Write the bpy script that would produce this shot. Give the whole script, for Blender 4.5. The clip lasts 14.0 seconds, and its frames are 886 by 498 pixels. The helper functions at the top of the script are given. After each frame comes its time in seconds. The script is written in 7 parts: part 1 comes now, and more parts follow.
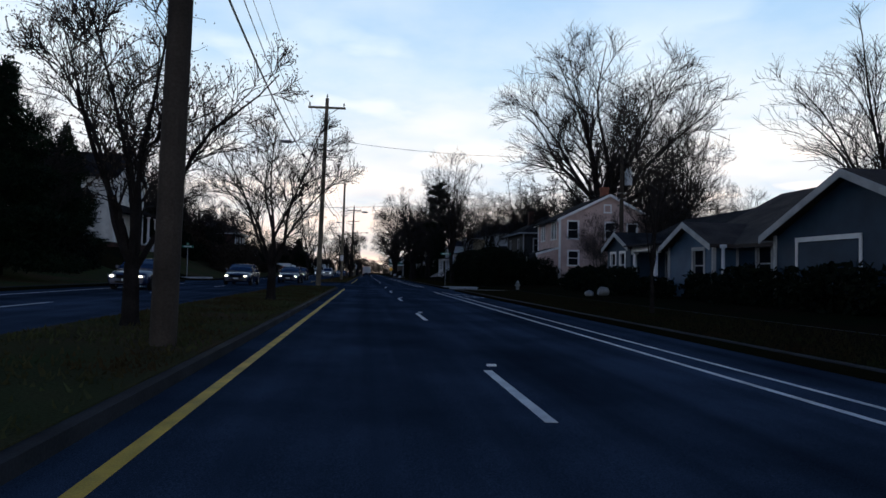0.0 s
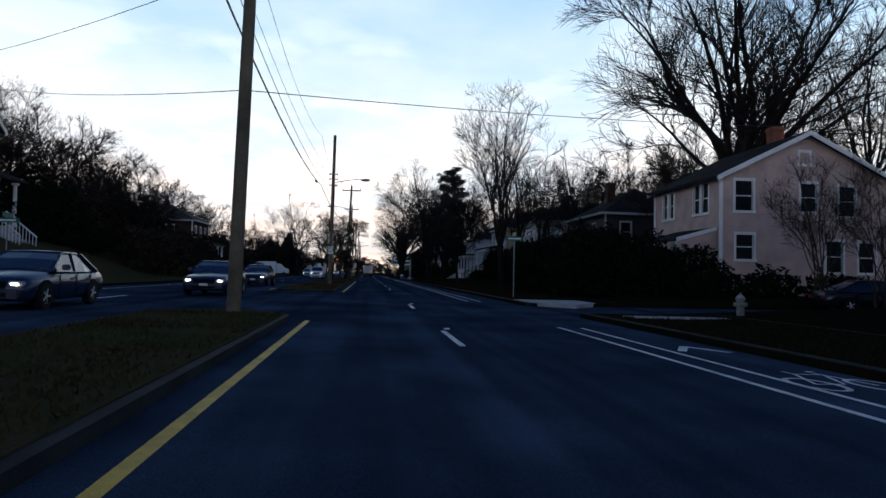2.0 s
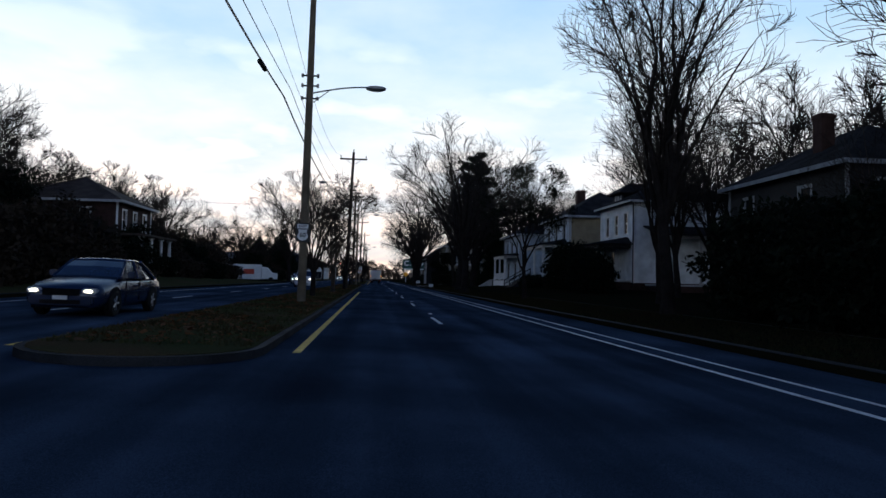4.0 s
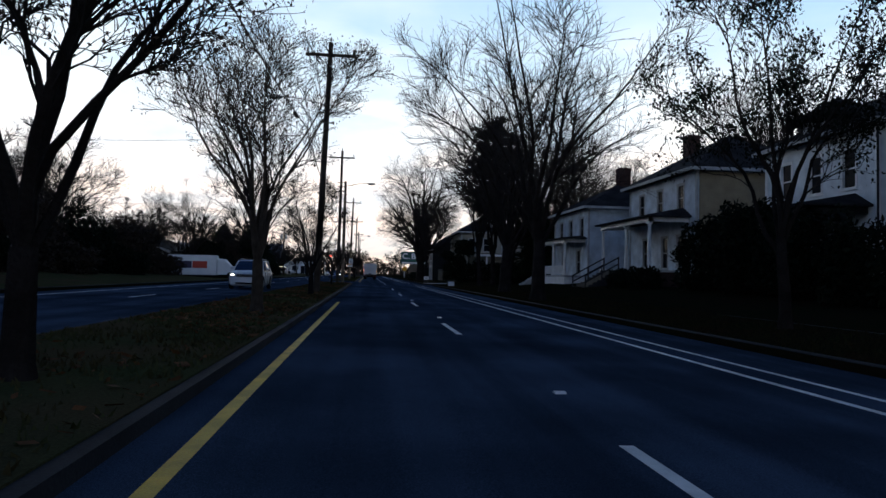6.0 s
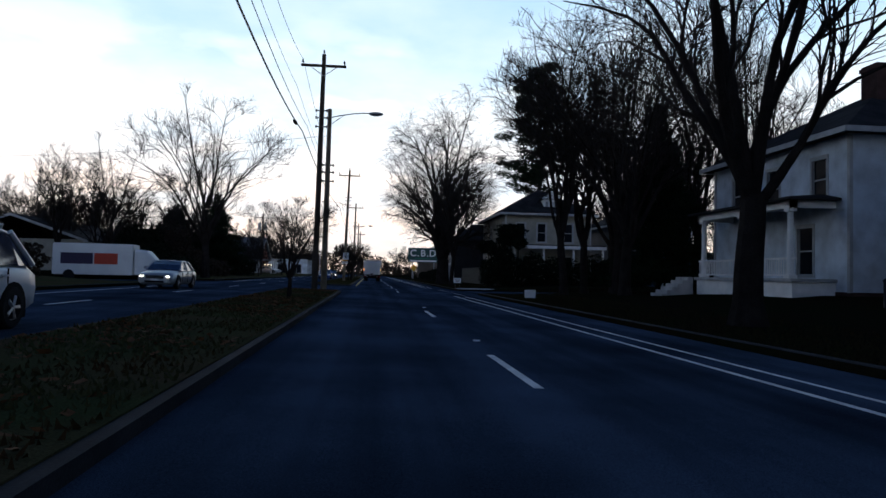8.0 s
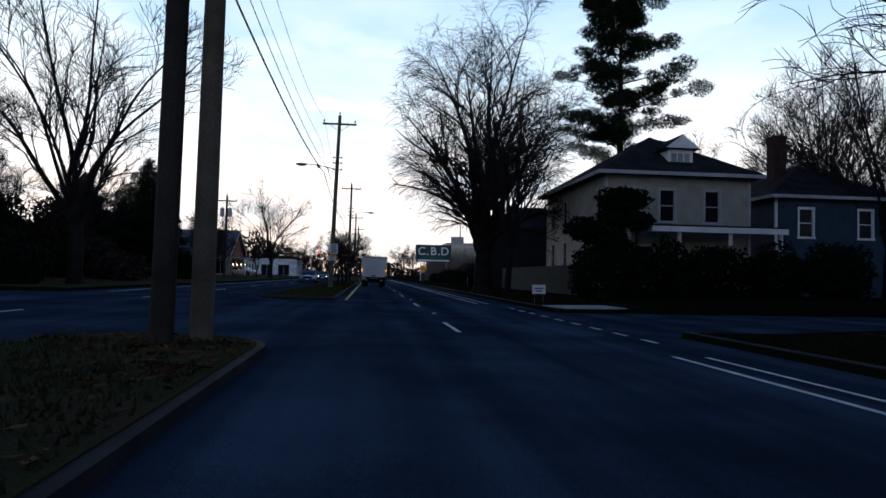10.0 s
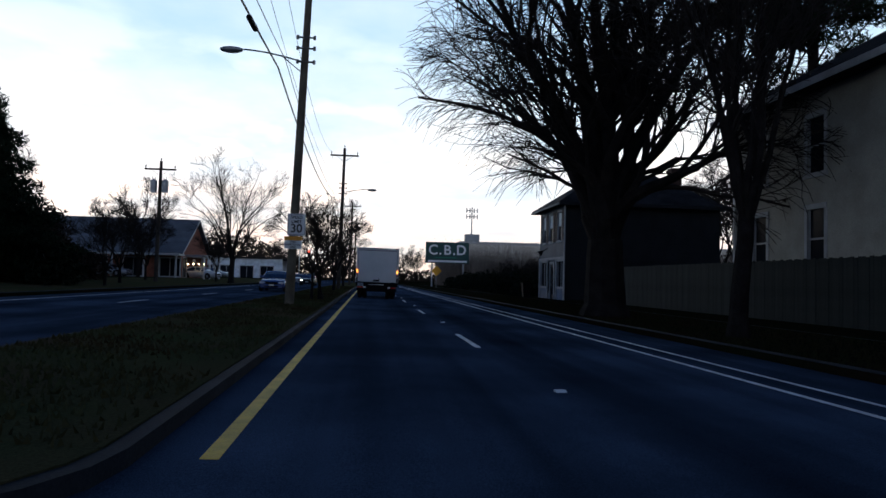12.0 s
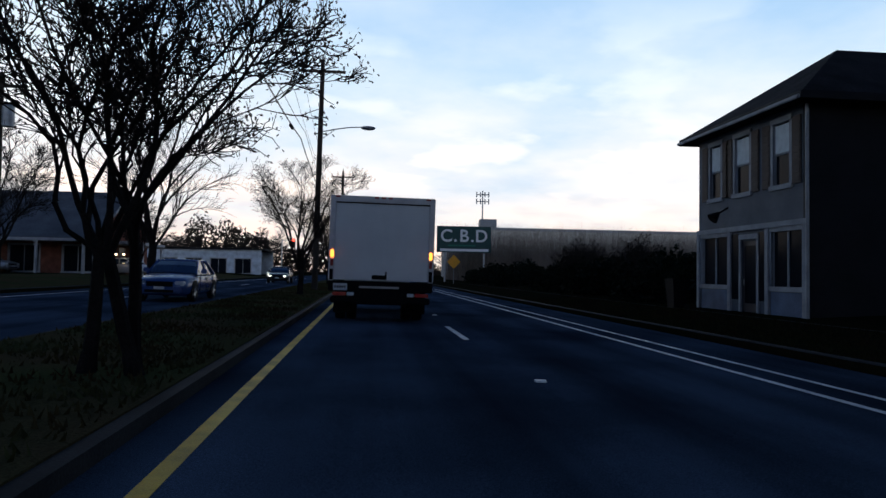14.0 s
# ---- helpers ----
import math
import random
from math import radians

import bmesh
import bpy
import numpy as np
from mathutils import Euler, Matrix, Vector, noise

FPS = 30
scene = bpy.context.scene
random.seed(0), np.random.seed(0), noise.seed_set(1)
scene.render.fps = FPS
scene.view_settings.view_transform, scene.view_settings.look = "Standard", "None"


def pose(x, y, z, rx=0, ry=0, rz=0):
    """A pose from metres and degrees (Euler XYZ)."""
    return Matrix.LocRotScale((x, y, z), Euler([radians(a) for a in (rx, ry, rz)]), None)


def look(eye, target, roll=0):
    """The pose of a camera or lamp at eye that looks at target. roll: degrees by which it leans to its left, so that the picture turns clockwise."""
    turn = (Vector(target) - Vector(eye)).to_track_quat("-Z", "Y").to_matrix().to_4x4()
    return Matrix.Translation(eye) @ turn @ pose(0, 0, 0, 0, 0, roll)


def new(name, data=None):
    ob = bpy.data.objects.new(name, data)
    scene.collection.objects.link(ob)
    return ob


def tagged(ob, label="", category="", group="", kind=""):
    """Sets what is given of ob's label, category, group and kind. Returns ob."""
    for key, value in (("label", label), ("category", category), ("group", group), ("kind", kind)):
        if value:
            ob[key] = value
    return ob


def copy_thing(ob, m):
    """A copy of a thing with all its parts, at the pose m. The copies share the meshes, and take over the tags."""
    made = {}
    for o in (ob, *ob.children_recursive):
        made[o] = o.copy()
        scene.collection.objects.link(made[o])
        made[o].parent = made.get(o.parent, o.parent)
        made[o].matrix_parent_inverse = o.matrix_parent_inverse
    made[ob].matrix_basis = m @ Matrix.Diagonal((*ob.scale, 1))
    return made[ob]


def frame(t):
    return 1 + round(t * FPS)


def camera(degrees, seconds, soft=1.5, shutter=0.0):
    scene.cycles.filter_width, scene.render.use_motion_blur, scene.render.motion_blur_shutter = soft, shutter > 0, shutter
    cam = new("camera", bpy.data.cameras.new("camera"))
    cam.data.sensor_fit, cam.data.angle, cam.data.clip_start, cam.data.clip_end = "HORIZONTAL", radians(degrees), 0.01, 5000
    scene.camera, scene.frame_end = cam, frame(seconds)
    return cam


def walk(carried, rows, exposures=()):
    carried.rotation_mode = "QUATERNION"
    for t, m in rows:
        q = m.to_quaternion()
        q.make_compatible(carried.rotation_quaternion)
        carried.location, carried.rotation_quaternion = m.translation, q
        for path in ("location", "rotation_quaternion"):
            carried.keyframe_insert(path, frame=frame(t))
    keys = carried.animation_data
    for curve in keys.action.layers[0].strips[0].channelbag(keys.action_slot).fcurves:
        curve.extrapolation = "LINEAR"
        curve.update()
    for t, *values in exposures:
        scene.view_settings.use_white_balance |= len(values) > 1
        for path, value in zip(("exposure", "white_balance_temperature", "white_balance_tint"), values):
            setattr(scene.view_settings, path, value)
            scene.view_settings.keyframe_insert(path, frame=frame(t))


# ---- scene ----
cam = camera(65.08, 14.0, soft=1.5)
PATH = [
    (0, -0.122, 0.334, 1.181, 92.04, -1.13, -6.29),
    (0.5, -0.130, 8.147, 1.181, 91.97, -1.15, -6.33),
    (1, -0.144, 15.938, 1.181, 91.94, -1.16, -6.36),
    (1.5, -0.168, 23.542, 1.181, 91.97, -1.16, -6.30),
    (2, -0.202, 30.919, 1.181, 92.05, -1.15, -6.22),
    (2.5, -0.249, 38.162, 1.181, 92.11, -1.14, -6.14),
    (3, -0.305, 45.500, 1.181, 92.22, -1.14, -6.04),
    (3.5, -0.366, 52.923, 1.181, 92.39, -1.15, -5.86),
    (4, -0.422, 60.288, 1.181, 92.51, -1.16, -5.68),
    (4.5, -0.461, 67.572, 1.181, 92.53, -1.13, -5.60),
    (5, -0.476, 74.803, 1.181, 92.44, -1.09, -5.67),
    (5.5, -0.469, 82.056, 1.181, 92.26, -1.05, -5.91),
    (6, -0.448, 89.475, 1.181, 92.10, -1.05, -6.17),
    (6.5, -0.426, 97.090, 1.181, 92.04, -1.07, -6.29),
    (7, -0.413, 104.799, 1.181, 92.02, -1.11, -6.25),
    (7.5, -0.413, 112.636, 1.181, 92.05, -1.16, -6.12),
    (8, -0.424, 120.484, 1.181, 92.09, -1.20, -6.03),
    (8.5, -0.450, 128.111, 1.181, 92.07, -1.21, -5.98),
    (9, -0.487, 135.421, 1.181, 92.06, -1.19, -5.99),
    (9.5, -0.528, 142.480, 1.181, 92.12, -1.16, -6.04),
    (10, -0.563, 149.401, 1.181, 92.24, -1.16, -6.10),
    (10.5, -0.586, 156.315, 1.181, 92.43, -1.22, -6.16),
    (11, -0.598, 163.203, 1.181, 92.61, -1.32, -6.23),
    (11.5, -0.604, 169.876, 1.181, 92.69, -1.40, -6.22),
    (12, -0.607, 176.284, 1.181, 92.57, -1.39, -6.17),
    (12.5, -0.599, 182.636, 1.181, 92.44, -1.32, -6.19),
    (13, -0.566, 188.904, 1.181, 92.28, -1.21, -6.19),
    (13.5, -0.506, 194.843, 1.181, 92.15, -1.07, -6.22),
    (14, -0.432, 200.515, 1.181, 92.02, -0.90, -6.32),
]
EXPOSURES = [(0.0, -0.08, 6000.0, 9.0), (1.8, 0.06, 6000.0, 9.0), (5.3, 0.0, 6000.0, 9.0), (6.5, 0.18, 6050.0, 9.0), (8.5, 0.18, 6050.0, 9.0), (11.0, 0.14, 6000.0, 9.0), (12.5, 0.06, 6000.0, 9.0), (14.0, -0.1, 5950.0, 9.0)]
walk(cam, [(row[0], pose(*row[1:])) for row in PATH], EXPOSURES)

# ---- sky, light, exposure ----
world = bpy.data.worlds.new("dusk_sky")
scene.world = world
world.use_nodes = True
wn, wl = world.node_tree.nodes, world.node_tree.links
wn.clear()


def wnode(kind, **kw):
    n = wn.new(kind)
    for k, v in kw.items():
        n.inputs[k].default_value = v
    return n


def wmath(op, a, b=None):
    n = wn.new("ShaderNodeMath")
    n.operation = op
    for i, v in enumerate((a, b)):
        if v is None:
            continue
        if isinstance(v, (int, float)):
            n.inputs[i].default_value = v
        else:
            wl.new(v, n.inputs[i])
    return n.outputs[0]


def wramp(fac, stops):
    n = wn.new("ShaderNodeValToRGB")
    while len(n.color_ramp.elements) < len(stops):
        n.color_ramp.elements.new(0.5)
    for e, (p, c) in zip(n.color_ramp.elements, stops):
        e.position, e.color = p, (*c, 1)
    wl.new(fac, n.inputs[0])
    return n.outputs[0]


def wmix(fac, a, b, mode="MIX"):
    n = wn.new("ShaderNodeMix")
    n.data_type, n.blend_type = "RGBA", mode
    for sock, v in ((n.inputs[0], fac), (n.inputs[6], a), (n.inputs[7], b)):
        if isinstance(v, (int, float)):
            sock.default_value = v
        elif isinstance(v, tuple):
            sock.default_value = (*v, 1)
        else:
            wl.new(v, sock)
    return n.outputs[2]


way = wn.new("ShaderNodeTexCoord").outputs["Generated"]
sep = wn.new("ShaderNodeSeparateXYZ")
wl.new(way, sep.inputs[0])
sx, sy, sz = sep.outputs
up = wmath("MAXIMUM", sz, 0.0)
# height above the horizon: warm white low down, blue higher up, deep dusk blue overhead
ahead_sky = wramp(up, [(0.0, (0.86, 0.78, 0.68)), (0.05, (0.96, 0.92, 0.86)), (0.13, (0.87, 0.94, 0.99)), (0.27, (0.63, 0.82, 0.98)), (0.38, (0.48, 0.70, 0.95)), (0.55, (0.14, 0.27, 0.50)), (0.78, (0.03, 0.075, 0.20)), (1.0, (0.012, 0.036, 0.12))])
rear_sky = wramp(up, [(0.0, (0.98, 1.08, 1.18)), (0.14, (0.74, 0.88, 1.06)), (0.32, (0.22, 0.34, 0.58)), (0.6, (0.04, 0.09, 0.24)), (1.0, (0.012, 0.036, 0.12))])
front = wramp(wmath("MULTIPLY_ADD", sy, 0.5), [(0.52, (0, 0, 0)), (0.86, (1, 1, 1))])
front.node.inputs[0].links[0].from_node.inputs[2].default_value = 0.5
grad = wmix(front, rear_sky, ahead_sky)
# cloud sheets, flattened towards the horizon
lift = wmath("ADD", up, 0.16)
comb = wn.new("ShaderNodeCombineXYZ")
wl.new(wmath("DIVIDE", sx, lift), comb.inputs[0])
wl.new(wmath("DIVIDE", sy, lift), comb.inputs[1])
cl = wnode("ShaderNodeTexNoise", Scale=1.1, Detail=7.0, Roughness=0.55)
wl.new(comb.outputs[0], cl.inputs["Vector"])
veil = wramp(cl.outputs[0], [(0.36, (0, 0, 0)), (0.62, (1, 1, 1))])
cl2 = wnode("ShaderNodeTexNoise", Scale=2.6, Detail=6.0, Roughness=0.5)
wl.new(comb.outputs[0], cl2.inputs["Vector"])
bank = wramp(cl2.outputs[0], [(0.46, (0, 0, 0)), (0.62, (1, 1, 1))])
low = wramp(up, [(0.02, (1, 1, 1)), (0.20, (0, 0, 0))])
skyc = wmix(wmath("MULTIPLY", veil, 0.8), grad, wmix(1.0, grad, (1.62, 1.28, 1.06), "MULTIPLY"))
skyc = wmix(wmath("MULTIPLY", wmath("MULTIPLY", bank, low), 0.45), skyc, wmix(1.0, grad, (0.70, 0.72, 0.78), "MULTIPLY"))
cl3 = wnode("ShaderNodeTexNoise", Scale=1.9, Detail=5.0, Roughness=0.45)
wl.new(comb.outputs[0], cl3.inputs["Vector"])
puff = wramp(cl3.outputs[0], [(0.53, (0, 0, 0)), (0.60, (1, 1, 1))])
mid_sky = wramp(up, [(0.05, (0, 0, 0)), (0.11, (1, 1, 1)), (0.30, (1, 1, 1)), (0.40, (0, 0, 0))])
skyc = wmix(wmath("MULTIPLY", wmath("MULTIPLY", puff, mid_sky), 0.55), skyc, wmix(1.0, grad, (1.75, 1.38, 1.12), "MULTIPLY"))
nish = wn.new("ShaderNodeTexSky")
nish.sky_type, nish.sun_disc = "NISHITA", False
nish.sun_elevation, nish.sun_rotation = radians(1.5), radians(-12)
skyc = wmix(0.004, skyc, nish.outputs[0], "ADD")
# Sky to both sides is dimmed to darken the walls facing the road
side_dimming = wramp(wmath("ABSOLUTE", sy), [(0.05, (0.25, 0.33, 0.42)), (0.75, (1, 1, 1))])
skyc = wmix(1.0, skyc, side_dimming, "MULTIPLY")
bg = wn.new("ShaderNodeBackground")
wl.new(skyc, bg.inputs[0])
bg.inputs[1].default_value = 1.0
wl.new(bg.outputs[0], wn.new("ShaderNodeOutputWorld").inputs[0])

sun = new("sun", bpy.data.lights.new("sun", "SUN"))
sun.data.energy, sun.data.angle, sun.data.color = 0.06, radians(20), (1.0, 0.78, 0.55)
sun.matrix_world = look((-20, 100, 9), (0, 0, 0))

# ---- materials ----
MATS = {}


def mat(name, col, rough=0.7, var=0.35, scale=3.0, fine=40.0, bump=0.15, metal=0.0, spec=0.4, tint=None, random=0.0, dist=0.01):
    """Two-scale mottled surface; tint: a second colour that the large patches lean to."""
    if name in MATS:
        return MATS[name]
    m = bpy.data.materials.new(name)
    m.use_nodes = True
    nt = m.node_tree
    b = nt.nodes["Principled BSDF"]
    b.inputs["Roughness"].default_value, b.inputs["Metallic"].default_value = rough, metal
    b.inputs["Specular IOR Level"].default_value = spec
    tc = nt.nodes.new("ShaderNodeTexCoord")
    n1, n2 = nt.nodes.new("ShaderNodeTexNoise"), nt.nodes.new("ShaderNodeTexNoise")
    for n, s, d in ((n1, scale, 5), (n2, fine, 3)):
        n.inputs["Scale"].default_value, n.inputs["Detail"].default_value = s, d
        nt.links.new(tc.outputs["Object"], n.inputs["Vector"])
    dark = tuple(c * (1 - var) for c in col) if tint is None else tint
    r = nt.nodes.new("ShaderNodeValToRGB")
    r.color_ramp.elements[0].position, r.color_ramp.elements[0].color = 0.33, (*dark, 1)
    r.color_ramp.elements[1].position, r.color_ramp.elements[1].color = 0.66, (*col, 1)
    nt.links.new(n1.outputs[0], r.inputs[0])
    mx = nt.nodes.new("ShaderNodeMix")
    mx.data_type, mx.blend_type = "RGBA", "OVERLAY"
    mx.inputs[0].default_value = min(1.0, var)
    nt.links.new(r.outputs[0], mx.inputs[6])
    nt.links.new(n2.outputs[0], mx.inputs[7])
    out = mx.outputs[2]
    if random:
        oi = nt.nodes.new("ShaderNodeObjectInfo")
        hs = nt.nodes.new("ShaderNodeHueSaturation")
        mr = nt.nodes.new("ShaderNodeMapRange")
        mr.inputs[3].default_value, mr.inputs[4].default_value = 1 - random, 1 + random
        nt.links.new(oi.outputs["Random"], mr.inputs[0])
        nt.links.new(mr.outputs[0], hs.inputs["Value"])
        nt.links.new(out, hs.inputs["Color"])
        out = hs.outputs[0]
    nt.links.new(out, b.inputs["Base Color"])
    if bump:
        bp = nt.nodes.new("ShaderNodeBump")
        bp.inputs["Strength"].default_value, bp.inputs["Distance"].default_value = bump, dist
        nt.links.new(n2.outputs[0], bp.inputs["Height"])
        nt.links.new(bp.outputs[0], b.inputs["Normal"])
    MATS[name] = m
    return m


def siding(name, col, board=0.13, axis=2, rough=0.65, dirt=0.25, random=0.0):
    """Painted lap boards: a saw-tooth relief along one axis over a mottled paint."""
    m = mat(name, col, rough, dirt, 1.2, 30.0, 0.0, spec=0.12, random=random)
    nt = m.node_tree
    b = nt.nodes["Principled BSDF"]
    ge = nt.nodes.new("ShaderNodeNewGeometry")
    se = nt.nodes.new("ShaderNodeSeparateXYZ")
    nt.links.new(ge.outputs["Position"], se.inputs[0])
    dv = nt.nodes.new("ShaderNodeMath")
    dv.operation = "DIVIDE"
    dv.inputs[1].default_value = board
    nt.links.new(se.outputs[axis], dv.inputs[0])
    fr = nt.nodes.new("ShaderNodeMath")
    fr.operation = "FRACT"
    nt.links.new(dv.outputs[0], fr.inputs[0])
    bp = nt.nodes.new("ShaderNodeBump")
    bp.inputs["Strength"].default_value, bp.inputs["Distance"].default_value = 0.9, 0.02
    bp.invert = True
    nt.links.new(fr.outputs[0], bp.inputs["Height"])
    nt.links.new(bp.outputs[0], b.inputs["Normal"])
    return m


def glow(name, col, power):
    m = bpy.data.materials.new(name)
    m.use_nodes = True
    b = m.node_tree.nodes["Principled BSDF"]
    b.inputs["Base Color"].default_value = (*col, 1)
    b.inputs["Emission Color"].default_value, b.inputs["Emission Strength"].default_value = (*col, 1), power
    b.inputs["Roughness"].default_value = 0.2
    return m


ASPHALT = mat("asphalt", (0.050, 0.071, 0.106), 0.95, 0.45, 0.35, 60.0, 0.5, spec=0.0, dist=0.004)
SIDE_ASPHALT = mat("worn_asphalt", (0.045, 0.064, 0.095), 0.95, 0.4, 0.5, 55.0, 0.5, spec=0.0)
GRASS = mat("winter_grass", (0.050, 0.061, 0.026), 0.95, 0.5, 0.45, 35.0, 0.9, spec=0.0, tint=(0.080, 0.058, 0.033), dist=0.04)
# Lawn and verge blades: the winter grass with shade put into its colour
SHADED_LAWN = mat("lawn", (0.011, 0.014, 0.007), 0.95, 0.5, 0.25, 30.0, 0.9, spec=0.0, tint=(0.016, 0.012, 0.008), dist=0.04)
SHADED_VERGE_BLADES = mat("shaded_verge_blades", (0.020, 0.023, 0.010), 0.9, 0.5, 0.6, 9.0, 0.0, spec=0.0, tint=(0.026, 0.018, 0.010))
BLADES = mat("grass_blades", (0.058, 0.068, 0.028), 0.9, 0.5, 0.6, 9.0, 0.0, spec=0.0, tint=(0.05, 0.03, 0.014))
CONCRETE = mat("concrete", (0.52, 0.51, 0.49), 0.9, 0.35, 1.5, 45.0, 0.4, spec=0.2)
# Mottled, and toned far below the concrete of the ramps
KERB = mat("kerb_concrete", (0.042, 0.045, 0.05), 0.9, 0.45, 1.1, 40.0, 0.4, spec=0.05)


def road_wear(m):
    """Long faint bands along the lanes, and a scatter of fine pale grit."""
    nt = m.node_tree
    b = nt.nodes["Principled BSDF"]
    ge = nt.nodes.new("ShaderNodeNewGeometry")
    src = b.inputs["Base Color"].links[0].from_socket
    for scale, size, lo, hi in (((1.1, 0.018, 1.0), 1.0, 0.62, 1.35), ((0.5, 0.16, 1.0), 1.0, 0.7, 1.3), ((1.0, 1.0, 1.0), 130.0, 0.55, 1.45)):
        mp = nt.nodes.new("ShaderNodeMapping")
        mp.inputs["Scale"].default_value = scale
        nt.links.new(ge.outputs["Position"], mp.inputs[0])
        n = nt.nodes.new("ShaderNodeTexNoise")
        n.inputs["Scale"].default_value, n.inputs["Detail"].default_value = size, 4
        nt.links.new(mp.outputs[0], n.inputs["Vector"])
        mr = nt.nodes.new("ShaderNodeMapRange")
        mr.inputs[1].default_value, mr.inputs[2].default_value = 0.3, 0.7
        mr.inputs[3].default_value, mr.inputs[4].default_value = lo, hi
        nt.links.new(n.outputs[0], mr.inputs[0])
        mx = nt.nodes.new("ShaderNodeVectorMath")
        mx.operation = "MULTIPLY"
        nt.links.new(src, mx.inputs[0])
        nt.links.new(mr.outputs[0], mx.inputs[1])
        src = mx.outputs[0]
    nt.links.new(src, b.inputs["Base Color"])


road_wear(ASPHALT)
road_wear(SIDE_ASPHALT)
WHITE_LINE = mat("white_road_paint", (0.82, 0.82, 0.80), 0.7, 0.35, 2.5, 70.0, 0.3)
YELLOW_LINE = mat("yellow_road_paint", (0.82, 0.50, 0.03), 0.7, 0.4, 2.5, 70.0, 0.3)
STUD = mat("stud_ceramic", (0.8, 0.8, 0.78), 0.4, 0.2, 8.0, 40.0, 0.0)
ROCK = mat("pale_stone", (0.34, 0.33, 0.31), 0.9, 0.4, 4.0, 30.0, 0.5)
BARK = mat("bark", (0.026, 0.022, 0.020), 0.95, 0.5, 2.0, 22.0, 0.8, spec=0.03, dist=0.03)
PALE_BARK = mat("smooth_bark", (0.07, 0.055, 0.042), 0.85, 0.5, 3.0, 25.0, 0.5, spec=0.15, dist=0.01)
TWIG = mat("twigs", (0.03, 0.025, 0.022), 0.95, 0.4, 3.0, 20.0, 0.0, spec=0.1)
DEAD_LEAF = mat("dead_leaves", (0.16, 0.075, 0.032), 0.9, 0.5, 4.0, 20.0, 0.0, spec=0.05)
SEEDS = mat("dry_seed_heads", (0.07, 0.05, 0.035), 0.9, 0.5, 6.0, 30.0, 0.0, spec=0.1)
HEDGE = mat("evergreen_leaves", (0.011, 0.016, 0.009), 0.85, 0.6, 1.5, 12.0, 0.0, spec=0.06)
SHRUB = mat("bare_shrub", (0.045, 0.034, 0.024), 0.9, 0.5, 1.0, 10.0, 0.0, spec=0.1)
NEEDLES = mat("conifer_needles", (0.014, 0.025, 0.012), 0.85, 0.6, 1.0, 10.0, 0.0, spec=0.06)
POLE_WOOD = mat("weathered_pole", (0.19, 0.155, 0.108), 0.9, 0.45, 1.5, 30.0, 0.5, spec=0.15)
DARK_POLE = mat("creosoted_pole", (0.07, 0.055, 0.042), 0.9, 0.45, 1.5, 30.0, 0.5, spec=0.15)
WIRE = mat("cable", (0.02, 0.02, 0.022), 0.6, 0.1, 5.0, 30.0, 0.0)
STEEL = mat("galvanised_steel", (0.35, 0.36, 0.37), 0.45, 0.3, 3.0, 30.0, 0.1, metal=0.8)
CERAMIC = mat("insulator", (0.12, 0.11, 0.10), 0.3, 0.2, 5.0, 30.0, 0.0)
SHINGLE = mat("dark_shingles", (0.035, 0.034, 0.036), 0.95, 0.5, 1.0, 14.0, 0.8, spec=0.03, dist=0.03)
BROWN_SHINGLE = mat("brown_shingles", (0.075, 0.058, 0.048), 0.9, 0.5, 1.0, 14.0, 0.8, spec=0.15, dist=0.03)
SLATE = mat("grey_roofing", (0.13, 0.14, 0.155), 0.9, 0.35, 0.6, 10.0, 0.4, spec=0.1)
PINK = siding("pink_siding", (0.60, 0.43, 0.37))
WHITE_SIDING = siding("white_siding", (0.66, 0.72, 0.77), dirt=0.35)
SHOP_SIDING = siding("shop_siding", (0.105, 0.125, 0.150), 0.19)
# The shop boards once more, with the south side's shade in the colour
SHADED_SHOP_SIDING = siding("shaded_shop_siding", (0.018, 0.019, 0.021), 0.19)
GREY_SIDING = siding("grey_siding", (0.34, 0.35, 0.35))
BLUE_SIDING = siding("blue_siding", (0.030, 0.055, 0.085))
BRIGHT_SIDING = siding("bright_white_siding", (0.80, 0.83, 0.84), dirt=0.3)
STALL_BLUE = mat("stall_paint", (0.10, 0.15, 0.24), 0.6, 0.3, 2.0, 25.0, 0.1, spec=0.2)
PALE_BLUE = siding("pale_blue_siding", (0.07, 0.12, 0.18))
BRUSH = mat("dry_brush", (0.24, 0.20, 0.165), 0.95, 0.5, 0.3, 3.0, 0.0, spec=0.0)
OFFWHITE_SIDING = siding("offwhite_siding", (0.76, 0.73, 0.66), dirt=0.3)
PALE_WALL = siding("pale_metal_cladding", (0.66, 0.60, 0.50), 0.6)
SHADED_TAN_SIDING = siding("shaded_tan_siding", (0.34, 0.27, 0.17))
CREAM_SIDING = siding("cream_siding", (0.37, 0.35, 0.29))
TRIM = mat("white_trim", (0.82, 0.81, 0.78), 0.55, 0.15, 2.0, 30.0, 0.0)
# Trim paint at about half the tone of the white trim
DULL_TRIM = mat("dull_trim", (0.45, 0.45, 0.44), 0.7, 0.3, 2.0, 30.0, 0.0)
BRICK = mat("red_brick", (0.26, 0.10, 0.065), 0.9, 0.4, 2.0, 20.0, 0.4, spec=0.15)
DARK_BRICK = mat("old_brick", (0.065, 0.038, 0.032), 0.9, 0.4, 2.0, 20.0, 0.4, spec=0.15)
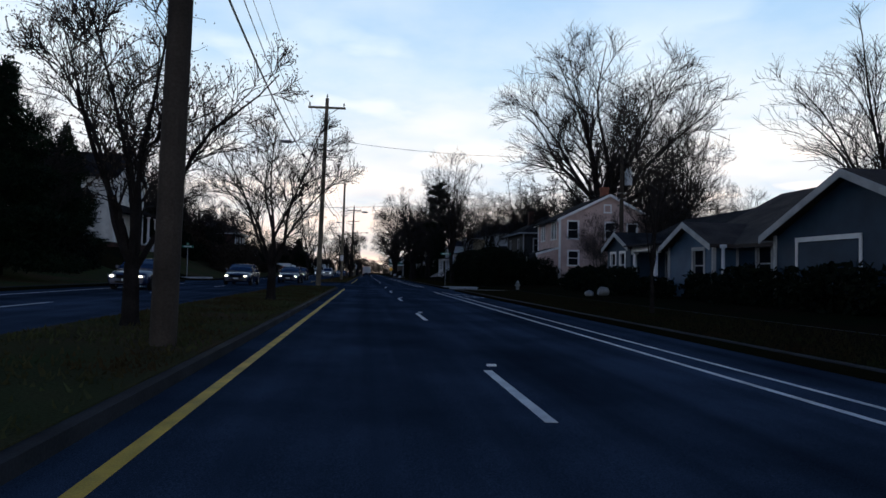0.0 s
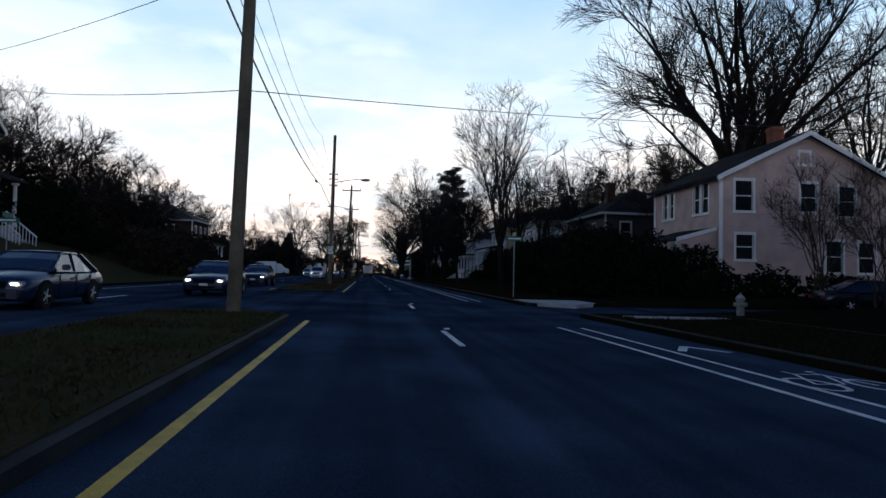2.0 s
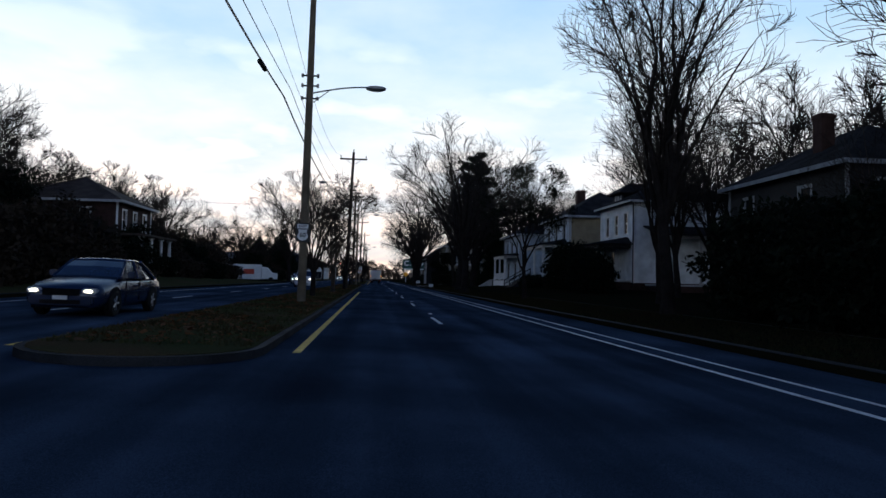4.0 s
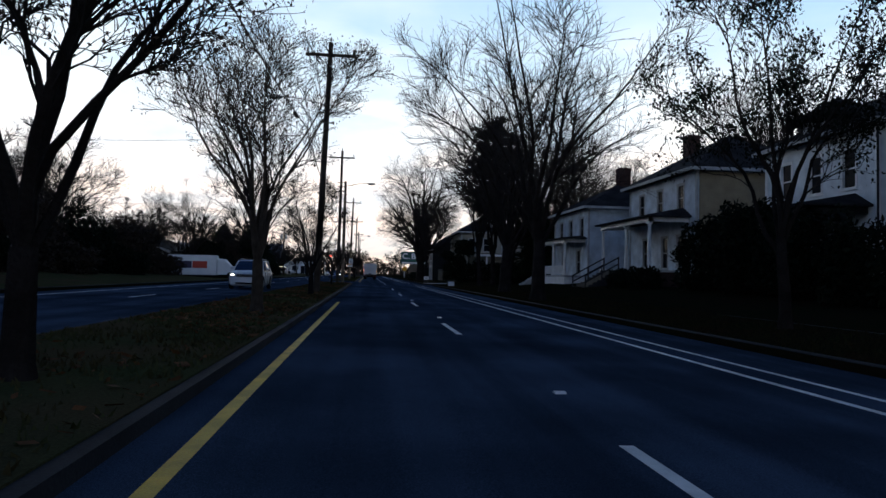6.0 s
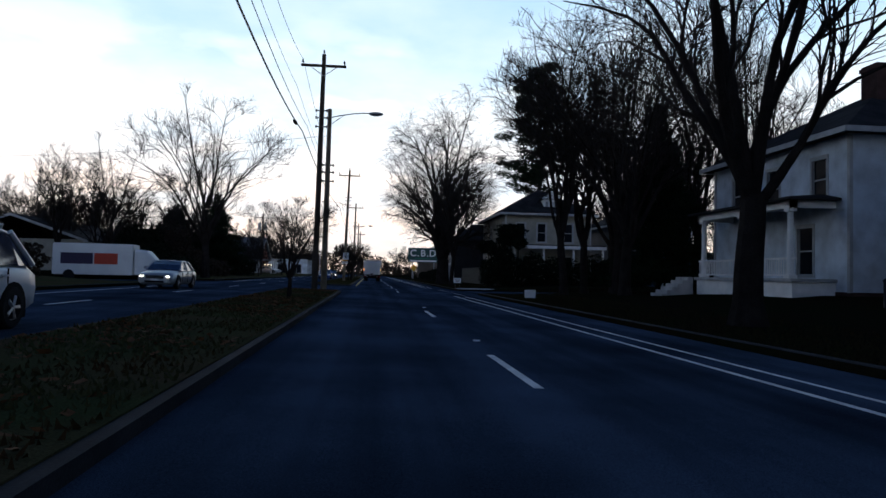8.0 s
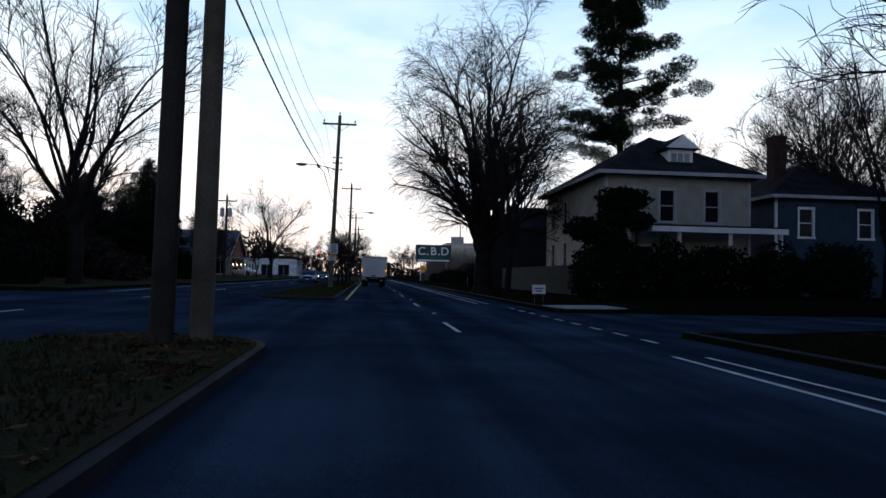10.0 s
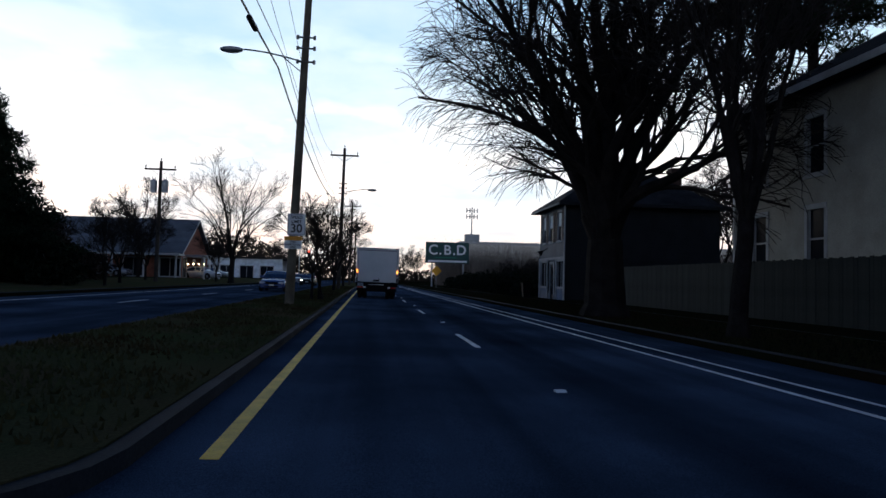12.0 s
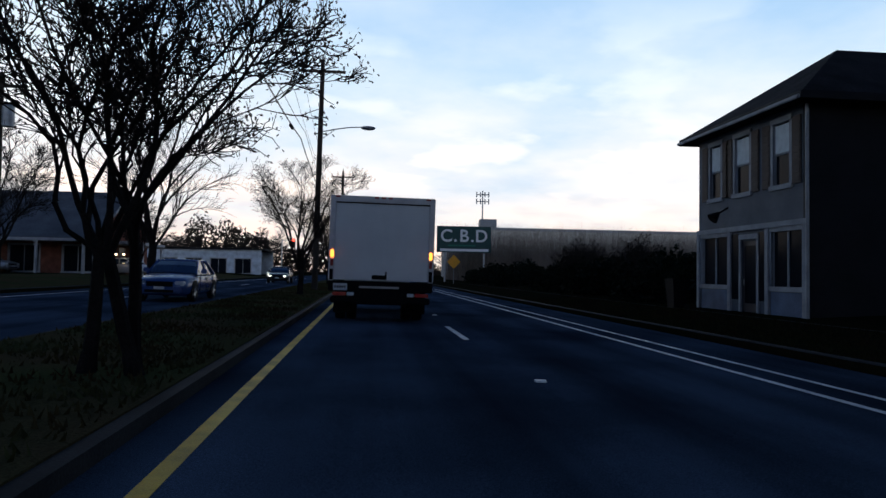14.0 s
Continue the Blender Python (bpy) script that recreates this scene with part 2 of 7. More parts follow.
# Near-black boards, the tone varying from board to board
FENCE = mat("dark_fence", (0.020, 0.026, 0.024), 0.9, 0.45, 1.5, 25.0, 0.4, random=0.18)
PORCH_BULB = glow("porch_bulb", (1.0, 0.72, 0.42), 9.0)
SHUTTER = mat("dark_shutters", (0.050, 0.036, 0.032), 0.7, 0.3, 3.0, 30.0, 0.0)
DOOR_PAINT = mat("door_paint", (0.06, 0.05, 0.05), 0.5, 0.3, 3.0, 30.0, 0.0)
GLASS = mat("window_glass", (0.008, 0.011, 0.016), 0.12, 0.1, 2.0, 20.0, 0.0, spec=0.5)
GLASS.node_tree.nodes["Principled BSDF"].inputs["IOR"].default_value = 1.12
SASH_REFLECTION = mat("curtain", (0.66, 0.74, 0.76), 0.9, 0.2, 4.0, 30.0, 0.0)
VAN_WHITE = mat("van_paint", (0.84, 0.84, 0.80), 0.45, 0.12, 0.8, 6.0, 0.0)
VAN_FRAME = mat("van_frame", (0.62, 0.62, 0.62), 0.4, 0.2, 1.5, 20.0, 0.0, metal=0.2)
RUBBER = mat("tyre_rubber", (0.018, 0.018, 0.018), 0.9, 0.2, 5.0, 40.0, 0.2, spec=0.2)
BLACK = mat("black_plastic", (0.007, 0.007, 0.008), 0.7, 0.2, 4.0, 30.0, 0.0, spec=0.08)
ALLOY = mat("alloy_rim", (0.45, 0.46, 0.47), 0.35, 0.2, 5.0, 30.0, 0.0, metal=0.9)
PLATE = mat("plate", (0.65, 0.66, 0.66), 0.5, 0.1, 5.0, 30.0, 0.0)
# Blue of the reflected sky is put into the car glass colour
CAR_GLASS = mat("car_glass", (0.018, 0.035, 0.075), 0.05, 0.1, 1.0, 10.0, 0.0, spec=0.7)
SIGN_WHITE = mat("sign_white", (0.75, 0.76, 0.75), 0.5, 0.12, 3.0, 20.0, 0.0)
SIGN_BLACK = mat("sign_black", (0.02, 0.02, 0.02), 0.5, 0.1, 3.0, 20.0, 0.0)
SIGN_GREEN = mat("sign_green", (0.02, 0.16, 0.10), 0.5, 0.15, 3.0, 20.0, 0.0)
SIGN_ORANGE = mat("sign_orange", (0.85, 0.34, 0.02), 0.5, 0.15, 3.0, 20.0, 0.0)
SIGN_YELLOW = mat("sign_yellow", (0.78, 0.36, 0.02), 0.5, 0.15, 3.0, 20.0, 0.0)
BOARD_GREEN = mat("billboard_green", (0.015, 0.06, 0.055), 0.6, 0.15, 1.0, 20.0, 0.0)
LOGO_RED = mat("logo_orange", (0.55, 0.06, 0.03), 0.5, 0.1, 3.0, 20.0, 0.0)
LOGO_DARK = mat("logo_purple", (0.04, 0.03, 0.07), 0.5, 0.1, 3.0, 20.0, 0.0)
HYDRANT = mat("hydrant_paint", (0.22, 0.22, 0.20), 0.5, 0.3, 8.0, 40.0, 0.1)
HEADLAMP = glow("headlamp_lit", (1.0, 0.86, 0.62), 9.0)
LENS = mat("headlamp_lens", (0.55, 0.57, 0.6), 0.1, 0.1, 8.0, 40.0, 0.0, spec=0.7)
AMBER = glow("amber_lamp", (1.0, 0.30, 0.03), 4.0)
TAIL = glow("tail_lamp", (0.20, 0.008, 0.008), 0.05)
SHOP_TRIM = mat("shop_trim", (0.34, 0.36, 0.38), 0.7, 0.3, 2.0, 30.0, 0.0, spec=0.1)
DARK_SIDING = siding("dark_siding", (0.028, 0.030, 0.034))
MARKER = mat("red_marker", (0.30, 0.03, 0.03), 0.3, 0.1, 8.0, 40.0, 0.0)
RED_LIGHT = glow("red_signal", (1.0, 0.06, 0.03), 6.0)

# ---- building blocks ----


def part(name, bm, material, parent=None, label="", smooth=False):
    me = bpy.data.meshes.new(name)
    bm.normal_update()
    bm.to_mesh(me)
    bm.free()
    me.materials.append(material)
    if smooth:
        for p in me.polygons:
            p.use_smooth = True
    ob = new(name, me)
    ob.parent = parent
    if label:
        ob["label"] = label
    return ob


def thing(name, label, category, group="", at=(0, 0, 0), turn=0.0):
    e = new(name)
    e.empty_display_size = 0.3
    e.matrix_basis = pose(*at, 0, 0, turn)
    return tagged(e, label, category, group)


def box(bm, x0, x1, y0, y1, z0, z1, bevel=0.0):
    v = [bm.verts.new(p) for p in ((x0, y0, z0), (x1, y0, z0), (x1, y1, z0), (x0, y1, z0), (x0, y0, z1), (x1, y0, z1), (x1, y1, z1), (x0, y1, z1))]
    fs = [bm.faces.new([v[i] for i in f]) for f in ((3, 2, 1, 0), (4, 5, 6, 7), (0, 1, 5, 4), (1, 2, 6, 5), (2, 3, 7, 6), (3, 0, 4, 7))]
    if bevel:
        bmesh.ops.bevel(bm, geom=list({e for f in fs for e in f.edges}), offset=bevel, segments=2, affect="EDGES")
    return bm


def bbox(*a, bevel=0.0):
    return box(bmesh.new(), *a, bevel=bevel)


def tube(bm, p0, p1, r0, r1=None, n=10, caps=True):
    r1 = r0 if r1 is None else r1
    p0, p1 = Vector(p0), Vector(p1)
    d = (p1 - p0).normalized()
    a = d.orthogonal().normalized()
    b = d.cross(a)
    ring = []
    for p, r in ((p0, r0), (p1, r1)):
        ring.append([bm.verts.new(p + (a * math.cos(t) + b * math.sin(t)) * r) for t in (2 * math.pi * i / n for i in range(n))])
    for i in range(n):
        bm.faces.new((ring[0][i], ring[0][(i + 1) % n], ring[1][(i + 1) % n], ring[1][i]))
    if caps:
        bm.faces.new(ring[0][::-1])
        bm.faces.new(ring[1])
    return bm


def prism(bm, pts, axis, a, b):
    """A polygon of (u, v) pulled from a to b along an axis: x: (y, z), y: (x, z), z: (x, y)."""
    put = {"x": lambda u, v, w: (w, u, v), "y": lambda u, v, w: (u, w, v), "z": lambda u, v, w: (u, v, w)}[axis]
    lo = [bm.verts.new(put(u, v, a)) for u, v in pts]
    hi = [bm.verts.new(put(u, v, b)) for u, v in pts]
    n = len(pts)
    fs = [bm.faces.new(lo), bm.faces.new(hi[::-1])]
    fs += [bm.faces.new((lo[i], hi[i], hi[(i + 1) % n], lo[(i + 1) % n])) for i in range(n)]
    bmesh.ops.recalc_face_normals(bm, faces=fs)
    return bm


def mesh_from(name, verts, faces, material, parent=None, smooth=False):
    me = bpy.data.meshes.new(name)
    me.from_pydata(verts, [], faces)
    me.materials.append(material)
    if smooth:
        me.polygons.foreach_set("use_smooth", [True] * len(me.polygons))
    ob = new(name, me)
    ob.parent = parent
    return ob


def words(text, size, material, parent, m, name="lettering", thick=0.004):
    """Raised letters as one mesh, centred on the pose m (they face its +z)."""
    cu = bpy.data.curves.new(name, "FONT")
    cu.body, cu.size, cu.extrude = text, size, thick
    cu.offset = size * 0.018
    cu.align_x, cu.align_y = "CENTER", "CENTER"
    tmp = bpy.data.objects.new(name, cu)
    scene.collection.objects.link(tmp)
    me = bpy.data.meshes.new_from_object(tmp.evaluated_get(bpy.context.evaluated_depsgraph_get()))
    bpy.data.objects.remove(tmp)
    me.materials.append(material)
    ob = new(name, me)
    ob.parent, ob.matrix_basis = parent, m
    return ob


SLOPE = 0.0175


def rz(x):
    """Height of the cambered carriageway at x."""
    return -SLOPE * x


# ---- ground, carriageway, medians ----
KERB_R, KERB_L = 6.5, -13.2
CROSS_R = [(52.3, 59.8), (164.5, 175.2)]
CROSS_L = [(52.5, 60.5), (164.0, 180.0)]


def inside(y, spans):
    return any(a < y < b for a, b in spans)


def ground_z(x, y):
    if x >= KERB_R:
        if inside(y, CROSS_R):
            return rz(KERB_R) - 0.06
        rise = min(max((x - 9) / 8, 0), 1) * (0.35 + (0.3 if 110 < y < 160 else 0))
        return rz(KERB_R) + 0.13 + rise
    if x <= KERB_L:
        if inside(y, CROSS_L):
            return rz(KERB_L) - 0.06
        k = min(max((-x - 15) / 9, 0), 1)
        hill = 2.4 * math.exp(-(((y - 75) / 40) ** 2)) + 0.4
        return rz(KERB_L) + 0.13 + k * k * (3 - 2 * k) * hill
    return rz(x) - 0.06


def build_ground():
    xs = [-1500, -500, -200, -90, -50, -34, -28, -24, -22, -20, -18, -16.5, -15, -14, KERB_L - 0.01, KERB_L + 0.01, -5, 0, KERB_R - 0.01, KERB_R + 0.01, 8, 9, 11, 13, 15, 17, 20, 26, 34, 50, 90, 200, 500, 1500]
    ys = [-300, -60, -20] + list(range(-10, 340, 10)) + [400, 600, 1000, 2200]
    for a, b in CROSS_R + CROSS_L:
        ys += [a - 0.01, a + 0.01, b - 0.01, b + 0.01]
    ys = sorted(set(ys))
    vs = [(x, y, ground_z(x, y)) for y in ys for x in xs]
    w = len(xs)
    fs = [(j * w + i, j * w + i + 1, (j + 1) * w + i + 1, (j + 1) * w + i) for j in range(len(ys) - 1) for i in range(w - 1)]
    return tagged(mesh_from("ground", vs, fs, SHADED_LAWN), "patchy brown winter lawn sloping up beside the road, coloured as in shade", "ground", kind="structure")


def sheet(name, x0, x1, y0, y1, lift, material, parent=None, thick=0.04):
    bm = bmesh.new()
    prism(bm, [(x0, rz(x0) + lift - thick), (x1, rz(x1) + lift - thick), (x1, rz(x1) + lift), (x0, rz(x0) + lift)], "y", y0, y1)
    return part(name, bm, material, parent)


build_ground()
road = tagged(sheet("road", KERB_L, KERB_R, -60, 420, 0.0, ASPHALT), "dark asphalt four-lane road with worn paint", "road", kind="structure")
for a, b in CROSS_R:
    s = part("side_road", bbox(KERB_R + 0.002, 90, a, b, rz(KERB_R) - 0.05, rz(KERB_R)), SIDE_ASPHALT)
    tagged(s, "grey asphalt side street joining the road", "road", kind="structure")
for a, b in CROSS_L:
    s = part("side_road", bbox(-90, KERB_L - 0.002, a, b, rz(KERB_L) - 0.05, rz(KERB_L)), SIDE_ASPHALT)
    tagged(s, "grey asphalt side street joining the road", "road", kind="structure")


def kerb_run(x, side, y0, y1):
    """A stretch of kerb along the carriageway; side is +1 where the verge lies towards +x."""
    bm = bmesh.new()
    z = rz(x)
    a, b = (x, x + side * 0.16)
    prism(bm, [(a, z - 0.05), (a + side * 0.025, z + 0.14), (a + side * 0.04, z + 0.155), (b, z + 0.155), (b, z - 0.05)], "y", y0, y1)
    return tagged(part("kerb", bm, KERB), "dark mottled concrete kerb along the road edge", "kerb", kind="structure")


for x, side, crossings in ((KERB_R, 1, CROSS_R), (KERB_L, -1, CROSS_L)):
    y = -60
    for a, b in crossings + [(420, 421)]:
        kerb_run(x, side, y, a)
        y = b

MEDIANS = [(-60, 48.9), (69.0, 161.0), (179.0, 330)]
ML, MR = -5.25, -1.98


def median_outline(y0, y1, inset):
    c, r = (ML + MR) / 2, (MR - ML) / 2 - inset
    pts = []
    for cy, s in ((y0 + 1.6, -1), (y1 - 1.6, 1)):
        for i in range(13):
            t = math.pi * i / 12
            pts.append((c - s * r * math.cos(t) * (1 if s > 0 else 1), cy + s * r * math.sin(t)))
    return pts


def build_median(y0, y1):
    bm = bmesh.new()
    prism(bm, [(x, y) for x, y in median_outline(y0, y1, 0.0)], "z", -0.02, 0.195)
    for v in bm.verts:
        v.co.z += rz(v.co.x) - (0.0 if v.co.z < 0 else 0.08)
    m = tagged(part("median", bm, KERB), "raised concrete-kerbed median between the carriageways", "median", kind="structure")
    bm = bmesh.new()
    outline = median_outline(y0, y1, 0.13)
    prism(bm, outline, "z", 0.08, 0.13)
    for v in bm.verts:
        v.co.z += rz(v.co.x)
    part("median_grass", bm, GRASS, m, "brown winter grass with bare patches")
    return m


for y0, y1 in MEDIANS:
    build_median(y0, y1)


def stripe(name, x, y0, y1, w, material, label):
    s = sheet(name, x - w / 2, x + w / 2, y0, y1, 0.004, material, thick=0.003)
    return tagged(s, label, "road marking", kind="structure")


for a, b in ((-30, 47.4), (71, 117.0), (180.8, 328)):
    stripe("yellow_edge_line", -1.56, a, b, 0.12, YELLOW_LINE, "solid yellow line along the median kerb")
for a, b in ((-30, 46.5), (71, 160.5), (185, 328)):
    stripe("yellow_edge_line", -5.68, a, b, 0.12, YELLOW_LINE, "solid yellow line along the median kerb")
for a, b in ((-30, 47.6), (63, 160.5), (181.7, 330)):
    stripe("white_edge_line", 4.5, a, b, 0.10, WHITE_LINE, "solid white bicycle lane line, slightly worn")
    stripe("white_edge_line", 5.08, a, b, 0.09, WHITE_LINE, "solid white bicycle lane line, slightly worn")
    stripe("white_edge_line", -12.0, a, b, 0.11, WHITE_LINE, "solid white edge line, slightly worn")
for k in range(-2, 27):
    y = 9 + 12.19 * k
    if k not in (5, 12):
        tagged(stripe("lane_dash", 1.42, y - 3.05, y, 0.11, WHITE_LINE, "broken white lane line, slightly worn"), group="lane dashes")
    tagged(stripe("lane_dash", -9.0, y - 3.05, y, 0.11, WHITE_LINE, "broken white lane line, slightly worn"), group="lane dashes far side")
for k in range(9):
    tagged(stripe("crossing_dot", 5.3, 163.0 + k * 1.75, 163.8 + k * 1.75, 0.11, WHITE_LINE, "short white guide mark across the junction"), group="guide marks")
# raised white markers beside the lane line, drifting from the dash ends to the gaps
stud = bmesh.new()
prism(stud, [(-0.06, 0.0), (-0.035, 0.022), (0.035, 0.022), (0.06, 0.0)], "x", -0.06, 0.06)
stud0 = None
for k in range(0, 20):
    if k in (5, 12):
        continue
    y = 9 + 12.19 * k + (0.45 if k < 5 else 2.2 if k < 12 else 4.2)
    if stud0 is None:
        stud0 = part("road_stud", stud, STUD)
        ob = stud0
    else:
        ob = new("road_stud", stud0.data)
    ob.matrix_basis = pose(1.55, y, rz(1.55) + 0.002)
    tagged(ob, "small raised white reflective road stud", "road stud", "road studs")
# bicycle symbol painted in the lane
def bicycle_marking(cx, cy):
    """Two wheel rings, a frame and a chevron, painted flat."""
    bm = bmesh.new()

    def bar(x0, y0, x1, y1, w=0.05):
        d = Vector((x1 - x0, y1 - y0, 0)).normalized()
        n = Vector((-d.y, d.x, 0)) * w / 2
        q = [Vector((x0, y0, 0)) + n, Vector((x0, y0, 0)) - n, Vector((x1, y1, 0)) - n, Vector((x1, y1, 0)) + n]
        bm.faces.new([bm.verts.new((cx + v.x, cy + v.y, rz(cx + v.x) + 0.005)) for v in q])

    for wx in (-0.42, 0.42):
        ring = [(wx + 0.27 * math.cos(math.pi * i / 8), 0.5 * math.sin(math.pi * i / 8)) for i in range(17)]
        for a, b in zip(ring, ring[1:]):
            bar(*a, *b, 0.08)
    for a in ((-0.42, 0, -0.12, 0.9), (-0.12, 0.9, 0.3, 0.9), (0.3, 0.9, 0.0, 0.05), (-0.42, 0, 0.0, 0.05), (0.42, 0, 0.24, 1.2), (0.24, 1.2, 0.4, 1.25), (-0.12, 0.9, -0.15, 1.15)):
        bar(*a)
    bar(-0.45, 3.6, 0.0, 4.5, 0.16)
    bar(0.45, 3.6, 0.0, 4.5, 0.16)
    bmesh.ops.recalc_face_normals(bm, faces=bm.faces[:])
    return tagged(part("bicycle_marking", bm, WHITE_LINE), "worn white bicycle symbol and chevron in the cycle lane", "road marking", kind="structure")


bicycle_marking(5.76, 39.0)


def slab(name, pts, z0, z1, material, label, category):
    bm = bmesh.new()
    prism(bm, pts, "z", z0, z1)
    return tagged(part(name, bm, material), label, category, kind="structure")


GZ = rz(KERB_R) + 0.13
for a, b in ((-60, 52), (60, 164), (177, 330)):
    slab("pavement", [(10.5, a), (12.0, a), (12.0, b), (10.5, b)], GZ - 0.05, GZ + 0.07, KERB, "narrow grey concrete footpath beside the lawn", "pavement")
slab("pavement", [(6.72, 63.2), (6.70, 60.2), (8.2, 58.2), (9.9, 60.4), (9.9, 63.1)], GZ - 0.2, GZ + 0.03, CONCRETE, "pale new concrete kerb ramp at the corner", "pavement")
slab("pavement", [(6.72, 178.2), (7.0, 175.5), (8.5, 175.7), (11.3, 176.2), (14.0, 176.6), (14.0, 178.9), (9.6, 179.0)], GZ - 0.2, GZ + 0.03, CONCRETE, "pale new concrete kerb ramp at the corner", "pavement")
slab("pavement", [(7.3, 50.7), (7.5, 50.1), (10.4, 49.6), (12.5, 49.5), (12.5, 50.1), (9.2, 50.4)], GZ - 0.2, GZ + 0.05, CONCRETE, "pale concrete edge at the side street corner", "pavement")
slab("pavement", [(-14.0, 65.5), (-13.5, 61.6), (-22.0, 61.4), (-22.0, 62.6), (-16.0, 63.4)], rz(KERB_L) + 0.08, rz(KERB_L) + 0.25, CONCRETE, "pale concrete kerb ramp at the corner", "pavement")


def verge(y0, y1):
    """Rough grass on the low bank across the road: a lighter, lit-toned sheet over the dark lawn."""
    xs = [KERB_L - 0.18, -14.2, -15, -16.5, -18, -20, -22]
    n = max(2, int((y1 - y0) / 5))
    ys = [y0 + (y1 - y0) * i / n for i in range(n + 1)]
    vs = [(x, y, ground_z(x, min(max(y, y0 + 0.05), y1 - 0.05)) + 0.03) for y in ys for x in xs]
    w = len(xs)
    fs = [(j * w + i + 1, j * w + i, (j + 1) * w + i, (j + 1) * w + i + 1) for j in range(n) for i in range(w - 1)]
    return tagged(mesh_from("verge", vs, fs, GRASS), "rough brown and green winter grass on the low bank", "ground", kind="structure")


for y0, y1 in ((-10, 52.4), (66, 163.9), (180.1, 300)):
    verge(y0, y1)

# ---- buildings ----


def wall_panel(bm, length, height, openings, thick, at, turn, gable=None):
    """A wall of real thickness with holes (centre, sill, width, height), standing on `at` and running along +x turned by `turn`."""
    us = sorted({0.0, length, *(c - w / 2 for c, s, w, h in openings), *(c + w / 2 for c, s, w, h in openings)})
    vs = sorted({0.0, height, *(s for c, s, w, h in openings), *(s + h for c, s, w, h in openings)})
    start = len(bm.verts)
    for u0, u1 in zip(us, us[1:]):
        for v0, v1 in zip(vs, vs[1:]):
            um, vm = (u0 + u1) / 2, (v0 + v1) / 2
            if any(abs(um - c) < w / 2 and s < vm < s + h for c, s, w, h in openings):
                continue
            box(bm, u0, u1, 0, thick, v0, v1)
    if gable:
        prism(bm, [(0, height), (length, height), (length * 0.5, height + gable)], "y", 0, thick)
    bmesh.ops.remove_doubles(bm, verts=bm.verts[:], dist=0.0005)
    bm.verts.index_update()
    seen = {}
    for f in bm.faces:
        seen.setdefault(tuple(sorted(v.index for v in f.verts)), []).append(f)
    bmesh.ops.delete(bm, geom=[f for fs in seen.values() if len(fs) > 1 for f in fs], context="FACES_ONLY")
    bm.verts.ensure_lookup_table()
    m = pose(*at, 0, 0, turn)
    for v in bm.verts[start:]:
        v.co = m @ v.co
    return bm


def window(parent, at, turn, w, h, trim, style="double", shutters=None, curtain=False):
    """A double-hung window: casing, sill, sash bars, panes; `at` is the middle of its foot on the wall's outer face."""
    m = pose(*at, 0, 0, turn)
    bm = bmesh.new()
    c = 0.12
    box(bm, -w / 2 - c, -w / 2, -0.03, 0.12, -c, h + c)
    box(bm, w / 2, w / 2 + c, -0.03, 0.12, -c, h + c)
    box(bm, -w / 2 - c, w / 2 + c, -0.045, 0.12, h, h + c * 1.3)
    win = part("window", bm, trim, parent)
    win.matrix_basis = m
    part("sill", bbox(-w / 2 - c - 0.03, w / 2 + c + 0.03, -0.07, 0.12, -c - 0.02, 0.0), trim, win)
    if style == "double":
        part("meeting_rail", bbox(-w / 2 + 0.04, w / 2 - 0.04, 0.03, 0.07, h / 2 - 0.03, h / 2 + 0.03), trim, win)
    elif w > 1.4:
        part("mullion", bbox(-0.03, 0.03, 0.03, 0.07, 0, h), trim, win)
    part("stile", bbox(-w / 2, -w / 2 + 0.04, 0.03, 0.074, 0, h), trim, win)
    part("stile", bbox(w / 2 - 0.04, w / 2, 0.03, 0.074, 0, h), trim, win)
    part("pane", bbox(-w / 2, w / 2, 0.075, 0.09, 0, h), GLASS, win)
    # Pale sheet before the pane paints a reflection on its upper half
    if curtain:
        part("curtain", bbox(-w / 2 + 0.05, w / 2 - 0.05, 0.03, 0.035, h * 0.5, h - 0.05), SASH_REFLECTION, win, "pale sheet before the glass for the upper sash's reflection")
    if shutters:
        for s in (-1, 1):
            bm = bmesh.new()
            x0 = s * (w / 2 + c + 0.22)
            box(bm, x0 - 0.2, x0 + 0.2, -0.04, -0.002, -0.05, h + 0.05)
            for i in range(9):
                z = 0.05 + i * (h - 0.1) / 9
                box(bm, x0 - 0.16, x0 + 0.16, -0.055, -0.04, z, z + (h - 0.1) / 14)
            part("shutter", bm, shutters, win, "dark red louvred shutter")
    return win


def gable_roof(parent, x0, x1, y0, y1, eave, ridge, along, over, material, rake=None):
    """Two thick slopes; along: the axis of the ridge."""
    t = 0.16
    if along == "y":
        c, half, a, b = (x0 + x1) / 2, (x1 - x0) / 2, y0 - over, y1 + over
    else:
        c, half, a, b = (y0 + y1) / 2, (y1 - y0) / 2, x0 - over, x1 + over
    drop = (ridge - eave) / half * over
    for s in (-1, 1):
        bm = bmesh.new()
        prism(bm, [(c, ridge), (c + s * (half + over), eave - drop), (c + s * (half + over), eave - drop + t), (c, ridge + t)], "y" if along == "y" else "x", a, b)
        part("roof_slope", bm, material, parent)
    if rake:
        for e in (a, b):
            for s in (-1, 1):
                bm = bmesh.new()
                lo, hi = (e - 0.04, e) if e == a else (e, e + 0.04)
                prism(bm, [(c, ridge - 0.12), (c + s * (half + over), eave - drop - 0.12), (c + s * (half + over), eave - drop + t * 0.9), (c, ridge + t * 0.9)], "y" if along == "y" else "x", lo, hi)
                part("rake_board", bm, rake, parent)


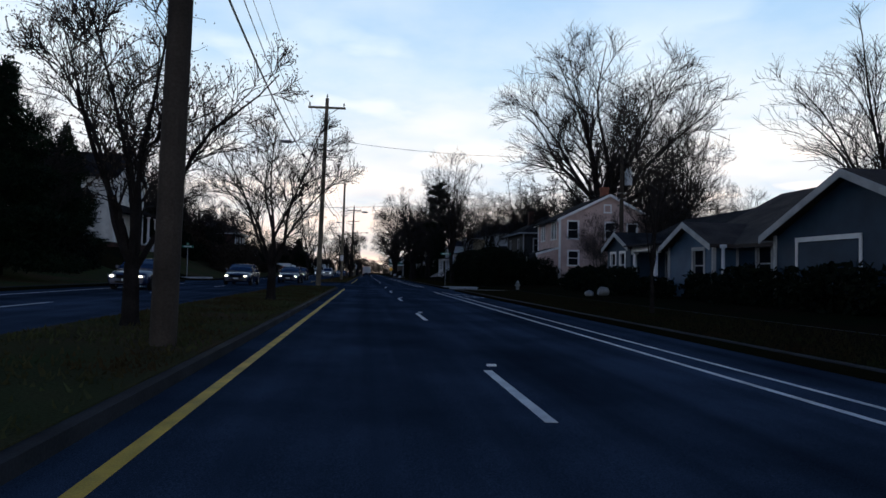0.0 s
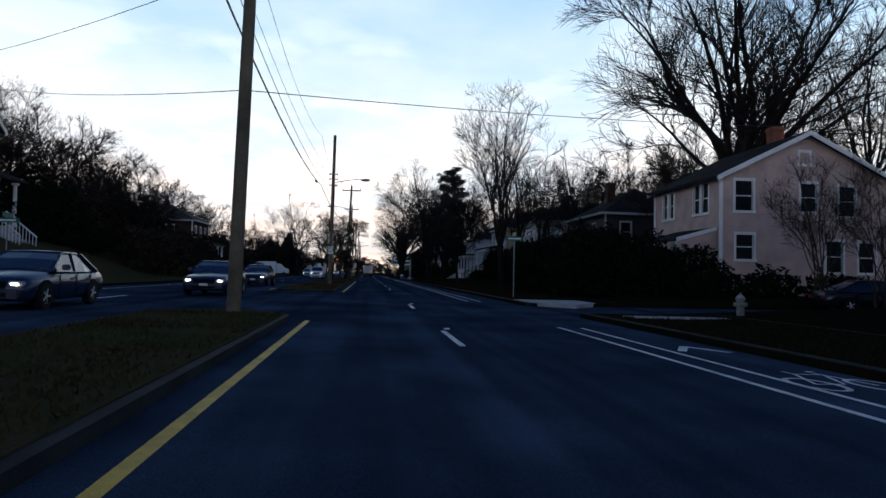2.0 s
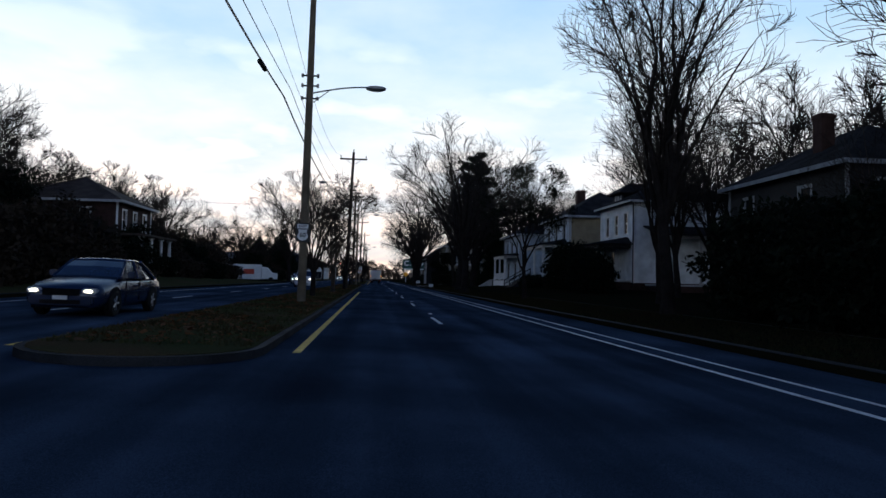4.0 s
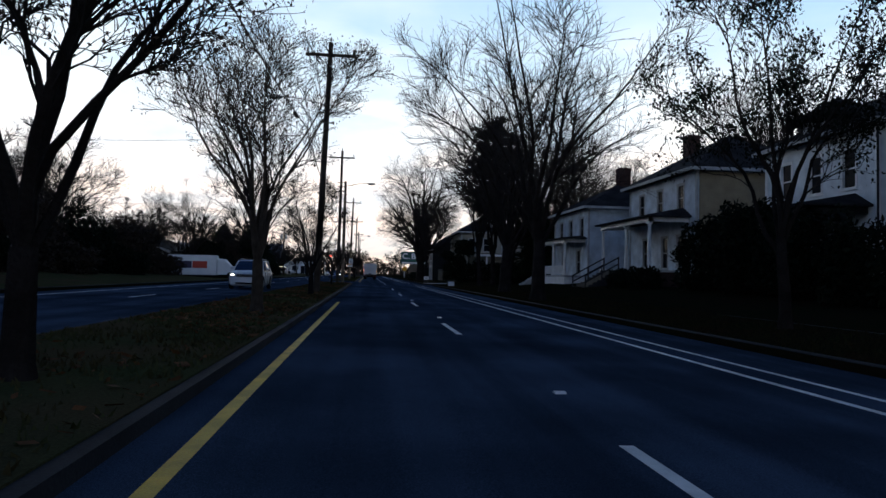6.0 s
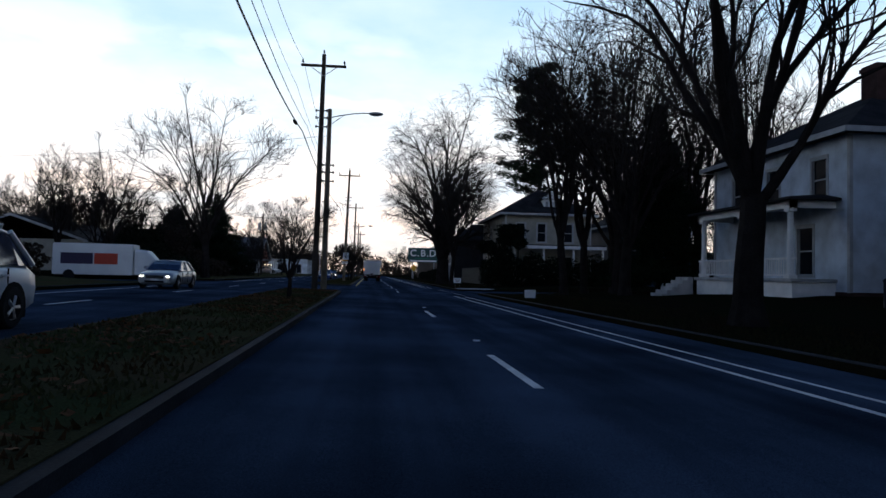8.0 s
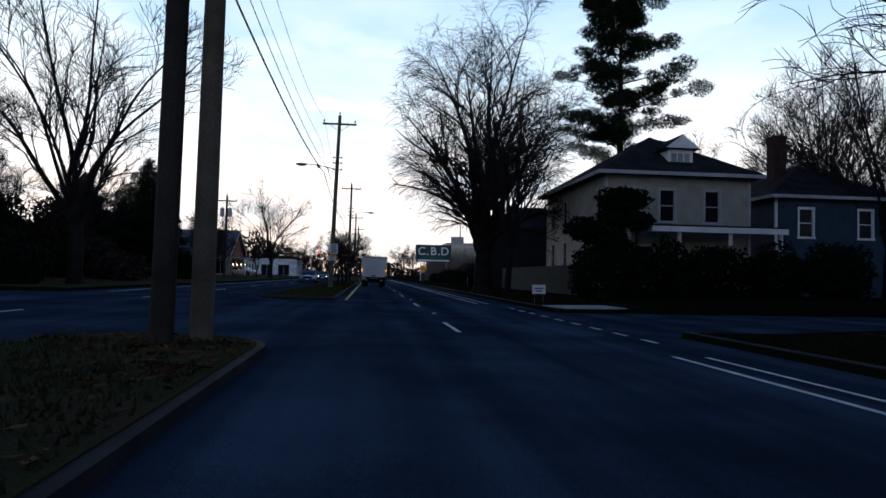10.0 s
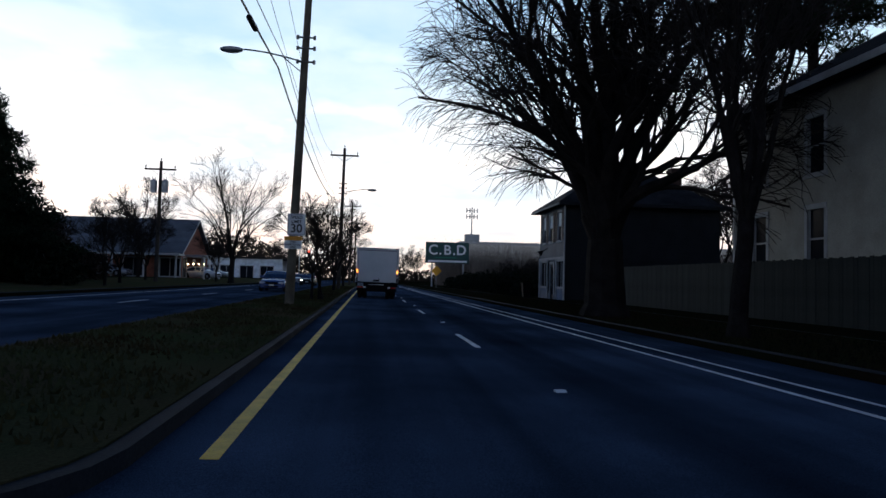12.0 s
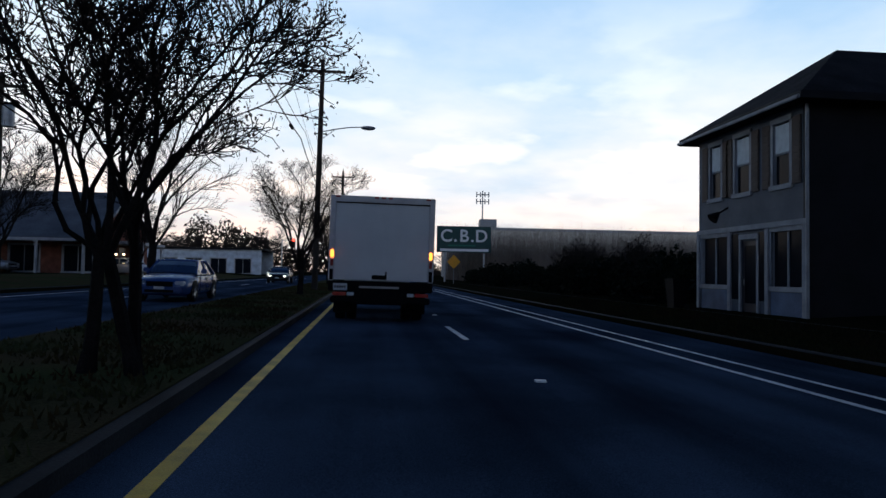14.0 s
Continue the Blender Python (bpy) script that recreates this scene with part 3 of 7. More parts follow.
def hip_roof(parent, x0, x1, y0, y1, eave, ridge, over, material, fascia=None):
    x0, x1, y0, y1 = x0 - over, x1 + over, y0 - over, y1 + over
    w, d = x1 - x0, y1 - y0
    k = min(w, d) / 2
    if w > d:
        r0, r1 = (x0 + k, (y0 + y1) / 2), (x1 - k, (y0 + y1) / 2)
    else:
        r0, r1 = ((x0 + x1) / 2, y0 + k), ((x0 + x1) / 2, y1 - k + 0.001)
    bm = bmesh.new()
    lo = [bm.verts.new((x, y, eave - 0.12)) for x, y in ((x0, y0), (x1, y0), (x1, y1), (x0, y1))]
    ed = [bm.verts.new((x, y, eave + 0.04)) for x, y in ((x0, y0), (x1, y0), (x1, y1), (x0, y1))]
    a, b = bm.verts.new((*r0, ridge)), bm.verts.new((*r1, ridge))
    bm.faces.new(lo[::-1])
    for i in range(4):
        bm.faces.new((lo[i], lo[(i + 1) % 4], ed[(i + 1) % 4], ed[i]))
    if w > d:
        faces = ((ed[0], ed[1], b, a), (ed[1], ed[2], b), (ed[2], ed[3], a, b), (ed[3], ed[0], a))
    else:
        faces = ((ed[0], ed[1], a), (ed[1], ed[2], b, a), (ed[2], ed[3], b), (ed[3], ed[0], a, b))
    for f in faces:
        bm.faces.new(f)
    bmesh.ops.recalc_face_normals(bm, faces=bm.faces[:])
    part("roof", bm, material, parent)
    if fascia:
        bm = bmesh.new()
        for a0, a1, b0, b1 in ((x0, x1, y0 - 0.03, y0), (x0, x1, y1, y1 + 0.03), (x0 - 0.03, x0, y0, y1), (x1, x1 + 0.03, y0, y1)):
            box(bm, a0, a1, b0, b1, eave - 0.16, eave + 0.05)
        part("fascia", bm, fascia, parent)


def shell(parent, x0, x1, y0, y1, base, eave, material, trim, south=(), west=(), gable=None, gable_axis=None, shutters=None, curtain=False, foot=0.4):
    """Four walls with windows: south faces -y, west faces -x. Openings: (distance along, sill, width, height)."""
    t, h = 0.2, eave - base
    gs = gable if gable_axis == "y" else None
    gw = gable if gable_axis == "x" else None
    part("wall", wall_panel(bmesh.new(), x1 - x0, h, south, t, (x0, y0, base), 0, gs), material, parent)
    part("wall", wall_panel(bmesh.new(), y1 - y0 - 2 * t, h, [(c - t, s, w, hh) for c, s, w, hh in west], t, (x0, y1 - t, base), -90, gw), material, parent)
    part("wall", wall_panel(bmesh.new(), x1 - x0, h, [], t, (x1, y1, base), 180, gs), material, parent)
    part("wall", wall_panel(bmesh.new(), y1 - y0 - 2 * t, h, [], t, (x1, y0 + t, base), 90, gw), material, parent)
    part("foundation", bbox(x0 - 0.03, x1 + 0.03, y0 - 0.03, y1 + 0.03, base - 0.9, base + 0.02), DARK_BRICK, parent)
    part("attic_floor", bbox(x0 + t, x1 - t, y0 + t, y1 - t, eave - 0.1, eave - 0.02), DOOR_PAINT, parent)
    for c, s, w, hh in south:
        window(parent, (x0 + c, y0, base + s), 0, w, hh, trim, shutters=shutters, curtain=curtain)
    for c, s, w, hh in west:
        window(parent, (x0, y1 - c, base + s), -90, w, hh, trim, shutters=shutters, curtain=curtain)
    for cx, cy in ((x0, y0), (x1, y0), (x0, y1), (x1, y1)):
        part("corner_board", bbox(cx - 0.07, cx + 0.07, cy - 0.07, cy + 0.07, base, eave), trim, parent)


def column(parent, x, y, z0, z1, r, material):
    bm = bmesh.new()
    tube(bm, (x, y, z0 + 0.14), (x, y, z1 - 0.14), r, r * 0.85, 14)
    box(bm, x - r * 1.35, x + r * 1.35, y - r * 1.35, y + r * 1.35, z0, z0 + 0.14)
    box(bm, x - r * 1.3, x + r * 1.3, y - r * 1.3, y + r * 1.3, z1 - 0.14, z1)
    return part("column", bm, material, parent)


def chimney(parent, x, y, z0, z1, w=0.7, material=None):
    bm = bmesh.new()
    box(bm, x - w / 2, x + w / 2, y - w / 2, y + w / 2, z0, z1 - 0.25)
    box(bm, x - w / 2 - 0.06, x + w / 2 + 0.06, y - w / 2 - 0.06, y + w / 2 + 0.06, z1 - 0.25, z1 - 0.08)
    box(bm, x - w / 2, x + w / 2, y - w / 2, y + w / 2, z1 - 0.08, z1)
    return part("chimney", bm, material or DARK_BRICK, parent)


def porch(parent, x0, x1, y0, y1, floor, top, roof_hi, cols, material, roof_mat, rail=True, ground=0.0, skirt=None):
    """A west-facing porch: deck, columns along x0, sloping roof up to the wall at x1."""
    part("porch_deck", bbox(x0 - 0.1, x1, y0 - 0.1, y1 + 0.1, floor - 0.12, floor), DULL_TRIM, parent)
    part("porch_skirt", bbox(x0, x1, y0, y1, ground - 0.5, floor - 0.13), skirt or material, parent, "dark brick porch base" if skirt else "pale porch base wall")
    for y in cols:
        column(parent, x0 + 0.12, y, floor, top, 0.13, material)
    bm = bmesh.new()
    box(bm, x0, x0 + 0.24, y0, y1, top, top + 0.28)
    box(bm, x0, x1, y0, y0 + 0.2, top, top + 0.28)
    box(bm, x0, x1, y1 - 0.2, y1, top, top + 0.28)
    part("porch_beam", bm, material, parent)
    bm = bmesh.new()
    o = 0.35
    lo = [(x0 - o, y0 - o), (x1, y0 - o), (x1, y1 + o), (x0 - o, y1 + o)]
    a = [bm.verts.new((x, y, top + 0.28)) for x, y in lo]
    b = [bm.verts.new((x, y, top + 0.38)) for x, y in lo]
    c = [bm.verts.new((x1, y0 + 0.8, roof_hi)), bm.verts.new((x1, y1 - 0.8, roof_hi))]
    bm.faces.new(a[::-1])
    for i in range(4):
        bm.faces.new((a[i], a[(i + 1) % 4], b[(i + 1) % 4], b[i]))
    for f in ((b[0], b[1], c[0]), (b[0], c[0], c[1], b[3]), (b[3], c[1], b[2]), (b[1], b[2], c[1], c[0])):
        bm.faces.new(f)
    bmesh.ops.recalc_face_normals(bm, faces=bm.faces[:])
    part("porch_roof", bm, roof_mat, parent)
    if rail:
        bm = bmesh.new()
        box(bm, x0 + 0.08, x0 + 0.16, y0, y1, floor + 0.75, floor + 0.83)
        box(bm, x0 + 0.08, x0 + 0.16, y0, y1, floor + 0.1, floor + 0.16)
        n = int((y1 - y0) / 0.16)
        for i in range(n):
            y = y0 + (i + 0.5) * (y1 - y0) / n
            box(bm, x0 + 0.1, x0 + 0.14, y - 0.02, y + 0.02, floor + 0.16, floor + 0.75)
        part("railing", bm, material, parent)


def steps(parent, x0, x1, y0, y1, z0, z1, material):
    """Steps that climb along +x from x0 to x1."""
    n = max(2, round((z1 - z0) / 0.18))
    for i in range(n):
        xa = x0 + (x1 - x0) * i / n
        part("step", bbox(xa, x1, y0, y1, z0 + (z1 - z0) * i / n, z0 + (z1 - z0) * (i + 1) / n), material, parent)


# pink two-storey house with its gable to the south
h = thing("house", "two-storey pink clapboard house with white-trimmed windows and dark roof", "house", "houses")
X0, X1, Y0, Y1, B, E, R = 18.5, 28.2, 66.1, 74.6, 0.3, 6.75, 9.15
shell(h, X0, X1, Y0, Y1, B, E, PINK, TRIM, south=[(1.3, 4.6, 1.0, 1.6), (5.0, 4.65, 0.9, 1.5), (7.25, 4.45, 0.95, 1.6), (1.35, 2.0, 1.0, 1.3), (6.5, 1.4, 0.95, 1.65), (8.4, 1.4, 0.95, 1.6)], west=[(6.75, 4.6, 0.72, 1.6), (5.75, 4.6, 0.72, 1.6), (2.45, 4.6, 0.62, 1.55), (1.55, 4.6, 0.62, 1.55)], gable=R - E, gable_axis="y")
gable_roof(h, X0, X1, Y0, Y1, E, R, "y", 0.4, SHINGLE, TRIM)
window(h, (X0 + 4.75, Y0 - 0.01, 7.55), 0, 0.55, 0.6, TRIM)
chimney(h, 24.6, 71.0, 7.6, 10.6, 0.72, BRICK)
bm = bmesh.new()
prism(bm, [(16.3, 3.2), (18.48, 3.85), (18.48, 4.0), (16.3, 3.35)], "y", 66.5, 71.5)
part("porch_roof", bm, SHINGLE, h)
bm = bmesh.new()
prism(bm, [(16.2, 3.17), (18.48, 3.82), (18.48, 4.02), (16.2, 3.39)], "y", 66.44, 66.5)
part("porch_rake", bm, TRIM, h)
bm = bmesh.new()
prism(bm, [(16.4, 0.0), (18.48, 0.0), (18.48, 3.8), (16.4, 3.2)], "y", 66.52, 66.65)
part("porch_wall", bm, PINK, h)
for y in (66.9, 71.3):
    column(h, 16.5, y, 0.1, 3.2, 0.09, TRIM)
bm = bmesh.new()
tube(bm, (18.38, 66.0, 0.3), (18.38, 66.0, 6.3), 0.045)
tube(bm, (18.38, 66.0, 6.3), (18.1, 65.75, 6.65), 0.045)
part("downpipe", bm, TRIM, h)

# low blue bungalow with two front gables, and its porch neighbour
h = thing("house", "low blue bungalow with brown shingle roof and white-trimmed front gables", "house", "houses")
shell(h, 15.9, 26.3, 12.0, 33.5, 0.3, 2.75, BLUE_SIDING, DULL_TRIM, west=[(6.6, 0.9, 1.0, 1.3), (8.2, 0.9, 1.0, 1.3)], south=[(2.5, 0.9, 1.2, 1.3)], gable=2.75, gable_axis="y")
gable_roof(h, 15.9, 26.3, 12.0, 33.5, 2.75, 5.5, "y", 0.45, BROWN_SHINGLE, DULL_TRIM)
shell(h, 14.8, 15.88, 28.9, 33.3, 0.3, 2.7, PALE_BLUE, DULL_TRIM, west=[(3.0, 0.8, 1.0, 1.35)], gable=0.95, gable_axis="x")
gable_roof(h, 14.8, 19.4, 28.9, 33.3, 2.7, 3.65, "x", 0.4, BROWN_SHINGLE, DULL_TRIM)
shell(h, 14.6, 15.88, 16.0, 24.0, 0.3, 2.8, BLUE_SIDING, DULL_TRIM, gable=1.7, gable_axis="x")
gable_roof(h, 14.6, 20.0, 16.0, 24.0, 2.8, 4.5, "x", 0.4, BROWN_SHINGLE, DULL_TRIM)
window(h, (14.6, 21.2, 1.15), -90, 3.0, 1.35, TRIM, style="plate")
column(h, 14.9, 28.3, 0.0, 2.65, 0.08, TRIM)
h = thing("house", "small grey-blue bungalow with a gabled bay and white-posted porch", "house", "houses")
shell(h, 17.4, 26.0, 36.6, 45.6, 0.3, 3.0, BLUE_SIDING, DULL_TRIM, west=[(6.6, 0.8, 1.0, 1.5), (8.0, 0.8, 0.9, 1.5)], south=[(3, 0.9, 1.0, 1.3)], gable=2.1, gable_axis="y")
gable_roof(h, 17.4, 26.0, 36.6, 45.6, 3.0, 5.1, "y", 0.4, SHINGLE, DULL_TRIM)
porch(h, 15.6, 17.4, 36.8, 40.4, 0.55, 2.7, 3.4, [37.1, 40.1], TRIM, SHINGLE, rail=False)
part("bay_wall", wall_panel(bmesh.new(), 4.0, 2.65, [(1.1, 0.9, 0.8, 1.4), (2.7, 0.9, 0.8, 1.4)], 0.2, (15.6, 44.5, 0.35), -90, 0.85), BLUE_SIDING, h)
for y in (43.4, 41.8):
    window(h, (15.6, y, 1.25), -90, 0.8, 1.4, TRIM)
part("bay_side", bbox(15.82, 17.38, 40.5, 40.7, 0.0, 3.0), BLUE_SIDING, h)
gable_roof(h, 15.6, 19.4, 40.5, 44.5, 3.0, 3.85, "x", 0.3, SHINGLE, DULL_TRIM)

# dark house beyond the pink one
h = thing("house", "dark two-storey house with hip roof and pale gutter line", "house", "houses")
shell(h, 20.0, 28.5, 88.5, 98.5, 0.4, 6.7, DARK_SIDING, SHOP_TRIM, south=[(1.8, 3.9, 0.9, 1.6), (5.6, 3.9, 0.9, 1.6), (2.4, 0.8, 1.0, 1.7)], west=[(2.0, 3.9, 0.9, 1.6), (7.0, 3.9, 0.9, 1.6)])
hip_roof(h, 20.0, 28.5, 88.5, 98.5, 6.7, 9.4, 0.5, SHINGLE, SHOP_TRIM)
chimney(h, 22.0, 93.0, 7.6, 9.9, 0.7)
# white two-storey house
h = thing("house", "large white two-storey house with dark shingle roof and side porch", "house", "houses")
shell(h, 21.4, 31.4, 117.2, 125.6, 1.2, 8.2, BRIGHT_SIDING, TRIM, west=[(1.8, 4.3, 0.85, 1.75), (4.2, 4.3, 0.85, 1.75), (6.6, 4.3, 0.85, 1.75), (3.2, 0.9, 0.95, 1.9)])
hip_roof(h, 21.4, 31.4, 117.2, 125.6, 8.2, 10.8, 0.55, SHINGLE, DULL_TRIM)
chimney(h, 25.6, 120.6, 9.2, 11.8, 0.95)
# lean-to porch on the side wall, with its beam and posts
bm = bmesh.new()
prism(bm, [(113.9, 5.1), (113.9, 5.22), (117.1, 6.1), (117.1, 5.98)], "x", 22.2, 31.6)
part("porch_roof", bm, SHINGLE, h)
part("porch_beam", bbox(22.5, 31.4, 114.2, 114.36, 4.92, 5.14), DULL_TRIM, h)
part("porch_deck", bbox(22.4, 31.4, 114.1, 117.1, 1.0, 1.15), DULL_TRIM, h)
part("porch_skirt", bbox(22.5, 31.3, 114.2, 117.0, 0.0, 0.99), DARK_BRICK, h)
for x in (23.0, 26.0, 29.2):
    column(h, x, 114.3, 1.15, 4.92, 0.11, DULL_TRIM)
bm = bmesh.new()
tube(bm, (21.32, 117.1, 0.9), (21.32, 117.1, 8.0), 0.05)
part("downpipe", bm, DARK_SIDING, h)
porch(h, 18.6, 21.4, 117.8, 125.2, 1.4, 4.2, 5.2, [118.1, 120.5, 122.9, 124.9], DARK_SIDING, SHINGLE, rail=True, ground=0.6, skirt=DARK_BRICK)
part("dormer", bbox(21.8, 24.2, 120.8, 123.4, 8.3, 9.4), DARK_SIDING, h)
for y in (121.45, 122.1, 122.75):
    part("dormer_window", bbox(21.77, 21.798, y - 0.2, y + 0.2, 8.75, 9.25), DULL_TRIM, h)
hip_roof(h, 21.6, 24.4, 120.6, 123.6, 9.4, 10.5, 0.3, SHINGLE)

# pale house with a wide porch and a side wall coloured tan as in shade
h = thing("house", "pale blue-white two-storey house with wide columned front porch", "house", "houses")
shell(h, 19.6, 29.1, 130.2, 141.0, 1.5, 8.0, WHITE_SIDING, DULL_TRIM, west=[(2.2, 4.1, 0.85, 1.6), (5.4, 4.1, 0.85, 1.6), (8.6, 4.1, 0.85, 1.6), (3.0, 0.5, 1.0, 1.9), (6.2, 0.4, 0.9, 2.0), (8.6, 0.5, 1.0, 1.9)])
# Tan sheet over the white boards; the side's shade is in its colour
part("side_wall_cladding", bbox(19.75, 29.0, 130.11, 130.19, 1.6, 7.85), SHADED_TAN_SIDING, h, "tan side cladding, darkened as in shade")
hip_roof(h, 19.6, 29.1, 130.2, 141.0, 8.0, 11.2, 0.6, SHINGLE, DULL_TRIM)
chimney(h, 23.0, 138.0, 9.2, 11.7, 0.9)
porch(h, 17.0, 19.6, 131.2, 140.4, 1.7, 4.75, 5.75, [131.5, 135.4, 140.1], TRIM, SHINGLE, rail=False, ground=0.5, skirt=DARK_BRICK)
steps(h, 14.5, 16.9, 136.4, 139.2, 0.3, 1.7, DARK_SIDING)
for y in (136.3, 139.3):
    bm = bmesh.new()
    for dz in (0.45, 0.9):
        tube(bm, (14.5, y, 0.35 + dz), (16.95, y, 1.7 + dz), 0.045)
    for x, z in ((14.55, 0.3), (15.7, 0.95), (16.9, 1.65)):
        tube(bm, (x, y, z), (x, y, z + 0.98), 0.05)
    part("stair_rail", bm, DARK_SIDING, h, "dark painted wooden stair rail")

# white corner house with a columned porch
h = thing("house", "white two-storey house with square columned porch and low base wall", "house", "houses")
shell(h, 17.5, 27.0, 144.8, 155.0, 0.8, 6.95, WHITE_SIDING, DULL_TRIM, west=[(2.2, 3.7, 0.9, 1.6), (5.2, 3.7, 0.9, 1.6), (8.4, 3.7, 0.9, 1.6), (3.0, 0.7, 1.0, 1.9), (7.5, 0.7, 1.0, 1.9)])
hip_roof(h, 17.5, 27.0, 144.8, 155.0, 6.95, 9.8, 0.6, SHINGLE, DULL_TRIM)
chimney(h, 22.0, 149.0, 8.4, 10.9, 1.0)
porch(h, 15.7, 17.5, 145.6, 153.4, 1.3, 4.05, 4.7, [145.9, 149.4, 152.9], TRIM, SHINGLE, rail=True, ground=0.4)
steps(h, 14.0, 15.6, 153.6, 155.0, 0.3, 1.3, CONCRETE)

# cream house that faces the side street
h = thing("house", "cream two-storey foursquare house with hip roof, dormer and front porch", "house", "houses")
X0, X1, Y0, Y1, B, E = 12.75, 21.3, 187.5, 200.4, 0.6, 7.3
shell(h, X0, X1, Y0, Y1, B, E, CREAM_SIDING, DULL_TRIM, south=[(1.5, 4.0, 0.85, 1.75), (3.6, 4.0, 0.85, 1.75), (6.3, 4.0, 0.85, 1.75), (2.2, 0.6, 0.9, 1.9), (6.3, 0.6, 0.9, 1.9)], west=[(1.6, 4.1, 0.8, 1.7), (4.6, 4.1, 0.8, 1.7), (11.6, 4.1, 0.8, 1.7), (1.6, 1.2, 0.8, 1.8), (4.6, 1.2, 0.8, 1.8)])
hip_roof(h, X0, X1, Y0, Y1, E, 10.3, 0.65, SHINGLE, DULL_TRIM)
part("dormer", bbox(16.7, 18.2, 188.2, 191.5, 7.7, 8.95), TRIM, h, "small white dormer with a louvred window")
bm = bmesh.new()
prism(bm, [(16.35, 8.9), (18.55, 8.9), (17.45, 9.75)], "y", 187.9, 192.0)
part("dormer_roof", bm, SHINGLE, h)
bm = bmesh.new()
prism(bm, [(16.42, 8.92), (18.48, 8.92), (17.45, 9.7)], "y", 187.82, 187.89)
part("dormer_gable", bm, TRIM, h)
for i in range(3):
    part("dormer_louvre", bbox(16.88 + i * 0.4, 17.2 + i * 0.4, 188.17, 188.198, 8.0, 8.65), GREY_SIDING, h)
part("porch_roof", bbox(12.9, 22.0, 184.9, 187.3, 4.0, 4.2, bevel=0.04), SHINGLE, h)
part("porch_fascia", bbox(12.85, 22.05, 184.83, 184.89, 3.8, 4.1), TRIM, h)
for x in (13.2, 16.0, 18.9, 21.8):
    column(h, x, 185.15, 0.7, 3.99, 0.13, TRIM)
part("porch_deck", bbox(12.9, 22.0, 184.9, 187.4, -0.4, 0.7), DARK_BRICK, h)
# house behind it
h = thing("house", "pale blue two-storey house with a brick chimney behind the hedge", "house", "houses")
shell(h, 24.5, 33.0, 190.0, 200.0, 0.3, 6.6, BLUE_SIDING, TRIM, south=[(2, 3.8, 0.9, 1.7), (6, 3.8, 0.9, 1.7)])
hip_roof(h, 24.5, 33.0, 190.0, 200.0, 6.6, 9.3, 0.5, SHINGLE, DULL_TRIM)
chimney(h, 27.0, 194.0, 8.0, 11.2, 0.9, DARK_BRICK)

# dark two-storey shop house with a store front
h = thing("shop_house", "dark two-storey shop house with dark shutters and white store front", "house", "houses")
X0, X1, Y0, Y1, B, E = 11.45, 21.5, 218.1, 224.3, -0.1, 6.15
front = [(1.2, 4.0, 0.72, 1.8), (2.9, 4.0, 0.85, 1.8), (5.0, 4.0, 0.8, 1.8), (3.32, 0.1, 0.95, 2.35), (1.15, 1.05, 1.75, 1.6), (5.25, 1.05, 1.5, 1.6)]
# South wall in the darkened copy of the boards, which paints its shade
part("wall", wall_panel(bmesh.new(), X1 - X0, E - B, [], 0.2, (X0, Y0, B), 0), SHADED_SHOP_SIDING, h)
part("wall", wall_panel(bmesh.new(), Y1 - Y0 - 0.4, E - B, [(c - 0.2, s, w, hh) for c, s, w, hh in front], 0.2, (X0, Y1 - 0.2, B), -90), SHOP_SIDING, h)
part("wall", wall_panel(bmesh.new(), X1 - X0, E - B, [], 0.2, (X1, Y1, B), 180), SHOP_SIDING, h)
part("wall", wall_panel(bmesh.new(), Y1 - Y0 - 0.4, E - B, [], 0.2, (X1, Y0 + 0.2, B), 90), SHOP_SIDING, h)
part("upper_floor", bbox(X0 + 0.2, X1 - 0.2, Y0 + 0.2, Y1 - 0.2, 3.0, 3.1), DOOR_PAINT, h)
for c, s, w, hh in front[:3]:
    window(h, (X0, Y1 - c, B + s), -90, w, hh, SHOP_TRIM, shutters=SHUTTER, curtain=True)
for c, s, w, hh in front[4:]:
    window(h, (X0, Y1 - c, B + s), -90, w, hh, SHOP_TRIM, style="plate")
    part("stall_panel", bbox(X0 - 0.03, X0 - 0.002, Y1 - c - w / 2, Y1 - c + w / 2, B + 0.1, B + s - 0.16), STALL_BLUE, h, "blue-grey panel under the shop window")
for y in (Y0 + 0.06, 219.95, 222.1, Y1 - 0.08):
    part("store_front_post", bbox(X0 - 0.09, X0 - 0.002, y - 0.08, y + 0.08, B, 2.68), SHOP_TRIM, h, "pale painted store front post")
part("store_front_rail", bbox(X0 - 0.1, X0 - 0.002, Y0 - 0.02, Y1, 2.685, 2.84), SHOP_TRIM, h)
for y in (219.95 + 0.31, 222.1 - 0.29):
    part("side_light", bbox(X0 - 0.03, X0 - 0.002, y - 0.2, y + 0.2, 0.5, 2.6), GLASS, h, "narrow dark side light")
for y in (Y1 - 3.82, Y1 - 2.82):
    part("door_jamb", bbox(X0 - 0.06, X0 - 0.002, y - 0.05, y + 0.05, B, 2.4), SHOP_TRIM, h)
part("door_head", bbox(X0 - 0.07, X0 - 0.002, Y1 - 3.87, Y1 - 2.77, 2.405, 2.56), SHOP_TRIM, h)
d = part("door", bbox(X0 + 0.05, X0 + 0.1, Y1 - 3.79, Y1 - 2.85, 0.0, 2.35), DOOR_PAINT, h, "dark glazed shop door")
part("door_glass", bbox(X0 + 0.03, X0 + 0.045, Y1 - 3.66, Y1 - 2.98, 0.4, 2.2), GLASS, d)
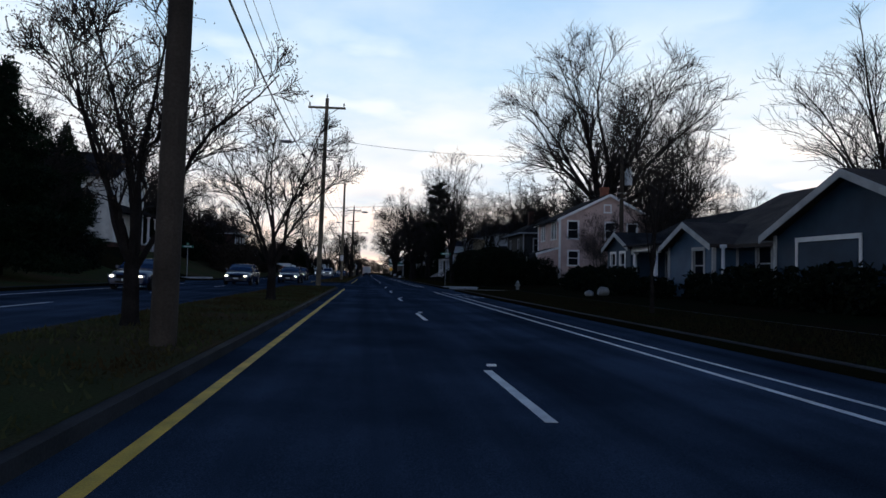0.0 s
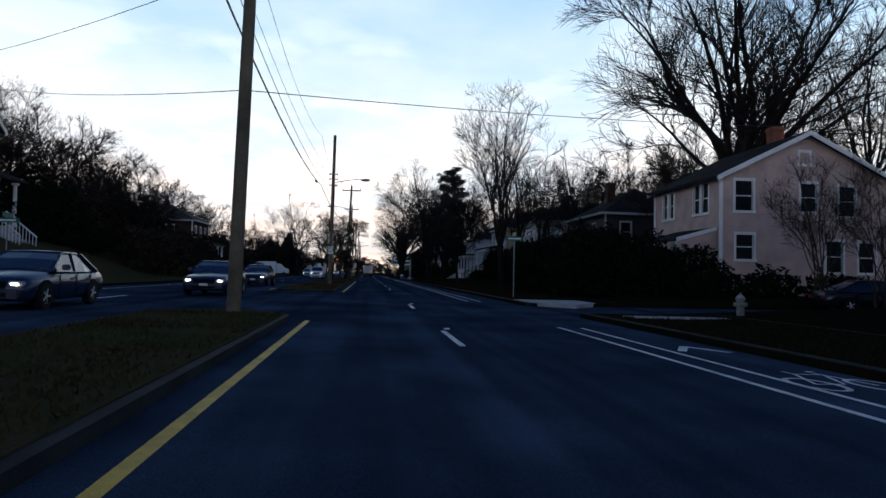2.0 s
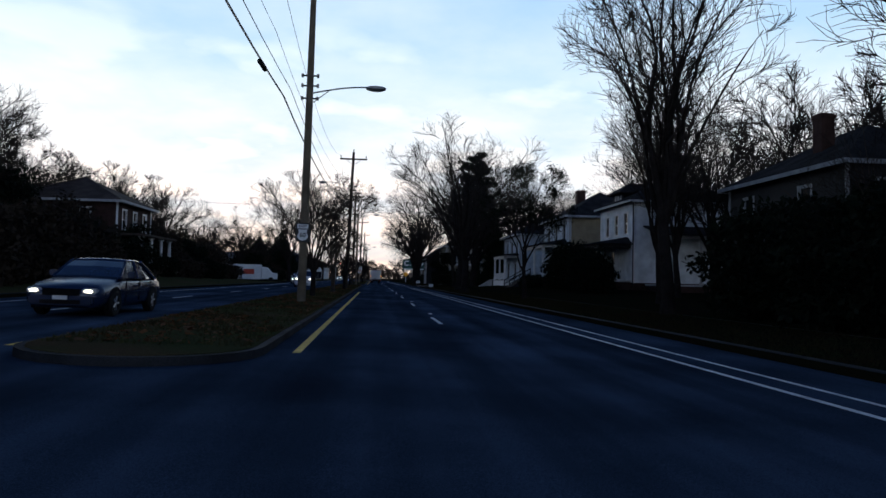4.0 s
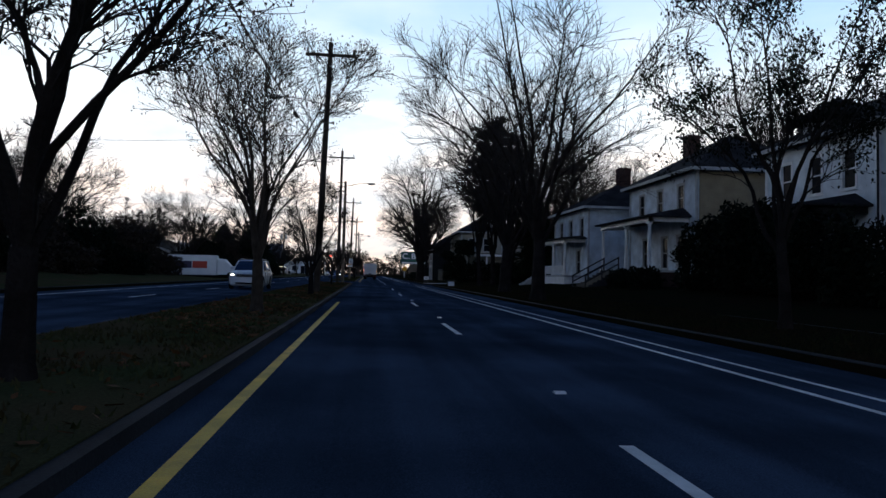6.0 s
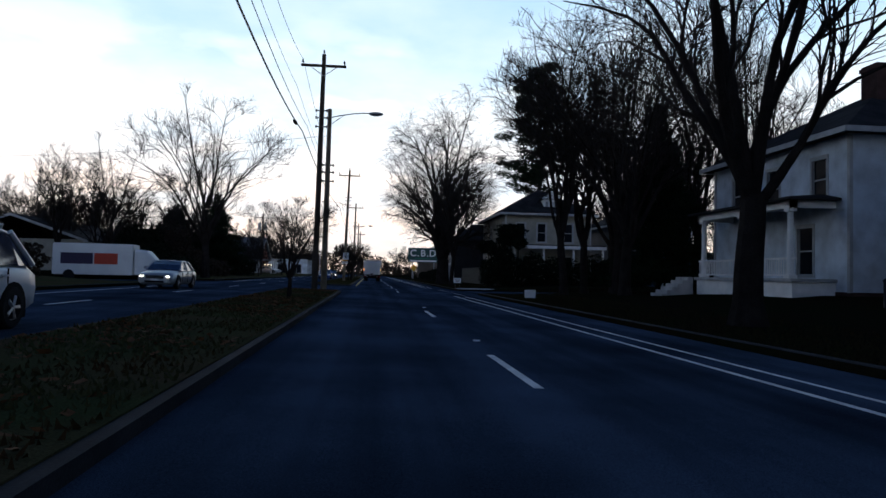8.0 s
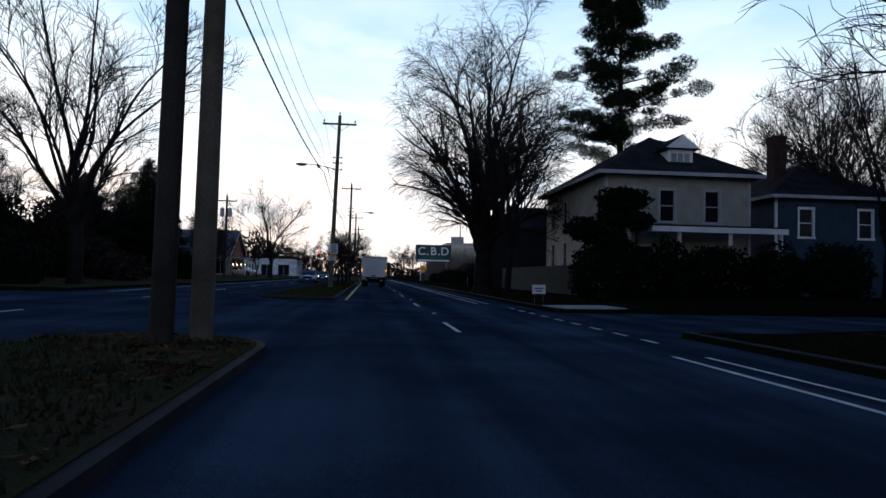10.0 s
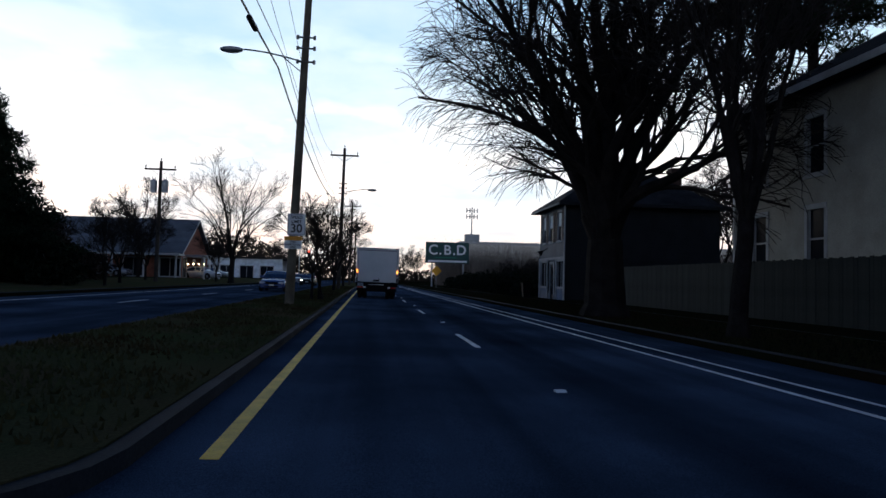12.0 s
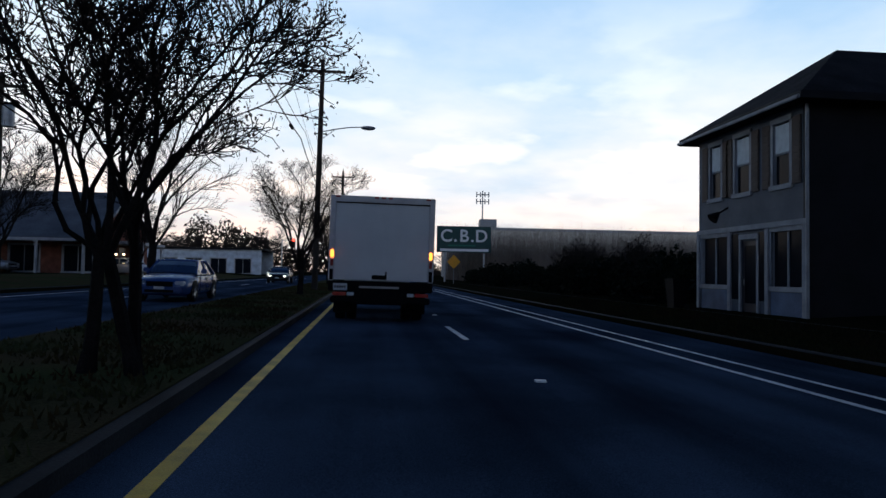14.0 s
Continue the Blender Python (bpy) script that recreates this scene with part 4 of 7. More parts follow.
part("door_handle", bbox(X0 - 0.02, X0 + 0.028, Y1 - 3.0, Y1 - 2.96, 0.95, 1.15, bevel=0.008), STEEL, d)
part("gutter", bbox(X0 - 0.62, X0 - 0.535, Y0 - 0.5, Y1 + 0.5, E - 0.16, E - 0.06, bevel=0.02), SHOP_TRIM, h, "pale roof gutter")
bm = bmesh.new()
tube(bm, (X0 - 0.35, Y1 - 2.0, 3.3), (X0, Y1 - 2.0, 3.5), 0.03)
tube(bm, (X0 - 0.55, Y1 - 2.0, 3.12), (X0 - 0.33, Y1 - 2.0, 3.32), 0.2, 0.06)
part("wall_lamp", bm, BLACK, h)
bm = bmesh.new()
tube(bm, (X0 - 0.06, Y0 - 0.06, B), (X0 - 0.06, Y0 - 0.06, E - 0.2), 0.05)
part("downpipe", bm, DULL_TRIM, h, "pale corner downpipe")
hip_roof(h, X0, X1, Y0, Y1, E, 8.6, 0.5, SHINGLE, SHADED_SHOP_SIDING)
chimney(h, 19.6, 220.6, 6.9, 9.0, 0.7)

# white house on the bank across the road
h = thing("house", "white two-storey gabled house with a columned porch on a bank", "house", "houses")
B, E, R = 3.6, 10.1, 12.7
X0, X1, Y0, Y1 = -36.0, -24.4, 70.2, 78.6
t = 0.2
wins = [(1.6, 4.2, 0.8, 1.7), (4.1, 4.2, 0.8, 1.7), (6.6, 4.2, 0.8, 1.7), (2.5, 0.5, 0.9, 2.0), (5.6, 0.5, 0.9, 2.0)]
part("wall", wall_panel(bmesh.new(), X1 - X0, E - B, [(3, 4.0, 0.9, 1.7), (8, 4.0, 0.9, 1.7)], t, (X0, Y0, B), 0), OFFWHITE_SIDING, h)
part("wall", wall_panel(bmesh.new(), Y1 - Y0 - 0.4, E - B, [(c - t, s, w, hh) for c, s, w, hh in wins], t, (X1, Y0 + t, B), 90, R - E), OFFWHITE_SIDING, h)
part("wall", wall_panel(bmesh.new(), X1 - X0, E - B, [], t, (X1, Y1, B), 180), OFFWHITE_SIDING, h)
part("wall", wall_panel(bmesh.new(), Y1 - Y0 - 0.4, E - B, [], t, (X0, Y1 - t, B), -90, R - E), OFFWHITE_SIDING, h)
part("foundation", bbox(X0, X1, Y0, Y1, B - 2.5, B), DARK_BRICK, h)
part("attic_floor", bbox(X0 + t, X1 - t, Y0 + t, Y1 - t, E - 0.1, E), DOOR_PAINT, h)
for c, s, w, hh in wins:
    window(h, (X1, Y0 + c, B + s), 90, w, hh, TRIM)
for c in (3, 8):
    window(h, (X0 + c, Y0, B + 4.0), 0, 0.9, 1.7, TRIM)
gable_roof(h, X0, X1, Y0, Y1, E, R, "x", 0.45, SHINGLE, TRIM)
for cy in (Y0, Y1):
    part("corner_board", bbox(X1 - 0.08, X1 + 0.08, cy - 0.08, cy + 0.08, B, E), TRIM, h)
part("porch_deck", bbox(X1 + 0.1, -22.8, Y0 + 0.8, Y1 + 0.3, B - 0.1, B + 0.05), DULL_TRIM, h)
part("porch_skirt", bbox(X1 + 0.1, -22.95, Y0 + 1.0, Y1 + 0.1, B - 2.2, B - 0.11), DARK_BRICK, h)
for y in (71.3, 73.7, 76.1, 78.5):
    column(h, -23.0, y, B + 0.05, B + 2.9, 0.13, TRIM)
bm = bmesh.new()
prism(bm, [(X1 + 0.1, B + 3.75), (-22.5, B + 3.05), (-22.5, B + 2.92), (X1 + 0.1, B + 2.92)], "y", Y0 + 0.5, Y1 + 0.6)
part("porch_roof", bm, SHINGLE, h)
for i in range(8):
    part("step", bbox(-22.78 + i * 0.24, -22.54 + i * 0.24, 75.0, 77.0, B - 2.4, B - i * 0.2), DULL_TRIM, h)
for yy in (74.95, 77.05):
    bm = bmesh.new()
    tube(bm, (-22.8, yy, B + 0.95), (-20.9, yy, B - 0.65), 0.05)
    rail = part("stair_railing", bm, TRIM, h, "white picket stair railing")
    for i in range(10):
        x = -22.75 + i * 0.2
        part("picket", tube(bmesh.new(), (x, yy, B - 0.05 - i * 0.168), (x, yy, B + 0.88 - i * 0.168), 0.028, n=6), TRIM, rail)

# brown-roofed house and a small cottage further along the bank
def bank_house(at, w, d, base, eave, ridge, wall, roof, label, porch_out=0.0):
    """A house turned to the road: its own -y looks east over the bank."""
    e = thing("house", label, "house", "houses", at, 90)
    shell(e, -w / 2, w / 2, 0, d, base, eave, wall, TRIM, south=[(w * f, eave - base - 2.3, 0.9, 1.6) for f in (0.2, 0.5, 0.8)], west=[(d * f, eave - base - 2.3, 0.9, 1.6) for f in (0.25, 0.7)])
    hip_roof(e, -w / 2, w / 2, 0, d, eave, ridge, 0.6, roof, DULL_TRIM)
    if porch_out:
        part("porch_deck", bbox(-w / 2, w / 2, -porch_out, -0.03, base - 1.5, base), DARK_BRICK, e)
        part("porch_roof", bbox(-w / 2 - 0.3, w / 2 + 0.3, -porch_out - 0.3, -0.03, base + 2.5, base + 2.72, bevel=0.04), roof, e)
        for f in (-0.46, -0.16, 0.16, 0.46):
            column(e, w * f, -porch_out + 0.2, base, base + 2.5, 0.17, TRIM)
    return e


bank_house((-22.6, 127.0, 0), 9.0, 9.0, 1.9, 7.4, 10.0, DARK_BRICK, BROWN_SHINGLE, "dark brick two-storey house with brown hip roof and white porch columns", 2.2)
bank_house((-31.0, 163.0, 0), 8.0, 10.0, 0.9, 4.0, 6.6, OFFWHITE_SIDING, SLATE, "low pale cottage with a grey hip roof beyond the brush")


# ---- trees ----


def tubes(segs):
    """All branch pieces as one bundle of thin tapered tubes."""
    vs, fs = [], []
    for p, q, r0, r1 in segs:
        n = 9 if r0 > 0.12 else 5 if r0 > 0.035 else 3
        d = q - p
        a = d.orthogonal().normalized()
        b = d.cross(a).normalized()
        k = len(vs)
        ring = [(math.cos(2 * math.pi * i / n), math.sin(2 * math.pi * i / n)) for i in range(n)]
        q2 = q + d * 0.04
        vs += [p + (a * c + b * s) * r0 for c, s in ring] + [q2 + (a * c + b * s) * r1 for c, s in ring]
        fs += [(k + i, k + (i + 1) % n, k + n + (i + 1) % n, k + n + i) for i in range(n)]
    return vs, fs


def rand_dir(rng, d, lo, hi):
    """A direction lo to hi degrees away from d."""
    a = d.orthogonal().normalized()
    a.rotate(Matrix.Rotation(rng.uniform(0, 2 * math.pi), 3, d))
    t = radians(rng.uniform(lo, hi))
    return (d * math.cos(t) + a * math.sin(t)).normalized()


def bare_tree(seed, height, fork, r, limbs, radius, base, counts=(6, 5, 4), polar=95, up=0.55, seeds=0, bark=None, label="", stems=1, twig=0.012, sag=0.0, rough=0.035, seed_size=1.0, limb=1.0):
    """A leafless tree at the origin. Limbs bend from the fork out to an egg-shaped crown; branches of each order reach for nearby points of its skin."""
    rng = random.Random(seed)
    trunk, crown, tips = [], [], []
    mid, half = Vector((0, 0, (base + height) / 2)), Vector((radius, radius, (height - base) / 2))

    def skin(u, f):
        lump = 1 + 0.10 * math.sin(u.x * 4 + seed) * math.sin(u.y * 5 + seed * 2) + 0.06 * math.sin(u.z * 9)
        return mid + Vector((u.x * half.x, u.y * half.y, u.z * half.z)) * f * lump

    def bend(p, d, goal, rad, end, n, store):
        """Points and radii of a branch from p, leaving along d, to the goal."""
        reach = (goal - p).length
        ctrl = p + d * reach * 0.45
        pts = [(p, rad)]
        wave = rng.choice((1.0, 2.0, 2.6))
        side, side2 = rand_dir(rng, d, 80, 100), rand_dir(rng, d, 80, 100) * 0.5
        for i in range(1, n + 1):
            t = i / n
            q = p * (1 - t) ** 2 + ctrl * 2 * t * (1 - t) + goal * t * t
            q = q + (side * math.sin(math.pi * t * wave) + side2 * math.sin(math.pi * t * (wave + 1.3))) * reach * rough * (1 - 0.4 * t)
            rr = max(rad + (end - rad) * t ** 0.8, twig * 0.6)
            store.append((pts[-1][0], q, pts[-1][1], rr))
            pts.append((q, rr))
        return pts

    def fork_out(pts, u, lev):
        for _ in range(counts[lev] if rng.random() < 0.85 else counts[lev] - 1):
            t = rng.uniform(0.25 if lev == 0 else 0.15, 0.98) * (len(pts) - 1)
            i = min(int(t), len(pts) - 2)
            p = pts[i][0].lerp(pts[i + 1][0], t - i)
            rad = max((pts[i][1] * (1 - t + i) + pts[i + 1][1] * (t - i)) * rng.uniform(0.45, 0.7), twig)
            along = (pts[i + 1][0] - pts[i][0]).normalized()
            out = (p - Vector((0, 0, fork))).normalized()
            heading = (along * 0.75 + out * 0.45 + Vector((0, 0, 0.10))).normalized()
            lim = (height - fork) * (0.36, 0.20, 0.11)[lev] * rng.uniform(0.55, 1.1) * (1.15 - 0.45 * t / (len(pts) - 1))
            goal = p + rand_dir(rng, heading, 22, 52) * lim
            goal.z -= sag * (lev == 2)
            rel = goal - mid
            depth = math.sqrt((rel.x / half.x) ** 2 + (rel.y / half.y) ** 2 + (rel.z / half.z) ** 2)
            if depth > 1.04:
                goal = p + (goal - p) * max(0.35, 1 - (depth - 1.04) * 1.6)
            if goal.z < fork * 0.7:
                continue
            d = (along * 0.7 + (goal - p).normalized() * 0.7).normalized()
            kid = bend(p, d, goal, rad, max(rad * 0.3, twig * 0.6), (5, 4, 3)[lev], crown)
            if lev + 1 < len(counts):
                fork_out(kid, u, lev + 1)
            else:
                tips.append(goal)

    for s in range(stems):
        lean = Vector((0, 0, 1)) if stems == 1 else rand_dir(rng, Vector((0, 0, 1)), 5, 14)
        p = Vector((0, 0, -0.15)) + (Vector((math.cos(s * 2.1), math.sin(s * 2.1), 0)) * r * 4.2 if stems > 1 else Vector((0, 0, 0)))
        rad = r
        trunk.append((p, p + lean * min(0.6, fork * 0.2), rad * 1.45, rad * 1.05))
        p = p + lean * min(0.6, fork * 0.2)
        for i in range(4):
            lean = (lean + Vector((rng.uniform(-0.05, 0.05), rng.uniform(-0.05, 0.05), 0.03))).normalized()
            q = p + lean * (fork * 0.8 / 4)
            trunk.append((p, q, rad * 1.05 ** (1 - i), rad * 1.05 ** (-i)))
            p = q
        for k in range(limbs):
            z = math.cos(radians(polar)) + (1 - math.cos(radians(polar))) * (k + 0.5) / limbs
            a = 2.4 * k + rng.uniform(-0.3, 0.3) + s * 1.1
            w = math.sqrt(max(0, 1 - z * z))
            u = Vector((w * math.cos(a), w * math.sin(a), z))
            q = p - lean * rng.uniform(0, fork * 0.18)
            goal = skin(u, rng.uniform(0.9, 1.0))
            d = (Vector((0, 0, up)) + (goal - q).normalized() * (1 - up) + lean * 0.2).normalized()
            pts = bend(q, d, goal, r * limb * rng.uniform(0.38, 0.58), twig * 1.6, 9, trunk)
            fork_out(pts, u, 0)
    tree = thing("bare_tree", label, "tree", "street trees")
    for nm, segs, mt in (("trunk", trunk, bark or BARK), ("crown", crown, TWIG)):
        vs, fs = tubes(segs)
        mesh_from(nm, vs, fs, mt, tree)
    if seeds:
        vs, fs = [], []
        for tip in tips:
            for _ in range(seeds):
                c = tip + Vector((rng.gauss(0, 0.07) * seed_size, rng.gauss(0, 0.07) * seed_size, rng.gauss(0, 0.07) * seed_size))
                a, b = rand_dir(rng, Vector((0, 0, 1)), 0, 180) * 0.032 * seed_size, rand_dir(rng, Vector((0, 0, 1)), 0, 180) * 0.022 * seed_size
                j = len(vs)
                vs += [c - a, c + b, c + a, c - b]
                fs.append((j, j + 1, j + 2, j + 3))
        tagged(mesh_from("seed_head" if seed_size == 1.0 else "dry_leaves", vs, fs, SEEDS if seed_size == 1.0 else HEDGE, tree), kind="stuff")
    return tree


def leaf_mass(name, blobs, per, size, material, parent, seed=1, aspect=0.6):
    """Leaves scattered through ellipsoids (x, y, z, rx, ry, rz), thicker at the skin, with an uneven outline."""
    rng = np.random.default_rng(seed)
    vs, fs = [], []
    for x, y, z, rx, ry, rzz in blobs:
        n = int(per * (rx * ry + rx * rzz + ry * rzz))
        d = rng.normal(size=(n, 3))
        d /= np.linalg.norm(d, axis=1)[:, None]
        rad = np.clip(1 - np.abs(rng.normal(0, 0.3, n)), 0.2, 1.0) * (1 + 0.16 * np.sin(d[:, 0] * 5 + x * 3) * np.sin(d[:, 1] * 6 + y) + 0.1 * np.sin(d[:, 2] * 11 + x))
        c = d * rad[:, None] * np.array([rx, ry, rzz]) + np.array([x, y, z])
        u = rng.normal(size=(n, 3))
        w = rng.normal(size=(n, 3))
        u *= (size * rng.uniform(0.5, 1.2, n) / np.linalg.norm(u, axis=1))[:, None]
        w *= (size * aspect * rng.uniform(0.5, 1.2, n) / np.linalg.norm(w, axis=1))[:, None]
        k = len(vs)
        vs += np.stack([c - u, c + w, c + u, c - w], 1).reshape(-1, 3).tolist()
        fs += (k + np.arange(n * 4).reshape(-1, 4)).tolist()
    return mesh_from(name, vs, fs, material, parent)


def scaled(at, turn=0.0, s=1.0, sz=None):
    return pose(*at, 0, 0, turn) @ Matrix.Diagonal((s, s, sz or s, 1))

TREES = {
    "elm": bare_tree(3, 29.6, 7.0, 0.74, 16, 13.6, 6.2, (9, 8, 6), 104, 0.40, label="huge leafless elm with a broad domed crown", twig=0.022, sag=0.2),
    "vase": bare_tree(11, 7.4, 1.5, 0.18, 7, 3.1, 2.8, (9, 7, 5), 88, 0.3, seeds=3, bark=BARK, label="bare vase-shaped median tree with dry seed heads", twig=0.0095),
    "vase_low": bare_tree(29, 6.6, 1.4, 0.15, 9, 3.4, 3.4, (8, 7, 5), 78, 0.30, seeds=3, bark=BARK, label="bare spreading median tree with dry seed heads", twig=0.0072),
    "cluster": bare_tree(17, 6.6, 1.9, 0.1, 5, 2.9, 2.4, (7, 6, 4), 92, 0.4, seeds=4, bark=BARK, stems=3, rough=0.07, label="bare multi-stemmed median tree with dry seed heads", twig=0.0105),
    "goblet": bare_tree(61, 7.6, 1.5, 0.16, 11, 3.1, 4.4, (8, 7, 5), 86, 0.5, seeds=3, bark=PALE_BARK, label="bare goblet-shaped median tree with a flat dense top", twig=0.0075),
    "maple": bare_tree(5, 17, 3.4, 0.36, 10, 7.8, 3.4, (8, 7, 4), 95, 0.55, label="tall leafless maple with a dark forked trunk", twig=0.014),
    "sapling": bare_tree(41, 12, 2.2, 0.1, 7, 2.6, 3.0, (7, 5, 3), 80, 0.75, label="slender sparse leafless young tree", twig=0.009),
    "myrtle": bare_tree(47, 6.4, 0.7, 0.07, 4, 2.6, 1.2, (6, 5, 3), 85, 0.55, bark=PALE_BARK, label="many-stemmed ornamental tree with fine dry twigs", twig=0.007, stems=4),
    "oak": bare_tree(51, 8.4, 2.2, 0.14, 7, 3.0, 3.2, (7, 6, 4), 95, 0.45, seeds=11, seed_size=1.6, label="small oak still holding clumps of dark leaves", twig=0.01),
    "slim": bare_tree(8, 16, 3.5, 0.24, 11, 3.8, 4.0, (8, 6, 4), 85, 0.7, label="slender leafless tree with upright branches", twig=0.012),
    "giant": bare_tree(21, 21.5, 2.9, 0.74, 15, 6.9, -1.4, (10, 9, 7), 116, 0.6, label="massive leafless oak with many rising limbs", twig=0.013, sag=0.8, limb=1.12),
    "wild": bare_tree(33, 11, 2.4, 0.2, 8, 4.6, 2.8, (8, 7, 6), 95, 0.45, label="leafless roadside tree with tangled twigs", twig=0.016, rough=0.05),
}
SPOTS = {
    "elm": [(27.9, 80.2, 0.4, 0, 0.97)],
    "vase": [(-3.3, 24.2, 0.2, 0, 0.84), (-4.1, 12.7, 0.2, 110, 0.78), (-3.0, 121.4, 0.2, 250, 0.68)],
    "goblet": [(-3.1, 106.7, 0.25, 140, 0.88)],
    "vase_low": [(-3.5, 96.0, 0.2, 0, 0.92), (-3.2, 230.5, 0.2, 80, 0.85), (-3.4, 147.0, 0.2, 60, 0.55), (-3.4, 256.0, 0.2, 200, 0.9)],
    "cluster": [(-2.8, 207.6, 0.2, 200, 0.7)],
    "maple": [(7.7, 122.2, 0.1, 0, 0.9), (15.0, 163.0, 0.2, 130, 1.0), (-15.6, 187.0, 0.4, 60, 0.98), (33, 140, 0.5, 50, 1.1), (-27, 150, 0.6, 90, 0.7), (24, 108, 0.4, 30, 0.9), (13.3, 156.8, 0.3, 220, 0.85), (9.0, 137.0, 0.2, 320, 0.98), (-24, 187, 0.7, 80, 0.7), (-13.9, 246.0, 0.4, 10, 0.74), (27.5, 34.5, 0.4, 40, 0.85), (-30, 108, 2.0, 70, 0.82), (-29, 96, 2.4, 200, 0.62), (-34, 90, 2.8, 310, 0.7), (32, 190, 0.5, 20, 0.95), (37, 202, 0.5, 120, 1.0), (-33, 62, 2.8, 20, 0.9)],
    "slim": [(10.3, 84.8, 0.1, 0, 1.0), (13.5, 93.0, 0.3, 70, 0.75), (19.5, 161.5, 0.3, 160, 1.15), (21.5, 158.5, 0.3, 60, 1.05), (18, 101, 0.3, 10, 0.8), (11.2, 161.4, 0.1, 20, 1.05), (12.8, 162.4, 0.1, 95, 1.0), (14.1, 160.4, 0.2, 250, 1.1), (7.95, 191.6, 0.1, 200, 0.85), (30, 52, 0.3, 20, 0.5)],
    "oak": [(9.4, 105.0, 0.1, 0, 1.0)],
    "sapling": [(9.1, 22.0, 0.15, 30, 0.64), (24.0, 46.8, 0.4, 50, 0.7), (28, 62, 0.4, 30, 0.9), (-27.5, 82.5, 2.9, 30, 1.0)],
    "myrtle": [(20.4, 60.6, 0.3, 0, 1.0), (19.2, 55.2, 0.2, 40, 0.85), (21.6, 50.6, 0.3, 120, 1.05), (12.4, 76.5, 0.2, 90, 0.8)],
    "giant": [(8.0, 200.8, 0.0, -45, 1.0)],
}
for kind, spots in SPOTS.items():
    for x, y, z, turn, s in spots:
        copy_thing(TREES[kind], scaled((x, y, z), turn, s))
rng = random.Random(4)
# rough woods behind the left bank and beyond the houses
for i in range(34):
    y = 78 + i * 4.6 + rng.uniform(-2, 2)
    x = -27 - rng.uniform(0, 16) if y < 200 else -34 - rng.uniform(0, 16)
    if abs(y - 172) < 9:
        continue
    copy_thing(TREES["wild" if i % 3 else "slim"], scaled((x, y, ground_z(x, y)), rng.uniform(0, 360), rng.uniform(0.75, 1.05) * (0.7 if i % 3 == 0 else 1) * (1.15 if y < 118 else 1.35 if y < 158 else 1.0)))
for i in range(22):
    y = 82 + i * 7.5 + rng.uniform(-2, 2)
    x = 34 + rng.uniform(0, 20)
    copy_thing(TREES["wild" if i % 2 else "slim"], scaled((x, y, ground_z(x, y)), rng.uniform(0, 360), rng.uniform(1.0, 1.4)))
for i in range(18):
    x, y = -45 + i * 5 + rng.uniform(-2, 2), 345 + rng.uniform(0, 60)
    if -16 < x < 10:
        continue
    copy_thing(TREES["wild"], scaled((x, y, 0.0), rng.uniform(0, 360), rng.uniform(0.7, 1.0)))
for x, y, s in ((-22, 244, 0.8), (-17.5, 226, 0.5), (-19.5, 238, 0.5), (-16.8, 253, 0.5), (-15.6, 218, 0.42), (-24, 192, 0.8), (-19, 92, 0.8), (-22, 36, 0.9), (-24, 86, 0.9), (-19.5, 24, 0.9), (23, 53, 0.75), (26, 56, 0.8), (29, 104, 1.4), (27, 112, 1.2), (33, 96, 1.5), (31, 88, 1.1), (24, 84, 0.9), (-20, 12, 1.1), (-22.5, 205, 0.85), (-26, 220, 0.9), (-24, 20, 1.2), (-18, 18, 0.9), (-19, 42, 0.8), (15, 250, 0.26), (19, 262, 0.32), (23, 274, 0.36), (17, 243, 0.26), (27, 285, 0.42), (32, 296, 0.5), (21, 252, 0.3), (38, 300, 0.55), (26, 262, 0.32), (33, 222, 1.15), (39, 214, 1.2), (44, 226, 1.2), (29, 232, 1.0), (14, 236, 0.28), (13.5, 246, 0.3), (17, 230, 0.3)):
    copy_thing(TREES["wild"], scaled((x, y, ground_z(x, y)), rng.uniform(0, 360), s))
for t in TREES.values():
    for o in (*t.children_recursive, t):
        bpy.data.objects.remove(o)


def shrub(blobs, per=420, size=0.15, material=None, label="dense dark evergreen hedge, unclipped", category="hedge", seed=1, name="hedge"):
    x, y = blobs[0][0], blobs[0][1]
    e = thing(name, label, category, "", (x, y, ground_z(x, y)))
    bl = [(bx - x, by - y, bz - ground_z(x, y), rx, ry, rr) for bx, by, bz, rx, ry, rr in blobs]
    leaf_mass("leaves", bl, per, size, material or HEDGE, e, seed)
    for bx, by, bz, rx, ry, rr in bl:
        part("stem", tube(bmesh.new(), (bx, by, -0.4), (bx, by, bz), 0.09, 0.05, 6), BARK, e)
    return e


shrub([(11.0, 66.8, 1.4, 1.5, 1.8, 1.9), (12.6, 68.0, 1.8, 2.2, 2.5, 2.3), (12.8, 72.0, 1.9, 2.4, 3.0, 2.5), (14.3, 66.0, 1.5, 2.0, 1.6, 1.9), (16.2, 64.6, 1.3, 1.8, 1.2, 1.6), (11.8, 76.0, 1.7, 2.2, 2.8, 2.2), (12.2, 81.0, 1.8, 2.2, 2.8, 2.2)], 500, seed=2)
shrub([(14.3, 20.0, 0.8, 0.9, 3.0, 1.0), (14.3, 25.0, 0.8, 0.9, 3.0, 1.0), (14.4, 29.0, 0.7, 0.7, 1.8, 0.8), (14.3, 15.0, 0.9, 0.9, 3.0, 1.1)], seed=3, label="low dark evergreen hedge under the bungalow windows")
